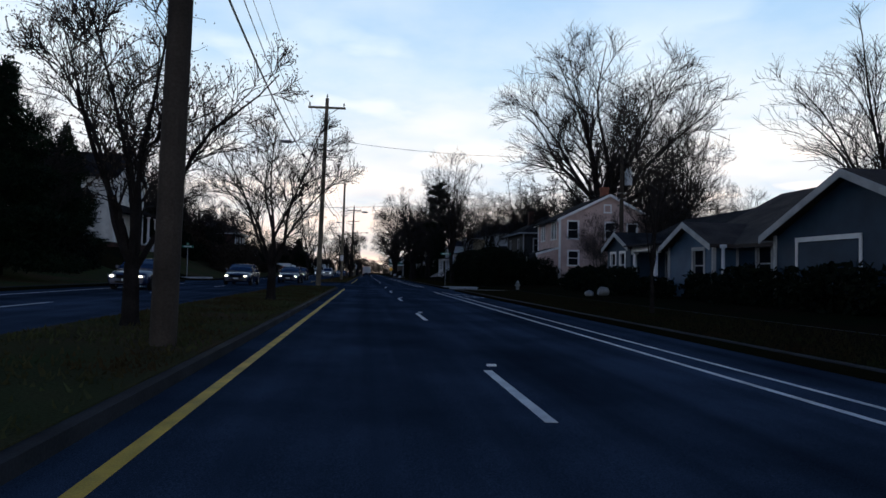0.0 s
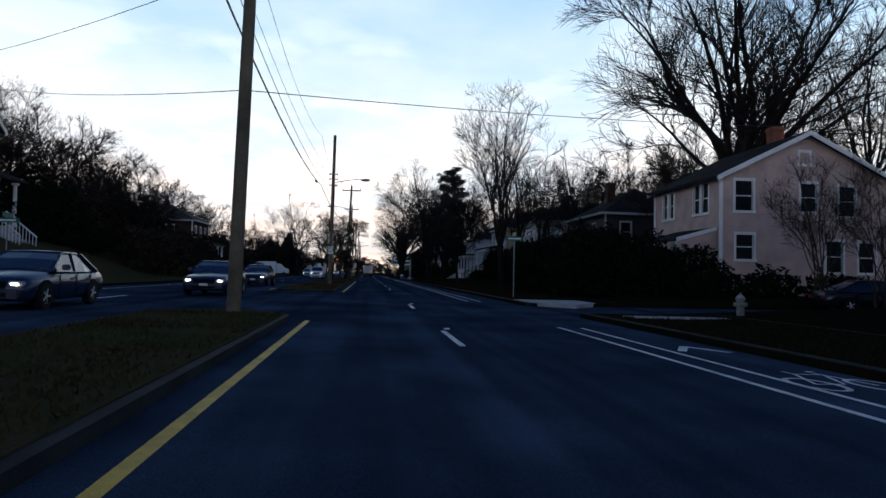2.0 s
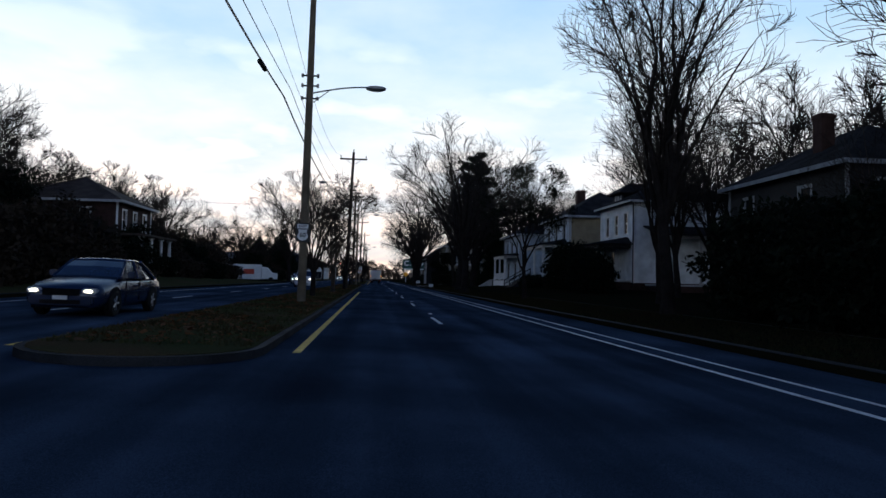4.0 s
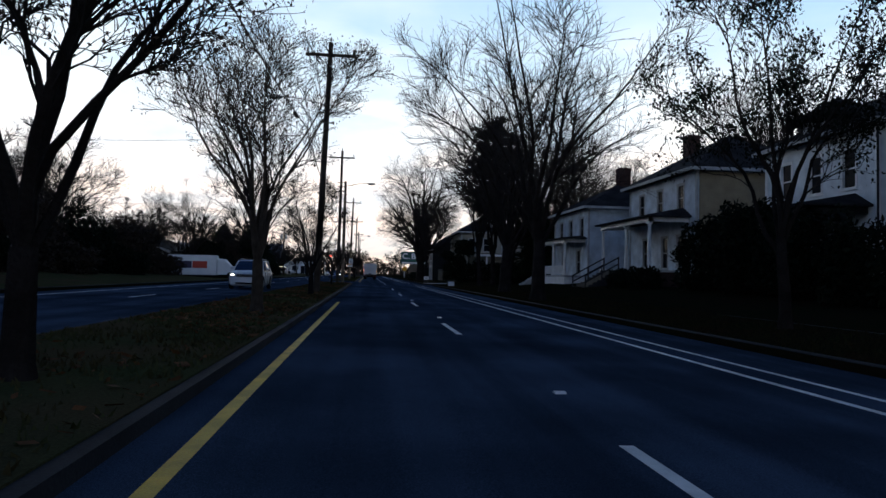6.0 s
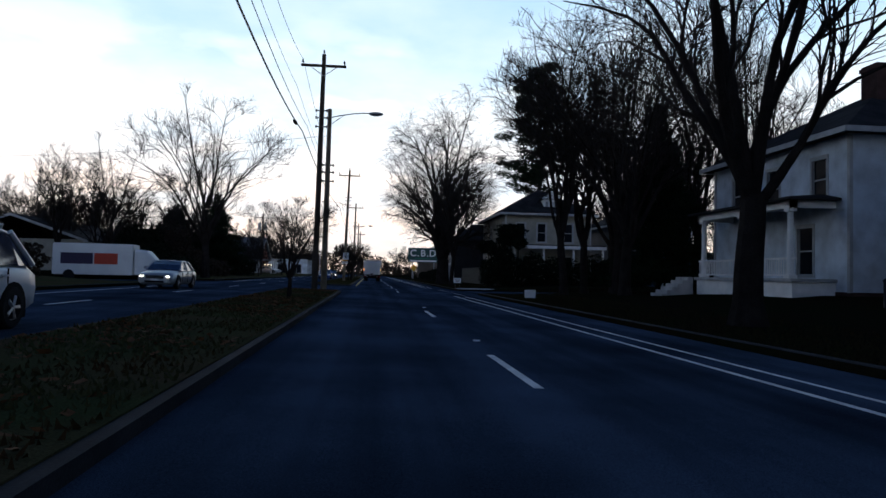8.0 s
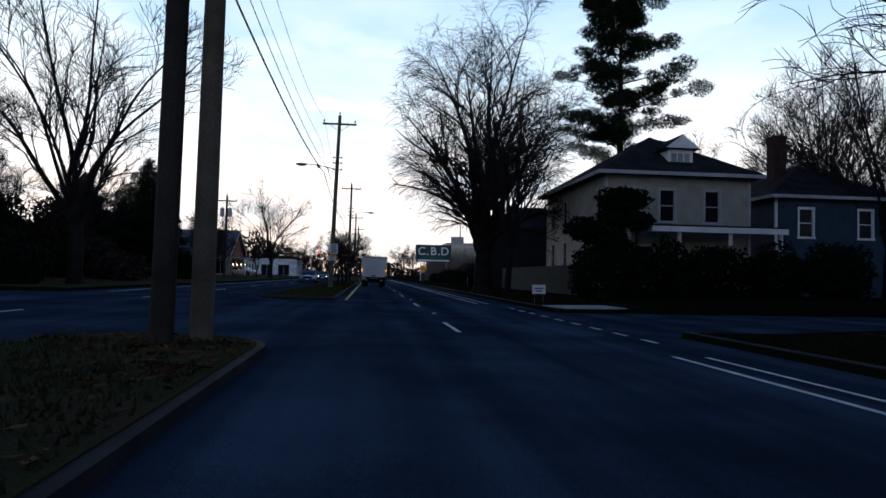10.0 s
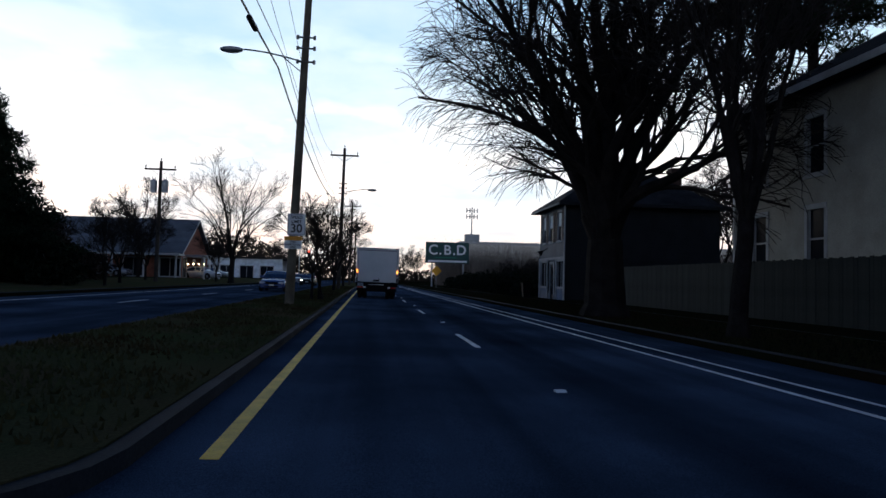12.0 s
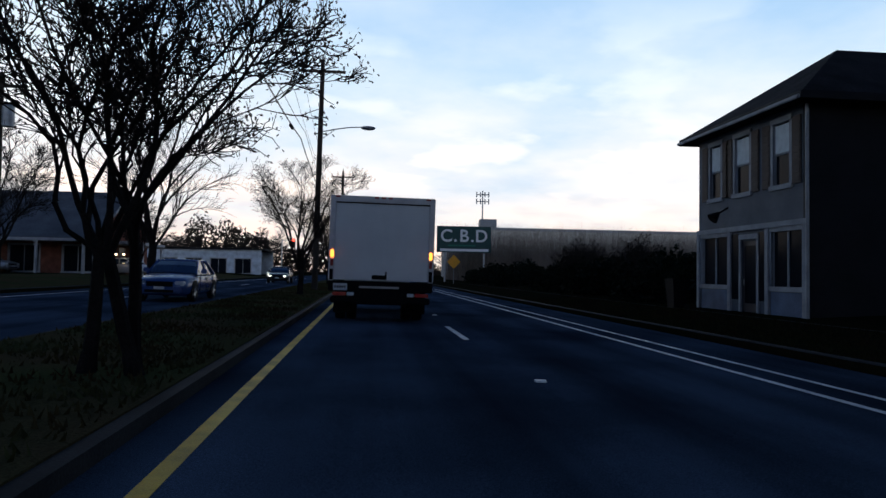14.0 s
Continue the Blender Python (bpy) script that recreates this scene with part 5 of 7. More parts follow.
shrub([(13.9, 33.0, 0.6, 0.6, 2.0, 0.7), (13.9, 37.5, 0.8, 0.9, 2.2, 1.0), (13.8, 41.0, 0.8, 0.9, 2.2, 1.1), (14.0, 45.0, 0.8, 0.9, 2.4, 1.1)], seed=4, label="low dark evergreen hedge before the porch")
shrub([(16.0, 61.6, 0.7, 1.6, 0.7, 0.9), (19.0, 62.4, 0.8, 1.6, 0.8, 1.0), (23.0, 63.0, 0.7, 2.0, 0.8, 0.9)], seed=14, label="low dark evergreen bushes beside the side street")
shrub([(19.5, 52.0, 1.2, 1.6, 1.6, 1.6), (22.5, 52.5, 1.4, 1.8, 1.5, 1.9), (17.6, 50.6, 0.8, 1.0, 1.2, 1.0)], 300, 0.17, SHRUB, "tangled bare brush round the pole", "shrub", 15, "brush")
shrub([(16.6, 122.5, 2.1, 1.6, 2.2, 2.3), (16.4, 118.6, 2.3, 1.7, 2.2, 2.5), (16.6, 114.8, 2.0, 1.7, 2.2, 2.2), (16.4, 111.4, 1.5, 1.5, 1.8, 1.8)], 500, seed=5, label="tall dark evergreen bushes before the house porch")
shrub([(15.6, 132.0, 0.9, 0.8, 2.0, 0.9), (15.6, 128.6, 0.9, 0.9, 2.0, 1.0)], seed=25, label="low dark evergreen bushes along the porch base")
shrub([(10.6, 184.0, 1.4, 0.9, 0.9, 1.5), (12.4, 183.6, 1.6, 1.4, 1.0, 1.7), (14.6, 183.4, 1.6, 1.6, 1.0, 1.6), (17.2, 183.2, 1.5, 1.8, 1.0, 1.6), (20.2, 183.0, 1.5, 1.9, 1.0, 1.6), (23.4, 182.8, 1.6, 2.0, 1.0, 1.8)], 560, seed=6, label="tall dark hedge before the porch")
shrub([(11.9, 184.6, 3.1, 1.1, 0.9, 0.9), (10.6, 184.6, 3.8, 1.15, 0.9, 0.62), (12.2, 184.7, 4.5, 0.9, 0.8, 0.6), (12.7, 184.7, 5.4, 1.5, 1.0, 0.7), (13.4, 184.6, 4.3, 0.9, 0.8, 0.6)], 560, seed=7, label="dark cloud-shaped evergreen tree at the porch", category="tree", name="evergreen_tree")


def pine(at, height, label, seed=1, low=0.5, width=4.6):
    e = thing("pine_tree", label, "tree", "conifers", at)
    rg = random.Random(seed)
    bm = bmesh.new()
    tube(bm, (0, 0, -0.2), (0.2, 0.1, height * 0.55), 0.34, 0.24, 9)
    tube(bm, (0.2, 0.1, height * 0.55), (0.1, 0.0, height * 0.98), 0.24, 0.05, 8)
    part("trunk", bm, BARK, e)
    blobs = []
    for i in range(64):
        f = low + (0.99 - low) * (i / 64) ** 0.95
        z = height * f
        a = rg.uniform(0, 2 * math.pi)
        reach = width * (1.0 - 0.62 * ((f - low) / (1 - low)) ** 1.6) * rg.uniform(0.35, 1.0)
        tip = Vector((math.cos(a) * reach, math.sin(a) * reach, z + rg.uniform(0.2, 1.2)))
        part("limb", tube(bmesh.new(), (0.15, 0.05, z - 0.3), tip, 0.07, 0.02, 5), BARK, e)
        for k in range(3):
            q = Vector((0.15, 0.05, z - 0.3)).lerp(tip, 1.0 - 0.26 * k)
            w = rg.uniform(0.6, 1.25)
            blobs.append((q.x + rg.uniform(-0.6, 0.6), q.y + rg.uniform(-0.6, 0.6), q.z + rg.uniform(0.0, 0.5), w, w, w * 0.55))
    leaf_mass("needles", blobs, 210, 0.26, NEEDLES, e, seed, 0.16)
    return e


def spruce(at, height, width, label, seed=1):
    e = thing("conifer", label, "tree", "conifers", at)
    rg = random.Random(seed)
    bm = bmesh.new()
    tube(bm, (0, 0, -0.2), (0, 0, height * 0.97), 0.22, 0.03, 8)
    blobs = []
    for i in range(80):
        f = 0.05 + 0.94 * i / 80
        a = i * 2.4 + rg.uniform(-0.5, 0.5)
        reach = width * (1 - f) ** 0.75 * rg.uniform(0.55, 1.2) + 0.12
        tip = (math.cos(a) * reach * 0.6, math.sin(a) * reach * 0.6, height * f)
        blobs.append((*tip, reach * 0.5, reach * 0.5, 0.5))
    part("trunk", bm, BARK, e)
    leaf_mass("needles", blobs, 210, 0.26, NEEDLES, e, seed, 0.18)
    return e


pine((21.1, 208.4, 0.5), 27, "tall pine with a bare trunk and layered needles", 3, 0.40, 7.6)
spruce((17.0, 161.0, 0.3), 11.5, 2.9, "dark dense conifer beside the side street", 5)
spruce((-20.5, 214.0, 0.8), 10.4, 4.4, "dark pointed conifer behind the roadside grass", 7)
spruce((-25.0, 211.5, 0.8), 8.4, 4.6, "dark pointed conifer behind the roadside grass", 8)
spruce((-20.5, 49.5, 1.0), 6.5, 2.0, "dark dense conifer on the bank", 9)
spruce((-25.9, 62.5, 2.4), 11.0, 3.2, "broad dark evergreen beside the white house", 29)
spruce((-17.8, 36.0, 0.8), 10.5, 3.6, "broad dark evergreen beside the road", 19)
spruce((-21.5, 33.0, 0.9), 9.0, 3.2, "broad dark evergreen beside the road", 23)
shrub([(-18.6, 45.0, 1.6, 1.4, 2.2, 1.3), (-19.4, 49.0, 1.8, 1.5, 1.8, 1.5)], seed=61, label="dark rounded evergreen bushes on the bank", category="shrub", name="bush")
# tangled bank across the road
shrub([(-17.0, 92.0, 2.0, 1.6, 3.2, 2.4), (-17.4, 97.5, 2.2, 1.8, 3.4, 2.7), (-17.0, 103.0, 2.0, 1.6, 3.2, 2.2), (-17.6, 87.5, 2.2, 1.7, 2.6, 2.2)], 200, 0.2, SHRUB, "tangled leafless brush beside the road", "shrub", 18, "brush")
shrub([(-20.5, 112.0, 2.2, 2.0, 4.0, 2.4), (-20.0, 118.5, 2.0, 1.8, 4.0, 2.2), (-19.2, 105.5, 2.3, 1.8, 3.6, 2.6), (-19.0, 99.0, 2.0, 1.8, 3.4, 2.4)], 200, 0.2, HEDGE, "dark evergreen brush on the bank", "shrub", 19, "brush")
for i in range(14):
    y = 82 + i * 11
    if 160 < y < 184:
        continue
    shrub([(-23, y, ground_z(-23, y) + 1.5, 2.6, 4.2, 2.6 + (i % 3) * 0.8), (-25.5, y + 5, ground_z(-25, y) + 1.9, 2.6, 4.0, 3.6), (-21.0, y + 3, ground_z(-21, y) + 0.9, 1.8, 3.0, 1.3)], 200, 0.2, SHRUB if i % 2 else HEDGE, "tangled leafless brush on the bank" if i % 2 else "dark evergreen brush on the bank", "shrub", 20 + i, "brush")
for i in range(9):
    x, y = -17.5 - (i % 3) * 2.2, 184 + i * 5.2
    shrub([(x, y, ground_z(x, y) + 0.8, 1.8, 2.8, 1.1), (x - 2.5, y + 2, ground_z(x, y) + 1.3, 2.0, 2.6, 1.7)], 160, 0.2, SHRUB if i % 2 else HEDGE, "tangled dark brush across the road", "shrub", 70 + i, "brush")
for i in range(8):
    x, y = 12.0 + (i % 2) * 2.5, 230 + i * 8.0
    shrub([(x, y, 0.7, 1.4, 3.6, 1.0), (x + 2.4, y + 3, 1.0, 1.8, 3.2, 1.5)], 150, 0.2, HEDGE, "low dark brush beside the footpath", "shrub", 90 + i, "brush")
for i in range(12):
    x, y = 12.5 + i * 2.3, 238 + i * 5.5
    shrub([(x, y, 0.9, 2.2, 3.4, 1.1 + 0.09 * i), (x + 2.4, y + 3, 1.1, 2.6, 3.2, 1.3 + 0.09 * i), (x + 6, y - 2, 1.2, 3.2, 3.4, 1.4 + 0.09 * i)], 130, 0.24, SHRUB if i % 2 else HEDGE, "tangled dark brush beside the road", "shrub", 40 + i, "brush")


# woods on the skyline
blobs = []
rg2 = random.Random(77)
for i in range(60):
    x = -170 + i * 5.8
    hgt = (5.5 + 2.5 * math.sin(i * 0.7) + rg2.uniform(-1, 1.5)) * (2.3 if x < -12 else 1.0)
    blobs.append((x, 440 + rg2.uniform(-8, 8), hgt * 0.45, 5.5, 4.0, hgt * 0.6))
for i in range(46):
    y = -40 + i * 10.5
    for x in (-78, 72):
        hgt = 6.0 + 2.5 * math.sin(i * 0.9 + x) + rg2.uniform(-1, 1.5)
        blobs.append((x + rg2.uniform(-8, 8), y, hgt * 0.45, 4.5, 6.5, hgt * 0.6))
far = leaf_mass("far_woods", blobs, 11, 0.7, SHRUB, None, 5)
tagged(far, "leafless woods on the skyline", "trees", kind="stuff")


# ---- poles and wires ----


def utility_pole(at, height, lean=0.0, material=None, cross=True, lamp=0, lamp_z=9.0, label="weathered wooden utility pole with crossarm and insulators", transformer=()):
    e = thing("utility_pole", label, "utility pole", "utility poles", at)
    bm = bmesh.new()
    tube(bm, (0, 0, -0.3), (lean * 0.5, 0, height * 0.5), 0.172, 0.15, 14)
    tube(bm, (lean * 0.5, 0, height * 0.5), (lean, 0, height), 0.15, 0.115, 14)
    part("pole", bm, material or POLE_WOOD, e)
    if cross:
        part("crossarm", bbox(lean - 1.25, lean + 1.25, -0.2, -0.09, height - 0.75, height - 0.61, bevel=0.012), material or POLE_WOOD, e)
        bm = bmesh.new()
        for s in (-1, 1):
            tube(bm, (lean + s * 0.75, -0.13, height - 0.72), (lean, -0.13, height - 1.25), 0.02, n=6)
        part("arm_brace", bm, STEEL, e)
        for x in (-1.15, 0.0, 1.15):
            bm = bmesh.new()
            z = height - 0.61 if x else height
            y = -0.145 if x else 0
            tube(bm, (lean + x, y, z), (lean + x, y, z + 0.12), 0.025, n=8)
            tube(bm, (lean + x, y, z + 0.1), (lean + x, y, z + 0.2), 0.06, 0.045, n=10)
            tube(bm, (lean + x, y, z + 0.2), (lean + x, y, z + 0.27), 0.05, 0.03, n=10)
            part("insulator", bm, CERAMIC, e)
    for z in (height - 3.2, height - 3.6, height - 4.1):
        bm = bmesh.new()
        tube(bm, (lean * 0.8 - 0.3, -0.1, z), (lean * 0.8 + 0.3, -0.1, z), 0.035, n=8)
        for x in (-0.3, 0.3):
            tube(bm, (lean * 0.8 + x, -0.1, z - 0.07), (lean * 0.8 + x, -0.1, z + 0.07), 0.05, n=8)
        part("bracket", bm, CERAMIC, e)
    if transformer:
        for side in transformer:
            bm = bmesh.new()
            tube(bm, (side * 0.45, -0.1, height - 2.6), (side * 0.45, -0.1, height - 1.65), 0.27, n=14)
            tube(bm, (side * 0.45, -0.1, height - 1.65), (side * 0.45, -0.1, height - 1.5), 0.27, 0.1, n=14)
            for x in (-0.1, 0.1):
                tube(bm, (side * 0.45 + x, -0.1, height - 1.56), (side * 0.45 + x, -0.1, height - 1.3), 0.03, n=6)
            part("transformer", bm, STEEL, e)
    if lamp:
        street_lamp(e, lamp, lamp_z, lean * lamp_z / height)
    return e


def street_lamp(e, side, z, x0=0.0, reach=2.3):
    bm = bmesh.new()
    prev = None
    for i in range(9):
        f = i / 8
        p = (x0 + side * reach * f, -0.05, z + 0.35 * math.sin(f * math.pi * 0.5) + 0.1)
        if prev:
            tube(bm, prev, p, 0.03, n=8)
        prev = p
    tube(bm, (x0, -0.05, z - 0.35), (x0 + side * reach * 0.35, -0.05, z + 0.28), 0.02, n=6)
    part("lamp_arm", bm, STEEL, e)
    bm = bmesh.new()
    x = x0 + side * (reach + 0.3)
    bmesh.ops.create_uvsphere(bm, u_segments=14, v_segments=8, radius=1.0)
    for v in bm.verts:
        v.co = Vector((x + v.co.x * 0.42, -0.05 + v.co.y * 0.17, z + 0.43 + v.co.z * (0.10 if v.co.z > 0 else 0.14)))
    part("lamp_head", bm, STEEL, e, "grey cobra-head street lamp", smooth=True)


MZ = 0.18
utility_pole((-2.74, 9.75, MZ), 12.6, 0.25, DARK_POLE, True)
utility_pole((-3.35, 47.9, MZ), 12.8, 0.30, POLE_WOOD, True, lamp=-1, lamp_z=9.3)
utility_pole((-3.22, 87.78, MZ), 12.1, 0.15, POLE_WOOD, False, lamp=1, lamp_z=8.1, label="weathered wooden utility pole with street lamp and route sign")
utility_pole((-3.0, 124.6, MZ), 12.6, 0.45, DARK_POLE, True, lamp=-1, lamp_z=9.3)
utility_pole((-3.46, 159.6, MZ), 13.2, 0.20, DARK_POLE, True)
utility_pole((-2.98, 159.9, MZ), 10.2, 0.1, POLE_WOOD, False, lamp=1, lamp_z=9.6, label="wooden street lamp pole with a steel band")
utility_pole((-3.4, 201.7, MZ), 12.9, 0.4, POLE_WOOD, True, lamp=-1, lamp_z=8.7)
utility_pole((-3.2, 238.7, MZ), 12.6, 0.2, DARK_POLE, True, lamp=1, lamp_z=8.5)
utility_pole((-3.2, 276.0, MZ), 11.9, 0.1, DARK_POLE, True)
utility_pole((-3.2, 308.0, MZ), 11.9, 0.1, DARK_POLE, True)
utility_pole((-17.85, 235.3, 0.6), 9.8, 0.05, DARK_POLE, True, transformer=(-1, 1))
utility_pole((17.95, 48.3, 0.4), 10.0, 0.0, DARK_POLE, False, transformer=(1,))


def cable(name, pts, r, sag, label, spliced=False):
    """A cable hung from point to point, one piece for each span."""
    e = thing(name, label, "cable", "overhead cables", pts[0])
    o = Vector(pts[0])
    for a, b in zip(pts, pts[1:]):
        a, b = Vector(a) - o, Vector(b) - o
        d = b - a
        u = d.orthogonal().normalized()
        w = d.cross(u).normalized()
        vs, fs = [], []
        for i in range(13):
            f = i / 12
            p = a.lerp(b, f) - Vector((0, 0, 4 * sag * f * (1 - f)))
            vs += [p + (u * math.cos(t) + w * math.sin(t)) * r for t in (0, 2.1, 4.2)]
            if i:
                k = 3 * i
                fs += [(k - 3 + j, k - 3 + (j + 1) % 3, k + (j + 1) % 3, k + j) for j in range(3)]
        mesh_from("span", vs, fs, WIRE, e)
        if spliced:
            p, q = (a.lerp(b, f) - Vector((0, 0, 4 * sag * f * (1 - f) + 0.07)) for f in (0.86, 0.885))
            part("splice_case", tube(bmesh.new(), p, q, 0.085, n=8), BLACK, e)
    return e


LINE = [(-2.7, -30, 12.6), (-2.5, 9.75, 12.8), (-3.05, 47.9, 13.0), (-2.95, 87.3, 12.5), (-2.55, 124.6, 12.8), (-3.25, 159.6, 13.4), (-2.95, 201.6, 13.1), (-3.0, 238.7, 12.8), (-3.1, 276, 12.1), (-3.1, 308, 12.1)]
cable("power_line", [(x - 1.15, y, z - 0.35) for x, y, z in LINE], 0.012, 1.5, "thin overhead power line between the poles")
cable("power_line", [(x - 1.45, y, z - 1.9) for x, y, z in LINE], 0.012, 0.7, "thin overhead power line between the poles")
cable("telephone_cable", [(x - 1.1, y, z - 4.4) for x, y, z in LINE], 0.035, 0.7, "thick black telephone cable between the poles", True)
cable("telephone_cable", [(x - 0.85, y, z - 4.1) for x, y, z in LINE], 0.016, 0.7, "black telephone cable between the poles")
cable("service_cable", [(-3.1, 47.9, 10.2), (17.95, 48.3, 10.0), (30.6, 68.0, 9.8)], 0.016, 0.6, "service cable across the road")
cable("service_cable", [(-24.4, 74.4, 12.0), (-3.2, 47.9, 5.5), (30.6, 68.0, 10.4)], 0.014, 0.4, "service cable across the road")
cable("service_cable", [(-24.4, 70.2, 11.6), (-3.3, 47.9, 8.5)], 0.012, 0.4, "service cable across the road")
cable("service_cable", [(-22, 130, 8.5), (-2.6, 124.6, 8.2)], 0.014, 0.4, "service cable across the road")
cable("service_cable", [(-40, 176, 9.0), (-2.95, 159.6, 8.8)], 0.014, 0.5, "service cable across the road")


# ---- grass and litter ----


def tufts(name, spots, size, material, label, seed, wide=1.0, lean=0.4, category="grass"):
    """Short blades standing at (x, y, z) spots, as one mass."""
    rg = np.random.default_rng(seed)
    p = np.array(spots)
    n = len(p)
    a = rg.uniform(0, 2 * math.pi, n)
    h = size * rg.uniform(0.4, 1.2, n)
    w = np.stack([np.cos(a), np.sin(a), 0 * a], 1) * wide * (0.012 + 0.02 * rg.random(n))[:, None]
    tip = p + np.stack([rg.normal(0, lean, n) * h, rg.normal(0, lean, n) * h, h], 1)
    vs = np.stack([p - w, p + w, tip], 1).reshape(-1, 3)
    fs = np.arange(n * 3).reshape(-1, 3)
    return tagged(mesh_from(name, vs.tolist(), fs.tolist(), material), label, category, kind="stuff")


rg = np.random.default_rng(9)
spots = []
for y0, y1 in ((-2, 48.4), (69.5, 160.6), (179.6, 260)):
    n = int((y1 - y0) * 420)
    xs, ys = rg.uniform(ML + 0.18, MR - 0.18, n), rg.uniform(y0 + 0.9, y1 - 0.9, n)
    keep = np.sin(xs * 2.1 + ys * 0.7) + np.sin(ys * 1.9) + rg.normal(0, 0.9, n) > -0.6
    spots += [(x, y, rz(x) + 0.125) for x, y in zip(xs[keep], ys[keep])]
tufts("grass", spots, 0.075, BLADES, "short brown winter grass on the median", 3)
spots = []
for y0, y1 in ((4, 51.5), (60.5, 163.5), (180, 235)):
    n = int((y1 - y0) * 380)
    xs, ys = KERB_R + 0.2 + rg.random(n) ** 1.3 * 3.7, rg.uniform(y0, y1, n)
    spots += [(x, y, ground_z(x, y) - 0.01) for x, y in zip(xs, ys) if not (57 < y < 63.4 or 175 < y < 179.2)]
tufts("grass", spots, 0.09, SHADED_VERGE_BLADES, "short brown winter grass on the verge, coloured as in shade", 4)
# fallen leaves caught in the median grass
n = 9000
xs, ys = rg.uniform(ML + 0.2, MR - 0.2, n), rg.uniform(70.5, 160.5, n)
keep = np.sin(xs * 1.3 + ys * 0.35) + np.sin(ys * 0.9 + xs) + rg.normal(0, 0.7, n) > 0.1
xs, ys = xs[keep], ys[keep]
c = np.stack([xs, ys, np.array([rz(x) for x in xs]) + 0.135 + 0.04 * rg.random(len(xs))], 1)
u = rg.normal(size=(len(xs), 3)) * np.array([0.05, 0.05, 0.015])
w = rg.normal(size=(len(xs), 3)) * np.array([0.04, 0.04, 0.015])
lv = np.stack([c - u, c + w, c + u, c - w], 1).reshape(-1, 3)
tagged(mesh_from("fallen_leaves", lv.tolist(), np.arange(len(lv)).reshape(-1, 4).tolist(), DEAD_LEAF), "brown fallen leaves scattered over the median grass", "leaves", kind="stuff")
# tall dry brush before the warehouse, dense below and thinning out upwards
rg = np.random.default_rng(15)
for count, height, wide, seed in ((9000, 4.6, 2.2, 16), (19000, 8.0, 1.7, 17)):
    ys = rg.uniform(298, 320, count)
    xs = 13 + rg.random(count) * 60
    tufts("brush", [(x, y, 0.0) for x, y in zip(xs, ys)], height, BRUSH, "tall dry leafless brush before the warehouse", seed, wide, 0.12, "shrub")

# ---- vehicles ----


def wheel(parent, x, y, r, w, rim=None):
    bm = bmesh.new()
    n = 20
    prof = [(r * 0.62, -w / 2), (r * 0.93, -w / 2), (r, -w * 0.34), (r, w * 0.34), (r * 0.93, w / 2), (r * 0.62, w / 2)]
    rings = [[bm.verts.new((x + o, y + math.cos(2 * math.pi * i / n) * q, r + math.sin(2 * math.pi * i / n) * q)) for i in range(n)] for q, o in prof]
    for a, b in zip(rings, rings[1:] + rings[:1]):
        for i in range(n):
            bm.faces.new((a[i], a[(i + 1) % n], b[(i + 1) % n], b[i]))
    bmesh.ops.recalc_face_normals(bm, faces=bm.faces[:])
    tyre = part("wheel", bm, RUBBER, parent, smooth=False)
    bm = bmesh.new()
    tube(bm, (x - w * 0.36, y, r), (x + w * 0.36, y, r), r * 0.62, n=18)
    s = 1 if x > 0 else -1
    for i in range(5):
        t = 2 * math.pi * i / 5
        tube(bm, (x + s * w * 0.38, y, r), (x + s * w * 0.36, y + math.cos(t) * r * 0.56, r + math.sin(t) * r * 0.56), r * 0.09, r * 0.12, n=6)
    part("rim", bm, rim or ALLOY, tyre)
    return tyre


def loft(sections):
    """A skin over stations: each a list of (x, y, z) for the right half, mirrored at x = 0."""
    bm = bmesh.new()
    rows = []
    for sec in sections:
        full = [(-x, y, z) for x, y, z in sec[::-1]] + list(sec)
        rows.append([bm.verts.new(p) for p in full])
    for a, b in zip(rows, rows[1:]):
        for i in range(len(a) - 1):
            bm.faces.new((a[i], a[i + 1], b[i + 1], b[i]))
        bm.faces.new((a[-1], a[0], b[0], b[-1]))
    bm.faces.new(rows[0])
    bm.faces.new(rows[-1][::-1])
    bmesh.ops.remove_doubles(bm, verts=bm.verts[:], dist=0.001)
    bmesh.ops.recalc_face_normals(bm, faces=bm.faces[:])
    return bm


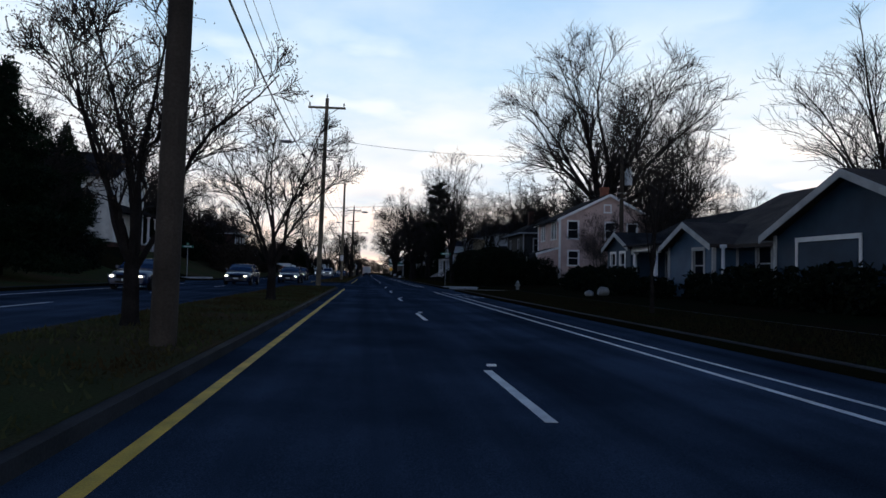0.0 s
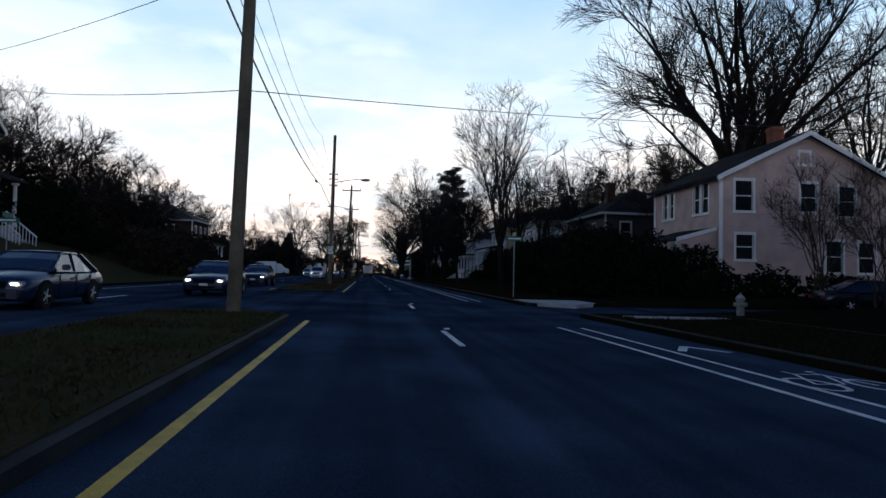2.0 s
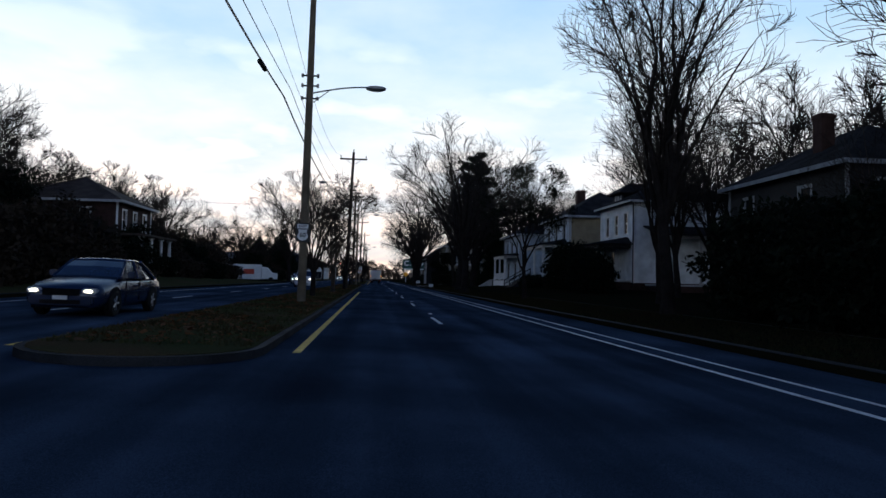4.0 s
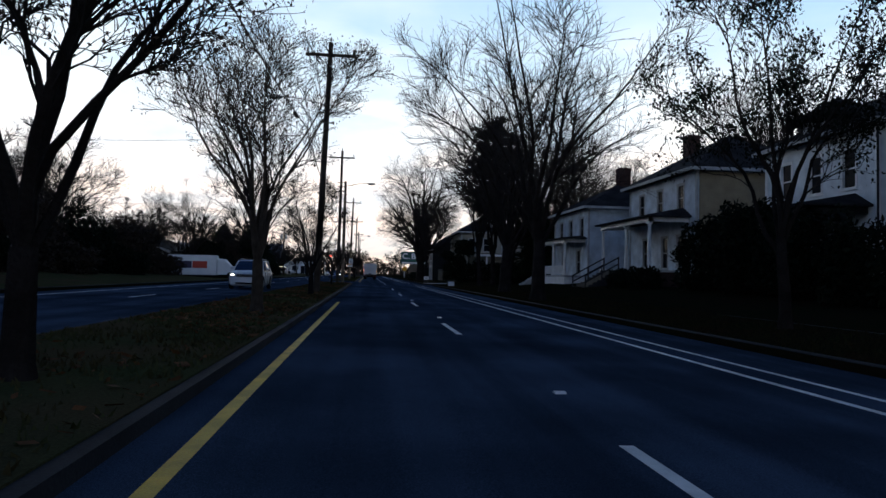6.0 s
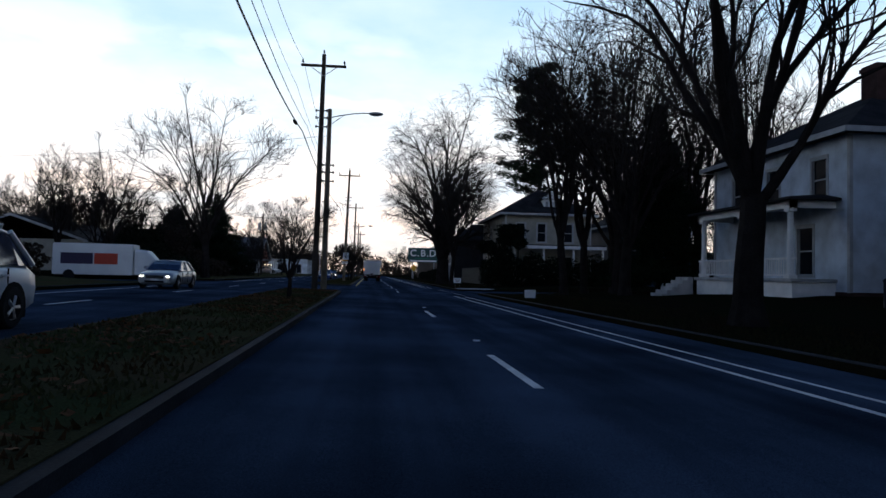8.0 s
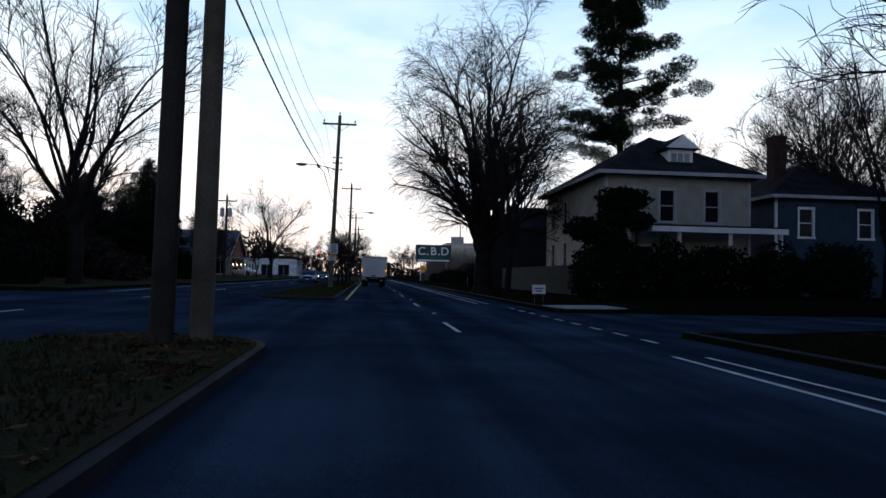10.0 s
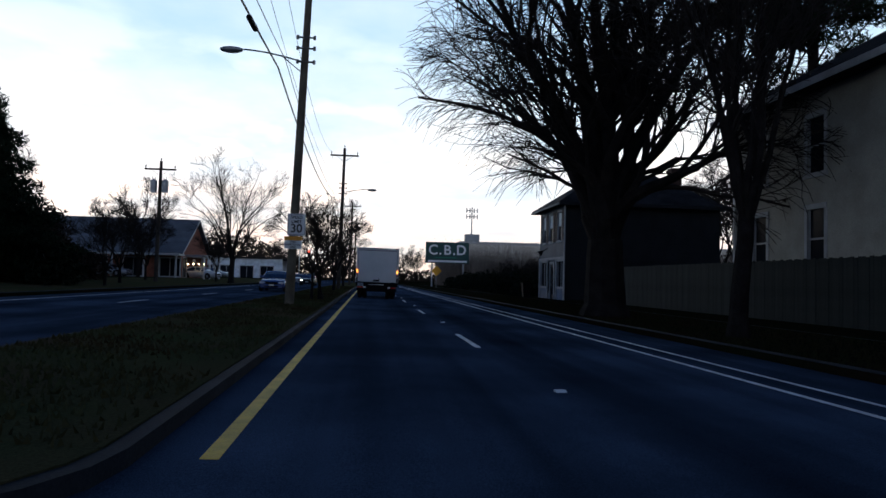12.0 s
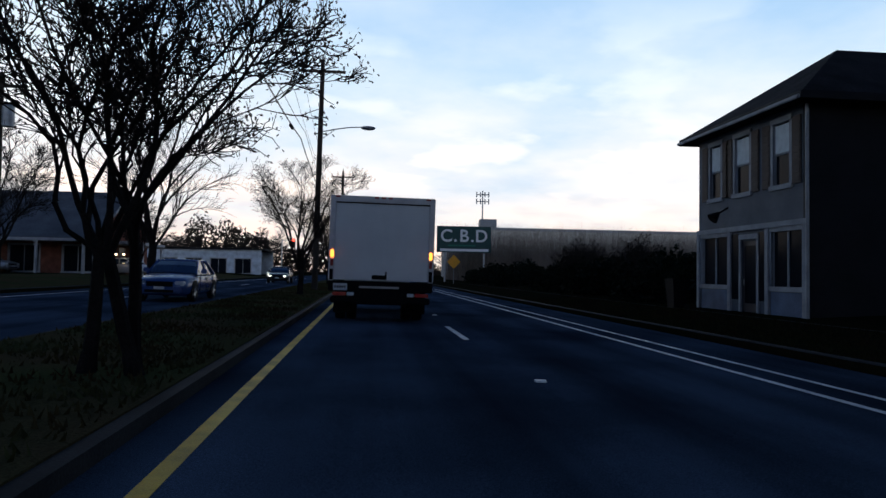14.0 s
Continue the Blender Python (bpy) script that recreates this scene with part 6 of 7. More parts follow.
def car(at, turn, paint, label, kind="sedan", lit=True, group="oncoming cars"):
    """A car whose nose points to its own -y."""
    e = thing("car", label, "car", group, at, turn)
    suv = kind == "suv"
    L, W, H = (4.75, 0.92, 1.70) if suv else (4.75, 0.89, 1.43)
    hood, belt = (1.04, 1.08) if suv else (0.84, 0.92)
    r = 0.36 if suv else 0.32

    def sec(y, z0, z1, w, round_=0.12):
        return [(0.0, y, z0), (w * 0.82, y, z0), (w * 0.97, y, z0 + 0.12), (w, y, (z0 + z1) * 0.52), (w * 0.97, y, z1 - round_), (w * 0.82, y, z1), (0.0, y, z1 + 0.03)]

    n = -L / 2
    st = [sec(n, 0.34, hood - 0.26, W * 0.78), sec(n + 0.08, 0.24, hood - 0.16, W * 0.90), sec(n + 0.35, 0.20, hood - 0.06, W * 0.97), sec(n + 1.2, 0.20, hood + 0.04, W), sec(n + 1.55, 0.20, belt, W), sec(0.3, 0.20, belt, W), sec(L / 2 - 1.0, 0.20, belt + 0.02, W), sec(L / 2 - 0.4, 0.22, belt + (0.02 if suv else 0.04), W * 0.98), sec(L / 2 - 0.08, 0.28, belt - 0.06, W * 0.92), sec(L / 2, 0.38, belt - 0.18, W * 0.85)]
    part("body", loft(st), paint, e, smooth=True)
    front, roof0, roof1, back = (n + 1.3, n + 2.0, L / 2 - 0.75, L / 2 - 0.12) if suv else (n + 1.35, n + 2.15, L / 2 - 1.45, L / 2 - 0.5)

    def cab(y, z, w):
        return [(0.0, y, belt - 0.02), (W * 0.93, y, belt - 0.02), (w, y, z - 0.05), (w * 0.9, y, z), (0.0, y, z + 0.02)]

    part("glasshouse", loft([cab(front, belt + 0.03, W * 0.9), cab((front + roof0) / 2, (belt + H) / 2 + 0.02, W * 0.84), cab(roof0, H - 0.06, W * 0.74), cab((roof0 + roof1) / 2, H - 0.02, W * 0.74), cab(roof1, H - 0.06, W * 0.73), cab(back, belt + 0.05, W * 0.82)]), CAR_GLASS, e, smooth=False)
    part("roof_panel", loft([[(0, y, z - 0.02), (w * 0.9, y, z - 0.03), (w, y, z - 0.05), (w * 0.9, y, z + 0.015), (0, y, z + 0.035)] for y, z, w in ((roof0 - 0.04, H - 0.07, W * 0.74), (roof0 + 0.2, H - 0.035, W * 0.75), (roof1 - 0.2, H - 0.035, W * 0.745), (roof1 + 0.05, H - 0.07, W * 0.74))]), paint, e, smooth=True)
    for s in (-1, 1):
        for a, b, q in (((s * W * 0.91, front, belt), (s * W * 0.745, roof0, H - 0.06), 0.035), ((s * W * 0.735, roof1, H - 0.06), (s * W * 0.86, back, belt), 0.05), ((s * W * 0.93, 0.25, belt), (s * W * 0.745, 0.3, H - 0.04), 0.03)):
            part("pillar", tube(bmesh.new(), a, b, q, n=6), paint, e)
        part("mirror", bbox(*sorted((s * W * 0.98, s * (W + 0.17))), front + 0.35, front + 0.47, belt + 0.02, belt + 0.17, bevel=0.03), paint, e)
        x0, x1 = sorted((s * W * 0.50, s * W * 0.86))
        lamp = part("headlight", bbox(x0, x1, n - 0.015, n + 0.22, hood - 0.30, hood - 0.16, bevel=0.03), LENS, e)
        if lit:
            xc = s * W * 0.68
            part("bulb", bbox(xc - 0.085, xc + 0.085, n - 0.032, n - 0.012, hood - 0.262, hood - 0.2, bevel=0.018), HEADLAMP, lamp, "lit headlamp")
        part("tail_light", bbox(x0, x1, L / 2 - 0.15, L / 2 + 0.012, belt - 0.32, belt - 0.16, bevel=0.02), MARKER, e)
        for y in (n + 0.92, L / 2 - 1.0):
            bm = bmesh.new()
            arch = [(y + math.cos(math.pi * i / 10) * (r + 0.07), r + math.sin(math.pi * i / 10) * (r + 0.07)) for i in range(11)]
            prism(bm, [(y + r + 0.07, 0.17), *arch, (y - r - 0.07, 0.17)], "x", *sorted((s * (W - 0.06), s * (W + 0.006))))
            part("wheel_arch", bm, BLACK, e)
            wheel(e, s * (W - 0.085), y, r, 0.21)
        for y0 in (-0.72, 0.28, 1.18):
            part("door_seam", bbox(*sorted((s * (W - 0.02), s * (W + 0.003))), y0 - 0.008, y0 + 0.008, 0.34, belt - 0.06), BLACK, e)
        for y0 in (-0.05, 0.95):
            part("door_handle", bbox(*sorted((s * (W - 0.02), s * (W + 0.025))), y0, y0 + 0.18, belt - 0.2, belt - 0.165), paint, e)
    bm = bmesh.new()
    box(bm, -W * 0.46, W * 0.46, n - 0.02, n + 0.05, hood - 0.34, hood - 0.18)
    part("grille", bm, BLACK, e)
    for i in range(3):
        part("grille_bar", bbox(-W * 0.45, W * 0.45, n - 0.03, n - 0.012, hood - 0.315 + i * 0.05, hood - 0.305 + i * 0.05), STEEL if paint in (WHITE_CAR, SILVER_CAR) else BLACK, e)
    part("bumper", bbox(-W * 0.8, W * 0.8, n - 0.05, n + 0.12, 0.28, 0.50, bevel=0.04), paint, e)
    part("lower_intake", bbox(-W * 0.5, W * 0.5, n - 0.06, n - 0.03, 0.31, 0.40), BLACK, e)
    part("number_plate", bbox(-0.16, 0.16, n - 0.075, n - 0.055, 0.41, 0.50), PLATE, e)
    if suv:
        for s in (-1, 1):
            bm = bmesh.new()
            tube(bm, (s * W * 0.66, roof0 + 0.2, H + 0.05), (s * W * 0.66, roof1 - 0.1, H + 0.05), 0.02, n=6)
            for y in (roof0 + 0.25, roof1 - 0.15):
                tube(bm, (s * W * 0.66, y, H - 0.04), (s * W * 0.66, y, H + 0.05), 0.02, n=6)
            part("roof_rail", bm, STEEL, e)
    return e


NAVY = mat("navy_paint", (0.012, 0.024, 0.065), 0.25, 0.1, 1.0, 10.0, 0.0, spec=0.6)
BLUE_CAR = mat("blue_paint", (0.03, 0.07, 0.22), 0.25, 0.1, 1.0, 10.0, 0.0, spec=0.6)
WHITE_CAR = mat("white_paint", (0.62, 0.64, 0.66), 0.3, 0.1, 1.0, 10.0, 0.0, spec=0.5)
SILVER_CAR = mat("silver_paint", (0.34, 0.36, 0.38), 0.3, 0.1, 1.0, 10.0, 0.0, spec=0.5, metal=0.4)
DARK_CAR = mat("black_paint", (0.012, 0.013, 0.017), 0.25, 0.1, 1.0, 10.0, 0.0, spec=0.6)


def on_road(x, y):
    return (x, y, rz(x) + 0.004)


LEAN = math.degrees(math.atan(SLOPE))
CARS = [
    (-10.6, 34.5, NAVY, "dark blue sedan with lit headlights on the road", "sedan", True),
    (-6.6, 61.5, NAVY, "older dark blue sedan with headlights on the road", "sedan", True),
    (-8.7, 49.9, NAVY, "dark blue sedan with bright slim headlights on the road", "sedan", True),
    (-7.6, 79.5, NAVY, "dark sedan with lit headlights on the road", "sedan", True),
    (-7.3, 131.5, WHITE_CAR, "white crossover with roof rails and lit headlights on the road", "suv", True),
    (-10.7, 157.5, SILVER_CAR, "pale silver sedan with lit headlights on the road", "sedan", True),
    (-7.0, 226.0, BLUE_CAR, "blue compact sedan with headlights off on the road", "sedan", False),
    (-11.5, 288.0, SILVER_CAR, "silver car with lit headlights far down the road", "sedan", True),
    (-7.8, 262.0, DARK_CAR, "dark car with lit headlights far down the road", "sedan", True),
]
for x, y, paint, label, kind, lit in CARS:
    c = car(on_road(x, y), 0, paint, label, kind, lit)
    c.matrix_basis = pose(*on_road(x, y), 0, LEAN, 0)
for x, y, turn, paint, label in ((24.0, 171.0, 90, WHITE_CAR, "white sedan parked in the side street"), (21.5, 58.7, 80, DARK_CAR, "dark sedan parked beside the pink house"), (-20.5, 262, 70, WHITE_CAR, "white car parked before the shops"), (-25.0, 270, 80, DARK_CAR, "dark car parked before the shops"), (-23.5, 283, 75, SILVER_CAR, "silver car parked before the shops"), (-29.0, 256, 80, SILVER_CAR, "silver car parked before the shops")):
    z = rz(KERB_R) + 0.003 if y == 171.0 else ground_z(x, y) + 0.02
    car((x, y, z), turn, paint, label, "sedan", False, "parked cars")


def box_van():
    """The delivery van ahead in the lane, its rear at the thing's origin, nose to +y."""
    e = thing("box_van", "white box van with a roll-up rear door and black tail lift", "truck")
    W, L, z0, z1 = 1.22, 4.9, 0.98, 2.95
    bm = bmesh.new()
    box(bm, -W, -W + 0.10, 0.03, L, z0, z1)
    box(bm, W - 0.10, W, 0.03, L, z0, z1)
    box(bm, -W + 0.1, W - 0.1, 0.06, L, z1 - 0.1, z1)
    box(bm, -W + 0.1, W - 0.1, L - 0.08, L, z0, z1 - 0.1)
    box(bm, -W + 0.1, W - 0.1, 0.06, L, z0, z0 + 0.12)
    part("cargo_box", bm, VAN_WHITE, e)
    bm = bmesh.new()
    box(bm, -W - 0.01, -W + 0.12, -0.03, 0.06, z0 - 0.02, z1 + 0.01, bevel=0.015)
    box(bm, W - 0.12, W + 0.01, -0.03, 0.06, z0 - 0.02, z1 + 0.01, bevel=0.015)
    box(bm, -W + 0.1, W - 0.1, -0.03, 0.06, z1 - 0.14, z1 + 0.01, bevel=0.015)
    part("rear_frame", bm, VAN_FRAME, e, "scuffed pale rear door frame")
    n = 7
    for i in range(n):
        h = (z1 - 0.15 - z0) / n
        part("door_panel", bbox(-W + 0.125, W - 0.125, 0.015, 0.045, z0 + i * h + 0.001, z0 + (i + 1) * h), VAN_WHITE, e)
    part("door_latch", bbox(-0.22, 0.10, -0.02, 0.012, z0 + 0.03, z0 + 0.13, bevel=0.01), BLACK, e)
    part("door_handle", bbox(0.09, 0.13, -0.02, 0.012, z0 + 0.02, z0 + 0.22, bevel=0.01), BLACK, e)
    part("top_seal", bbox(-W + 0.1, W - 0.1, -0.005, 0.02, z1 - 0.165, z1 - 0.142), BLACK, e)
    for x in (-0.16, 0.0, 0.16, -W + 0.16, W - 0.16):
        part("marker_light", bbox(x - 0.055, x + 0.055, -0.05, -0.025, z1 - 0.045, z1 - 0.005, bevel=0.008), MARKER, e)
    for s in (-1, 1):
        part("signal_light", bbox(*sorted((s * (W - 0.03), s * (W - 0.10))), -0.05, -0.028, 1.50, 1.68, bevel=0.01), AMBER, e, "glowing amber signal lamp")
        part("stop_light", bbox(*sorted((s * (W - 0.03), s * (W - 0.10))), -0.05, -0.028, 1.30, 1.46, bevel=0.01), MARKER, e)
        part("bumper_stop", bbox(*sorted((s * (W - 0.02), s * (W - 0.10))), -0.05, -0.028, z0, z0 + 0.25), BLACK, e)
        part("tail_light", bbox(min(s * 1.12, s * 0.80), max(s * 1.12, s * 0.80), -0.095, -0.062, 0.62, 0.70, bevel=0.01), TAIL, e)
        part("reverse_light", bbox(min(s * 0.78, s * 0.62), max(s * 0.78, s * 0.62), -0.095, -0.062, 0.62, 0.70, bevel=0.01), PLATE, e)
        part("mud_flap", bbox(min(s * 1.12, s * 0.66), max(s * 1.12, s * 0.66), 0.78, 0.80, 0.18, 0.72), BLACK, e)
        for x in (0.68, 0.96):
            wheel(e, s * x, 1.35, 0.39, 0.24, STEEL)
        wheel(e, s * 0.92, 5.75, 0.39, 0.24, STEEL)
        bm = bmesh.new()
        tube(bm, (s * 1.0, 5.6, 1.75), (s * 1.36, 5.5, 1.75), 0.02, n=6)
        tube(bm, (s * 1.0, 5.6, 1.35), (s * 1.36, 5.5, 1.35), 0.02, n=6)
        part("mirror_arm", bm, BLACK, e)
        part("mirror", bbox(min(s * 1.28, s * 1.46), max(s * 1.28, s * 1.46), 5.46, 5.54, 1.3, 1.82, bevel=0.02), BLACK, e)
    part("rear_sill", bbox(-W, W, -0.06, 0.5, 0.72, 0.955, bevel=0.02), BLACK, e)
    part("tail_lift", bbox(-0.62, 0.62, -0.10, -0.065, 0.42, 0.90, bevel=0.015), BLACK, e, "black folded tail lift plate")
    part("lift_rib", bbox(-0.5, 0.42, -0.125, -0.102, 0.80, 0.85), STEEL, e)
    part("bumper", bbox(-1.16, 1.16, -0.06, 0.05, 0.45, 0.60, bevel=0.02), BLACK, e)
    part("number_plate", bbox(-1.10, -0.78, -0.09, -0.065, 0.74, 0.90), PLATE, e)
    for i in range(5):
        part("plate_bar", bbox(-1.07 + i * 0.055, -1.035 + i * 0.055, -0.096, -0.0905, 0.79, 0.85), SIGN_BLACK, e)
    part("chassis", bbox(-0.5, 0.5, 0.1, 6.2, 0.5, 0.72), BLACK, e)
    bm = loft([[(0, y, a), (w, y, a), (w, y, b - 0.15), (w * 0.85, y, b), (0, y, b)] for y, w, a, b in ((5.0, 1.0, 0.5, 2.1), (5.9, 1.0, 0.5, 2.1), (6.5, 0.98, 0.5, 1.35), (7.1, 0.92, 0.5, 1.2))])
    part("cab", bm, VAN_WHITE, e, smooth=False)
    return e


van = box_van()
van.matrix_basis = pose(-0.1, 216.9, rz(0) + 0.004, 0, LEAN, 0)

# ---- signs and street furniture ----


def rounded(w, h, r, n=5):
    pts = []
    for cx, cz, a0 in ((w / 2 - r, h / 2 - r, 0), (-w / 2 + r, h / 2 - r, 90), (-w / 2 + r, -h / 2 + r, 180), (w / 2 - r, -h / 2 + r, 270)):
        pts += [(cx + r * math.cos(radians(a0 + 90 * i / n)), cz + r * math.sin(radians(a0 + 90 * i / n))) for i in range(n + 1)]
    return pts


def plate(name, w, h, r, y0, y1, material, parent, x=0.0, z=0.0, label=""):
    bm = bmesh.new()
    prism(bm, [(x + u, z + v) for u, v in rounded(w, h, r)], "y", y0, y1)
    return part(name, bm, material, parent, label)


def face(x, y, z):
    """A pose for letters that face -y."""
    return pose(x, y, z, 90, 0, 0)


s = thing("route_sign", "black route marker sign with a white shield, fixed to a pole", "road sign", "road signs", (-3.21, 87.55, 2.89))
plate("back_plate", 0.80, 1.06, 0.04, 0.0, 0.012, SIGN_BLACK, s)
plate("direction_panel", 0.60, 0.24, 0.05, -0.006, -0.001, SIGN_WHITE, s, 0, 0.34)
words("EAST", 0.2, SIGN_BLACK, s, face(0, -0.009, 0.34))
shield = [(0.0, -0.46), (0.17, -0.40), (0.29, -0.28), (0.29, -0.16), (0.22, -0.04), (0.21, 0.06), (0.27, 0.13), (0.19, 0.18), (0.08, 0.155), (0.0, 0.18)]
bm = bmesh.new()
prism(bm, shield + [(-x, z) for x, z in shield[-2:0:-1]], "y", -0.006, -0.001)
part("shield", bm, SIGN_WHITE, s, "white route shield")
words("60", 0.34, SIGN_BLACK, s, face(0, -0.009, -0.15))
bm = bmesh.new()
box(bm, -0.2, 0.2, 0.012, 0.05, 0.2, 0.25)
box(bm, -0.2, 0.2, 0.012, 0.05, -0.25, -0.2)
part("bracket", bm, STEEL, s)

s.scale = (0.70, 0.70, 0.70)
s = thing("speed_sign", "white speed limit sign with an orange-topped notice below", "road sign", "road signs", (-3.2, 201.46, 3.04))
plate("panel", 0.64, 0.78, 0.04, 0.0, 0.012, SIGN_WHITE, s, 0, 0.0)
bm = bmesh.new()
for a, b, c, d in ((-0.30, 0.30, 0.355, 0.37), (-0.30, 0.30, -0.37, -0.355), (-0.305, -0.29, -0.36, 0.36), (0.29, 0.305, -0.36, 0.36)):
    box(bm, a, b, -0.004, -0.001, c, d)
part("border", bm, SIGN_BLACK, s)
words("SPEED", 0.155, SIGN_BLACK, s, face(0, -0.006, 0.255))
words("LIMIT", 0.155, SIGN_BLACK, s, face(0, -0.006, 0.10))
words("30", 0.42, SIGN_BLACK, s, face(0, -0.006, -0.15))
plate("notice_head", 0.62, 0.14, 0.02, 0.0, 0.012, SIGN_ORANGE, s, -0.1, -0.50)
plate("notice_panel", 0.62, 0.30, 0.02, 0.0, 0.012, SIGN_WHITE, s, -0.1, -0.725)
for text, size, dz in (("$200", 0.105, 0.0), ("ADDITIONAL", 0.092, 0.092), ("FINE", 0.105, 0.186)):
    words(text, size, SIGN_BLACK, s, face(-0.1, -0.006, -0.632 - dz))
bm = bmesh.new()
for z in (0.22, -0.22, -0.7):
    box(bm, -0.2, 0.2, 0.012, 0.06, z - 0.02, z + 0.02)
part("bracket", bm, STEEL, s)


def street_name_sign(x, y, label):
    s = thing("street_sign", label, "road sign", "road signs", (x, y, GZ))
    bm = bmesh.new()
    tube(bm, (0, 0, -0.2), (0, 0, 2.95), 0.03, n=10)
    part("post", bm, STEEL, s)
    plate("name_blade", 0.95, 0.20, 0.02, -0.012, 0.012, SIGN_GREEN, s, 0, 3.08)
    part("text_bar", bbox(-0.34, 0.34, -0.017, -0.013, 3.05, 3.12), SIGN_WHITE, s)
    bm = bmesh.new()
    box(bm, -0.012, 0.012, -0.42, 0.42, 3.2, 3.4)
    part("name_blade", bm, SIGN_GREEN, s)
    return s


street_name_sign(7.4, 66.6, "green street name blades on a thin steel post")
street_name_sign(-15.5, 62.3, "green street name blades on a thin steel post")

s = thing("yard_sign", "small white yard sign on wire legs in the grass", "sign", "", (7.2, 180.6, GZ + 0.15))
plate("panel", 0.62, 0.42, 0.01, -0.006, 0.006, SIGN_WHITE, s, 0, 0.5)
for i, w in enumerate((0.42, 0.3)):
    part("text_bar", bbox(-w / 2, w / 2, -0.011, -0.007, 0.52 - i * 0.12, 0.57 - i * 0.12), LOGO_DARK, s)
for x in (-0.2, 0.2):
    bm = bmesh.new()
    tube(bm, (x, 0, -0.15), (x, 0, 0.32), 0.008, n=6)
    part("leg", bm, STEEL, s)

s = thing("yard_sign", "small tilted white yard sign in the verge grass", "sign", "", (7.2, 153.0, GZ - 0.1), 8)
plate("panel", 0.55, 0.38, 0.01, -0.006, 0.006, SIGN_WHITE, s, 0, 0.42)
for x in (-0.18, 0.18):
    bm = bmesh.new()
    tube(bm, (x, 0, -0.15), (x, 0, 0.28), 0.008, n=6)
    part("leg", bm, STEEL, s)
s = thing("fire_hydrant", "pale painted fire hydrant in the verge grass", "hydrant", "", (11.0, 50.8, GZ))
bm = bmesh.new()
tube(bm, (0, 0, -0.1), (0, 0, 0.08), 0.17, n=14)
tube(bm, (0, 0, 0.08), (0, 0, 0.55), 0.11, n=14)
tube(bm, (0, 0, 0.55), (0, 0, 0.62), 0.14, n=14)
part("barrel", bm, HYDRANT, s)
bm = bmesh.new()
tube(bm, (0, 0, 0.62), (0, 0, 0.72), 0.13, 0.06, n=14)
tube(bm, (0, 0, 0.72), (0, 0, 0.78), 0.03, n=8)
part("bonnet", bm, DULL_TRIM, s)
for d in ((0.2, 0, 0), (-0.2, 0, 0), (0, -0.2, 0)):
    bm = bmesh.new()
    tube(bm, (0, 0, 0.42), (d[0], d[1], 0.42), 0.06, n=10)
    part("outlet", bm, HYDRANT, s)

for x, y, size, seed in ((11.85, 36.7, 0.26, 1), (12.7, 36.9, 0.36, 5)):
    bm = bmesh.new()
    bmesh.ops.create_icosphere(bm, subdivisions=2, radius=size)
    for v in bm.verts:
        v.co *= 1 + 0.35 * noise.noise(v.co * 3.0 + Vector((seed, 0, 0)))
        v.co.z *= 0.75
    rock = part("rock", bm, ROCK)
    rock.matrix_basis = pose(x, y, ground_z(x, y) + size * 0.55, 0, 0, 40 * seed)
    tagged(rock, "pale rounded stone lying in the front lawn", "rock", "lawn stones")

# billboard-size shop sign on posts beyond the bend
s = thing("billboard", "dark green roadside shop sign with large white letters", "sign", "", (12.85, 294.8, 0.0))
part("panel", bbox(-3.75, 3.75, 0.0, 0.25, 4.1, 7.7), BOARD_GREEN, s)
for ch, x, z in (("C", -2.45, 6.3), (".", -1.2, 6.3), ("B", 0.0, 6.3), (".", 1.15, 6.3), ("D", 2.4, 6.3)):
    words(ch, 2.35, SIGN_WHITE, s, face(x, -0.03, z), "letter" if ch != "." else "dot", thick=0.02)
part("text_bar", bbox(-2.2, 1.6, -0.03, -0.002, 4.95, 5.15), SIGN_GREEN, s)
part("text_bar", bbox(-3.3, 3.4, -0.03, -0.002, 4.25, 4.6), SIGN_WHITE, s)
for x in (-2.6, 2.8):
    part("post", bbox(x - 0.12, x + 0.12, 0.05, 0.2, -0.2, 4.0), STEEL, s)
s = thing("warning_sign", "yellow diamond warning sign on a steel post", "road sign", "road signs", (9.6, 280.0, 0.0))
bm = bmesh.new()
prism(bm, [(0, 1.75), (0.8, 2.55), (0, 3.35), (-0.8, 2.55)], "y", -0.01, 0.01)
part("panel", bm, SIGN_YELLOW, s)
bm = bmesh.new()
tube(bm, (0, 0.04, -0.2), (0, 0.04, 3.0), 0.035, n=8)
part("post", bm, STEEL, s)

# fence along the footpath between the cream house and the shop
s = tagged(new("fence"), "near-black board fence along the footpath", "fence")
s.matrix_basis = pose(12.3, 190.0, GZ + 0.1)
board = bmesh.new()
box(board, -0.012, 0.012, -0.068, 0.068, -0.2, 1.95, bevel=0.0)
b0 = part("board", board, FENCE, s)
for i in range(1, 178):
    b = new("board", b0.data)
    b.parent = s
    b.location = (0.006 * math.sin(i * 1.7), i * 0.145, 0.02 * math.sin(i * 2.3))
for z in (0.4, 1.5):
    part("rail", bbox(0.014, 0.06, -0.1, 25.8, z, z + 0.09), FENCE, s)

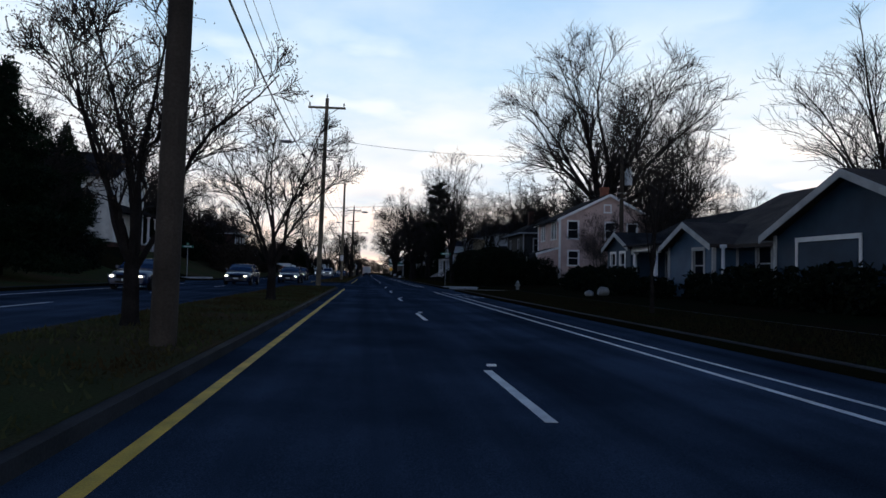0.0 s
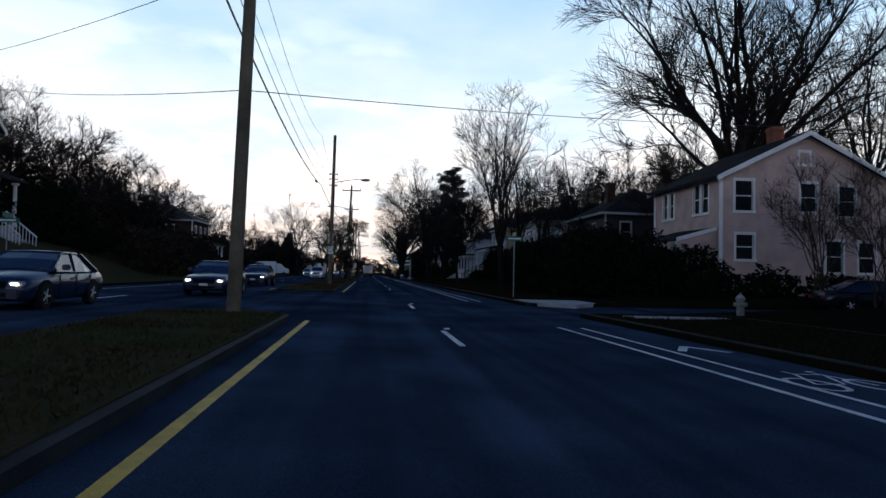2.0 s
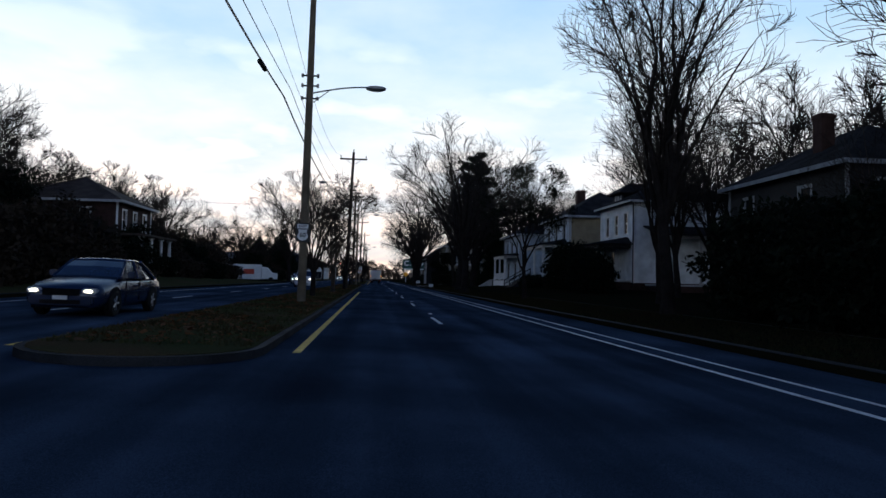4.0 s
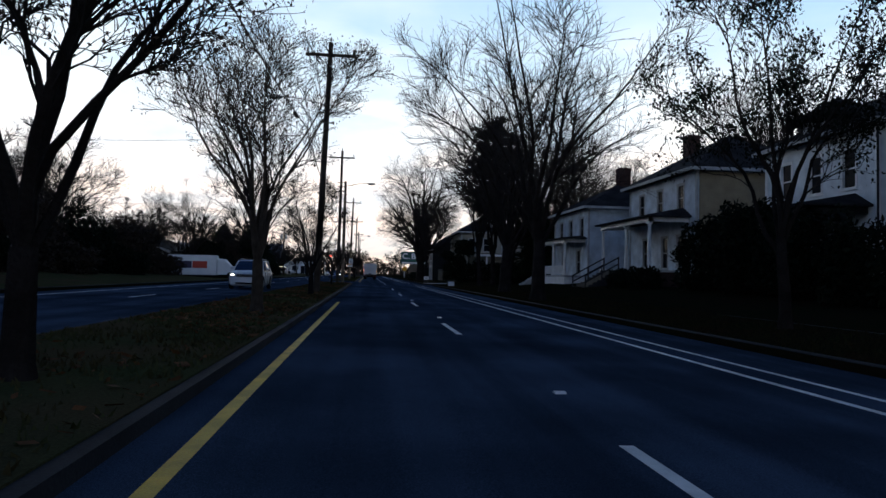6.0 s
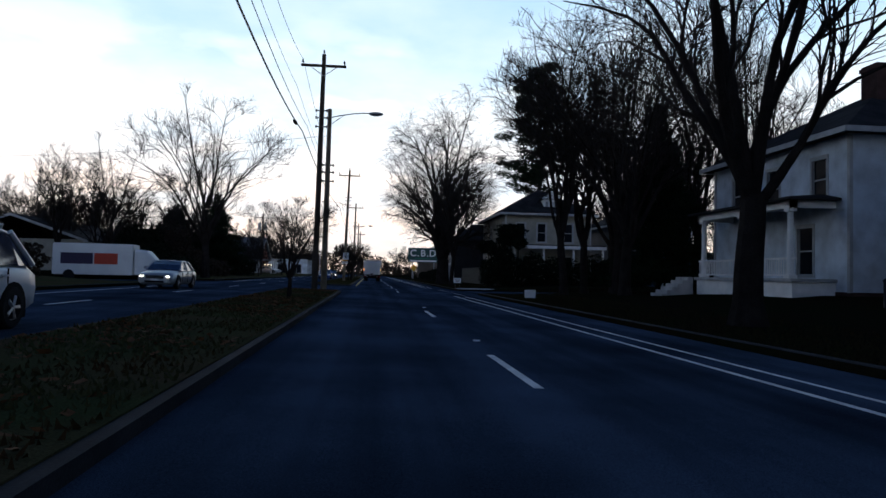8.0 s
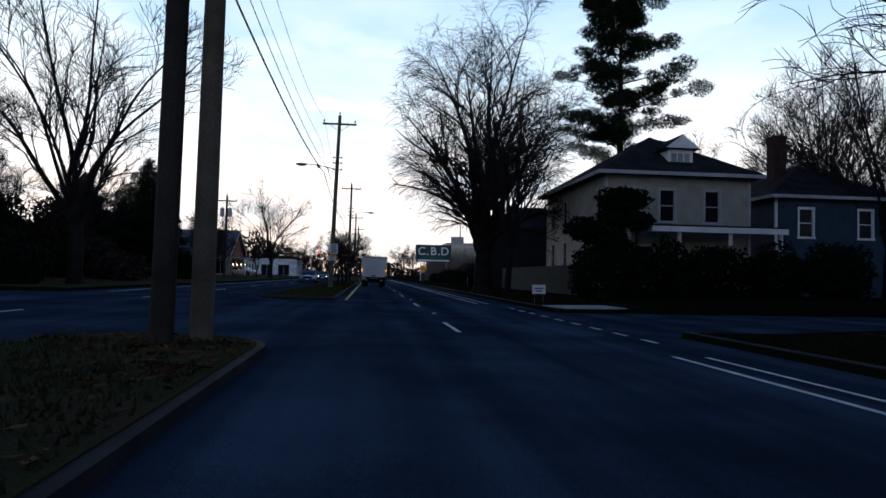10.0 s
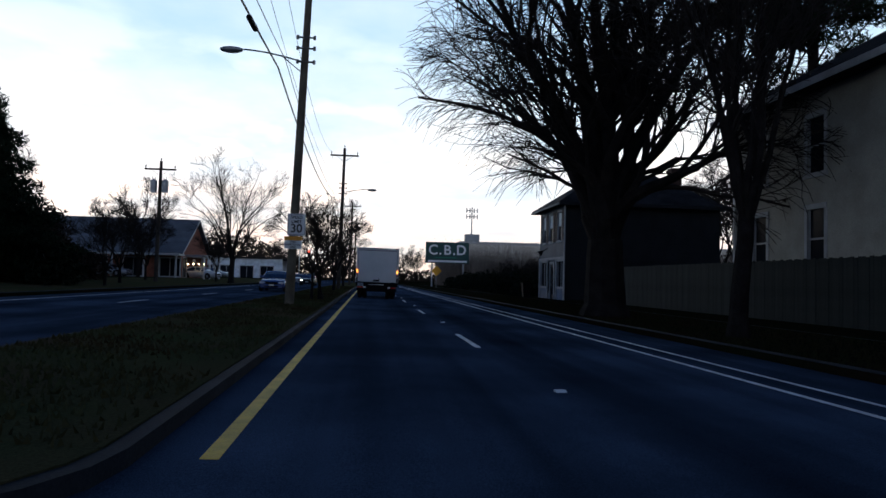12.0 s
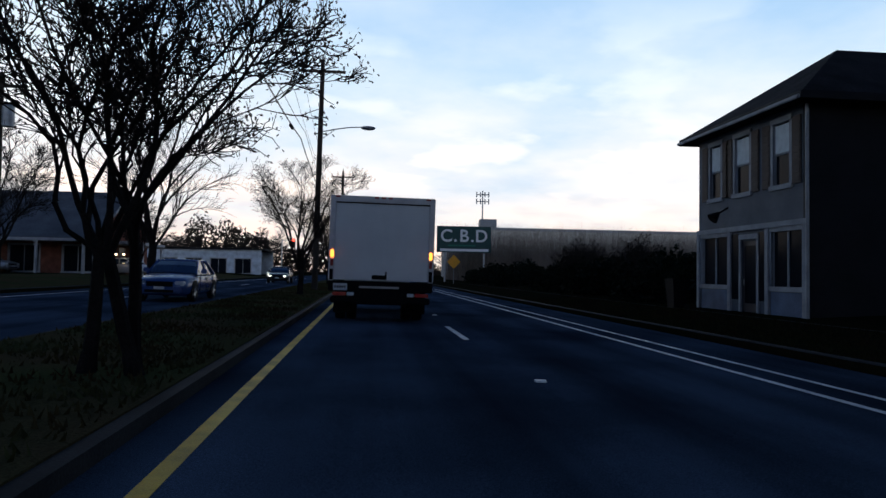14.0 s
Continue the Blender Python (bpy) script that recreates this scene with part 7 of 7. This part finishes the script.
# ---- the far end: shops, hall, retaining slope ----
s = thing("brick_shop", "low red brick shop with grey roof and porch columns", "building", "far buildings", (0, 0, 0))
part("wall", wall_panel(bmesh.new(), 24, 3.2, [(3 + i * 4, 0.4, 2.2, 2.0) for i in range(6)], 0.3, (-46, 258, 0.5), 0), BRICK, s)
part("wall", wall_panel(bmesh.new(), 13.4, 3.2, [(2.2, 0.3, 1.6, 2.2), (6.7, 0.1, 1.8, 2.4), (11.2, 0.3, 1.6, 2.2)], 0.3, (-22, 258.3, 0.5), 90, 4.0), BRICK, s)
part("wall", bbox(-46, -22, 271.7, 272, 0.5, 3.7), BRICK, s)
part("wall", bbox(-46, -45.7, 258.31, 271.69, 0.5, 3.7), BRICK, s)
for i in range(6):
    window(s, (-43 + i * 4, 258, 0.9), 0, 2.2, 2.0, DULL_TRIM, style="plate")
for c in (2.2, 11.2):
    window(s, (-22, 258.3 + c, 0.8), 90, 1.6, 2.2, DULL_TRIM, style="plate")
part("door", bbox(-22.12, -22.05, 264.1, 265.9, 0.6, 3.0), GLASS, s, "dark glazed shop door")
gable_roof(s, -46, -22, 258, 272, 3.7, 7.75, "x", 0.5, SLATE, DULL_TRIM)
part("awning", bbox(-46, -21.4, 255.6, 257.95, 3.2, 3.42), DULL_TRIM, s)
part("awning", bbox(-21.95, -19.6, 260.5, 269.5, 3.2, 3.45), DULL_TRIM, s)
for i in range(8):
    column(s, -45.6 + i * 3.4, 255.9, 0.45, 3.2, 0.13, DULL_TRIM)
for i in range(4):
    column(s, -19.85, 260.8 + i * 2.8, 0.4, 3.2, 0.13, TRIM)
for i in range(4):
    bm = bmesh.new()
    tube(bm, (-21.7 + i * 0.62, 260.75, 2.45), (-21.7 + i * 0.62, 260.75, 3.22), 0.012, n=6)
    tube(bm, (-21.7 + i * 0.62, 260.75, 2.42), (-21.7 + i * 0.62, 260.75, 2.55), 0.12, 0.03, n=10)
    lamp = part("porch_lamp", bm, BLACK, s)
    bm = bmesh.new()
    bmesh.ops.create_icosphere(bm, subdivisions=2, radius=0.085, matrix=Matrix.Translation((-21.7 + i * 0.62, 260.75, 2.36)))
    part("bulb", bm, PORCH_BULB, lamp, "warm glowing bulb")
s = thing("shop_row", "long low white shop building with dark openings", "building", "far buildings")
part("wall", wall_panel(bmesh.new(), 34, 4.2, [(3 + i * 4, 0.3, 2.6, 2.4) for i in range(8)], 0.3, (-52, 320, 0.4), 0), WHITE_SIDING, s)
part("roof", bbox(-52.3, -17.7, 319.6, 335, 4.6, 4.9), SHINGLE, s)
part("rear_wall", bbox(-52, -18, 334.6, 334.9, 0.4, 4.6), WHITE_SIDING, s)
for i in range(8):
    window(s, (-49 + i * 4, 320, 0.7), 0, 2.6, 2.4, DULL_TRIM, style="plate")
s = thing("low_shop", "low grey-roofed shop with a pale wall across the road", "building", "far buildings")
shell(s, -44, -30, 196, 222, 0.6, 4.0, CREAM_SIDING, DULL_TRIM, south=[(3, 0.8, 1.6, 1.6), (8, 0.8, 1.6, 1.6)])
gable_roof(s, -44, -30, 196, 222, 4.0, 6.4, "y", 0.6, SHINGLE, DULL_TRIM)
s = thing("warehouse", "long pale flat-roofed warehouse behind the brush", "building", "far buildings")
part("wall", bbox(19, 120, 325, 326, -0.5, 9.2), PALE_WALL, s)
part("wall", bbox(19, 19.4, 326.01, 380, -0.5, 9.2), GREY_SIDING, s)
part("parapet", bbox(18.9, 120.1, 324.9, 380, 9.2, 9.7), DULL_TRIM, s)
part("roof_unit", bbox(21, 24, 330, 333, 9.7, 11.6), GREY_SIDING, s)

# parked delivery truck across the road
s = thing("delivery_truck", "white delivery truck with a dark and red logo, parked", "truck", "", (-20.7, 178.4, ground_z(-20.7, 178.4)), 6)
part("cargo_box", bbox(-4.2, 1.6, -1.2, 1.2, 0.42, 2.85, bevel=0.05), VAN_WHITE, s)
part("logo_block", bbox(-3.6, -1.3, -1.225, -1.203, 1.25, 2.1), LOGO_DARK, s)
part("logo_block", bbox(-1.2, 0.5, -1.225, -1.203, 1.25, 2.1), LOGO_RED, s)
bm = loft([[(0, y, a), (1.05, y, a), (1.05, y, b - 0.2), (0.85, y, b), (0, y, b)] for y, a, b in ((-1.7, 0.5, 2.5), (-2.6, 0.5, 2.4), (-3.3, 0.5, 1.6), (-4.2, 0.5, 1.4))])
for v in bm.verts:
    v.co = Vector((-v.co.y, v.co.x, v.co.z))
part("cab", bm, VAN_WHITE, s)
part("chassis", bbox(-4.1, 2.0, -0.5, 0.5, 0.2, 0.41), BLACK, s)
for x in (-3.0, 3.2):
    for y in (-1, 1):
        bm = bmesh.new()
        tube(bm, (x, y * 0.95, 0.40), (x, y * 1.215, 0.40), 0.40, n=18)
        part("wheel", bm, RUBBER, s)

# traffic signal at the far junction
s = thing("traffic_light", "traffic light showing red on a steel pole", "traffic light", "", (-14.4, 318.0, 0.0))
bm = bmesh.new()
tube(bm, (0, 0, -0.2), (0, 0, 6.4), 0.09, n=10)
tube(bm, (0, 0, 6.2), (2.0, 0, 6.4), 0.06, n=8)
part("pole", bm, STEEL, s)
part("housing", bbox(1.6, 2.2, -0.2, 0.1, 5.0, 6.6, bevel=0.05), SIGN_BLACK, s)
for i, m in enumerate((RED_LIGHT, BLACK, BLACK)):
    bm = bmesh.new()
    tube(bm, (1.9, -0.26, 6.33 - i * 0.5), (1.9, -0.2, 6.33 - i * 0.5), 0.2, n=14)
    part("lens", bm, m, s)

# lattice mast far behind the warehouse
s = thing("radio_mast", "thin steel radio mast with antennas far off", "mast", "", (29.6, 380.0, 0.0))
bm = bmesh.new()
tube(bm, (0, 0, -0.2), (0, 0, 23), 0.3, 0.15, 8)
part("pole", bm, STEEL, s)
for z in (20.2, 22.0):
    bm = bmesh.new()
    tube(bm, (-1.6, 0, z), (1.6, 0, z), 0.12, n=6)
    for x in (-1.6, -0.6, 0.6, 1.6):
        box(bm, x - 0.15, x + 0.15, -0.25, -0.05, z - 0.7, z + 0.7)
    part("antenna", bm, STEEL, s)

# wheeled bin before the shop
s = thing("waste_bin", "dark plastic wheeled waste bin beside the shop", "bin", "", (10.3, 223.6, ground_z(10.3, 223.6)))
bm = bmesh.new()
lo = [bm.verts.new((x * 0.22, y * 0.25, 0.06)) for x, y in ((-1, -1), (1, -1), (1, 1), (-1, 1))]
hi = [bm.verts.new((x * 0.29, y * 0.34, 0.98)) for x, y in ((-1, -1), (1, -1), (1, 1), (-1, 1))]
bm.faces.new(lo[::-1])
bm.faces.new(hi)
for i in range(4):
    bm.faces.new((lo[i], lo[(i + 1) % 4], hi[(i + 1) % 4], hi[i]))
part("body", bm, BLACK, s)
part("lid", bbox(-0.31, 0.31, -0.37, 0.37, 0.985, 1.06, bevel=0.02), BLACK, s)
for y in (-0.24, 0.24):
    bm = bmesh.new()
    tube(bm, (0.22, y - 0.04, 0.1), (0.22, y + 0.04, 0.1), 0.1, n=12)
    part("wheel", bm, RUBBER, s)
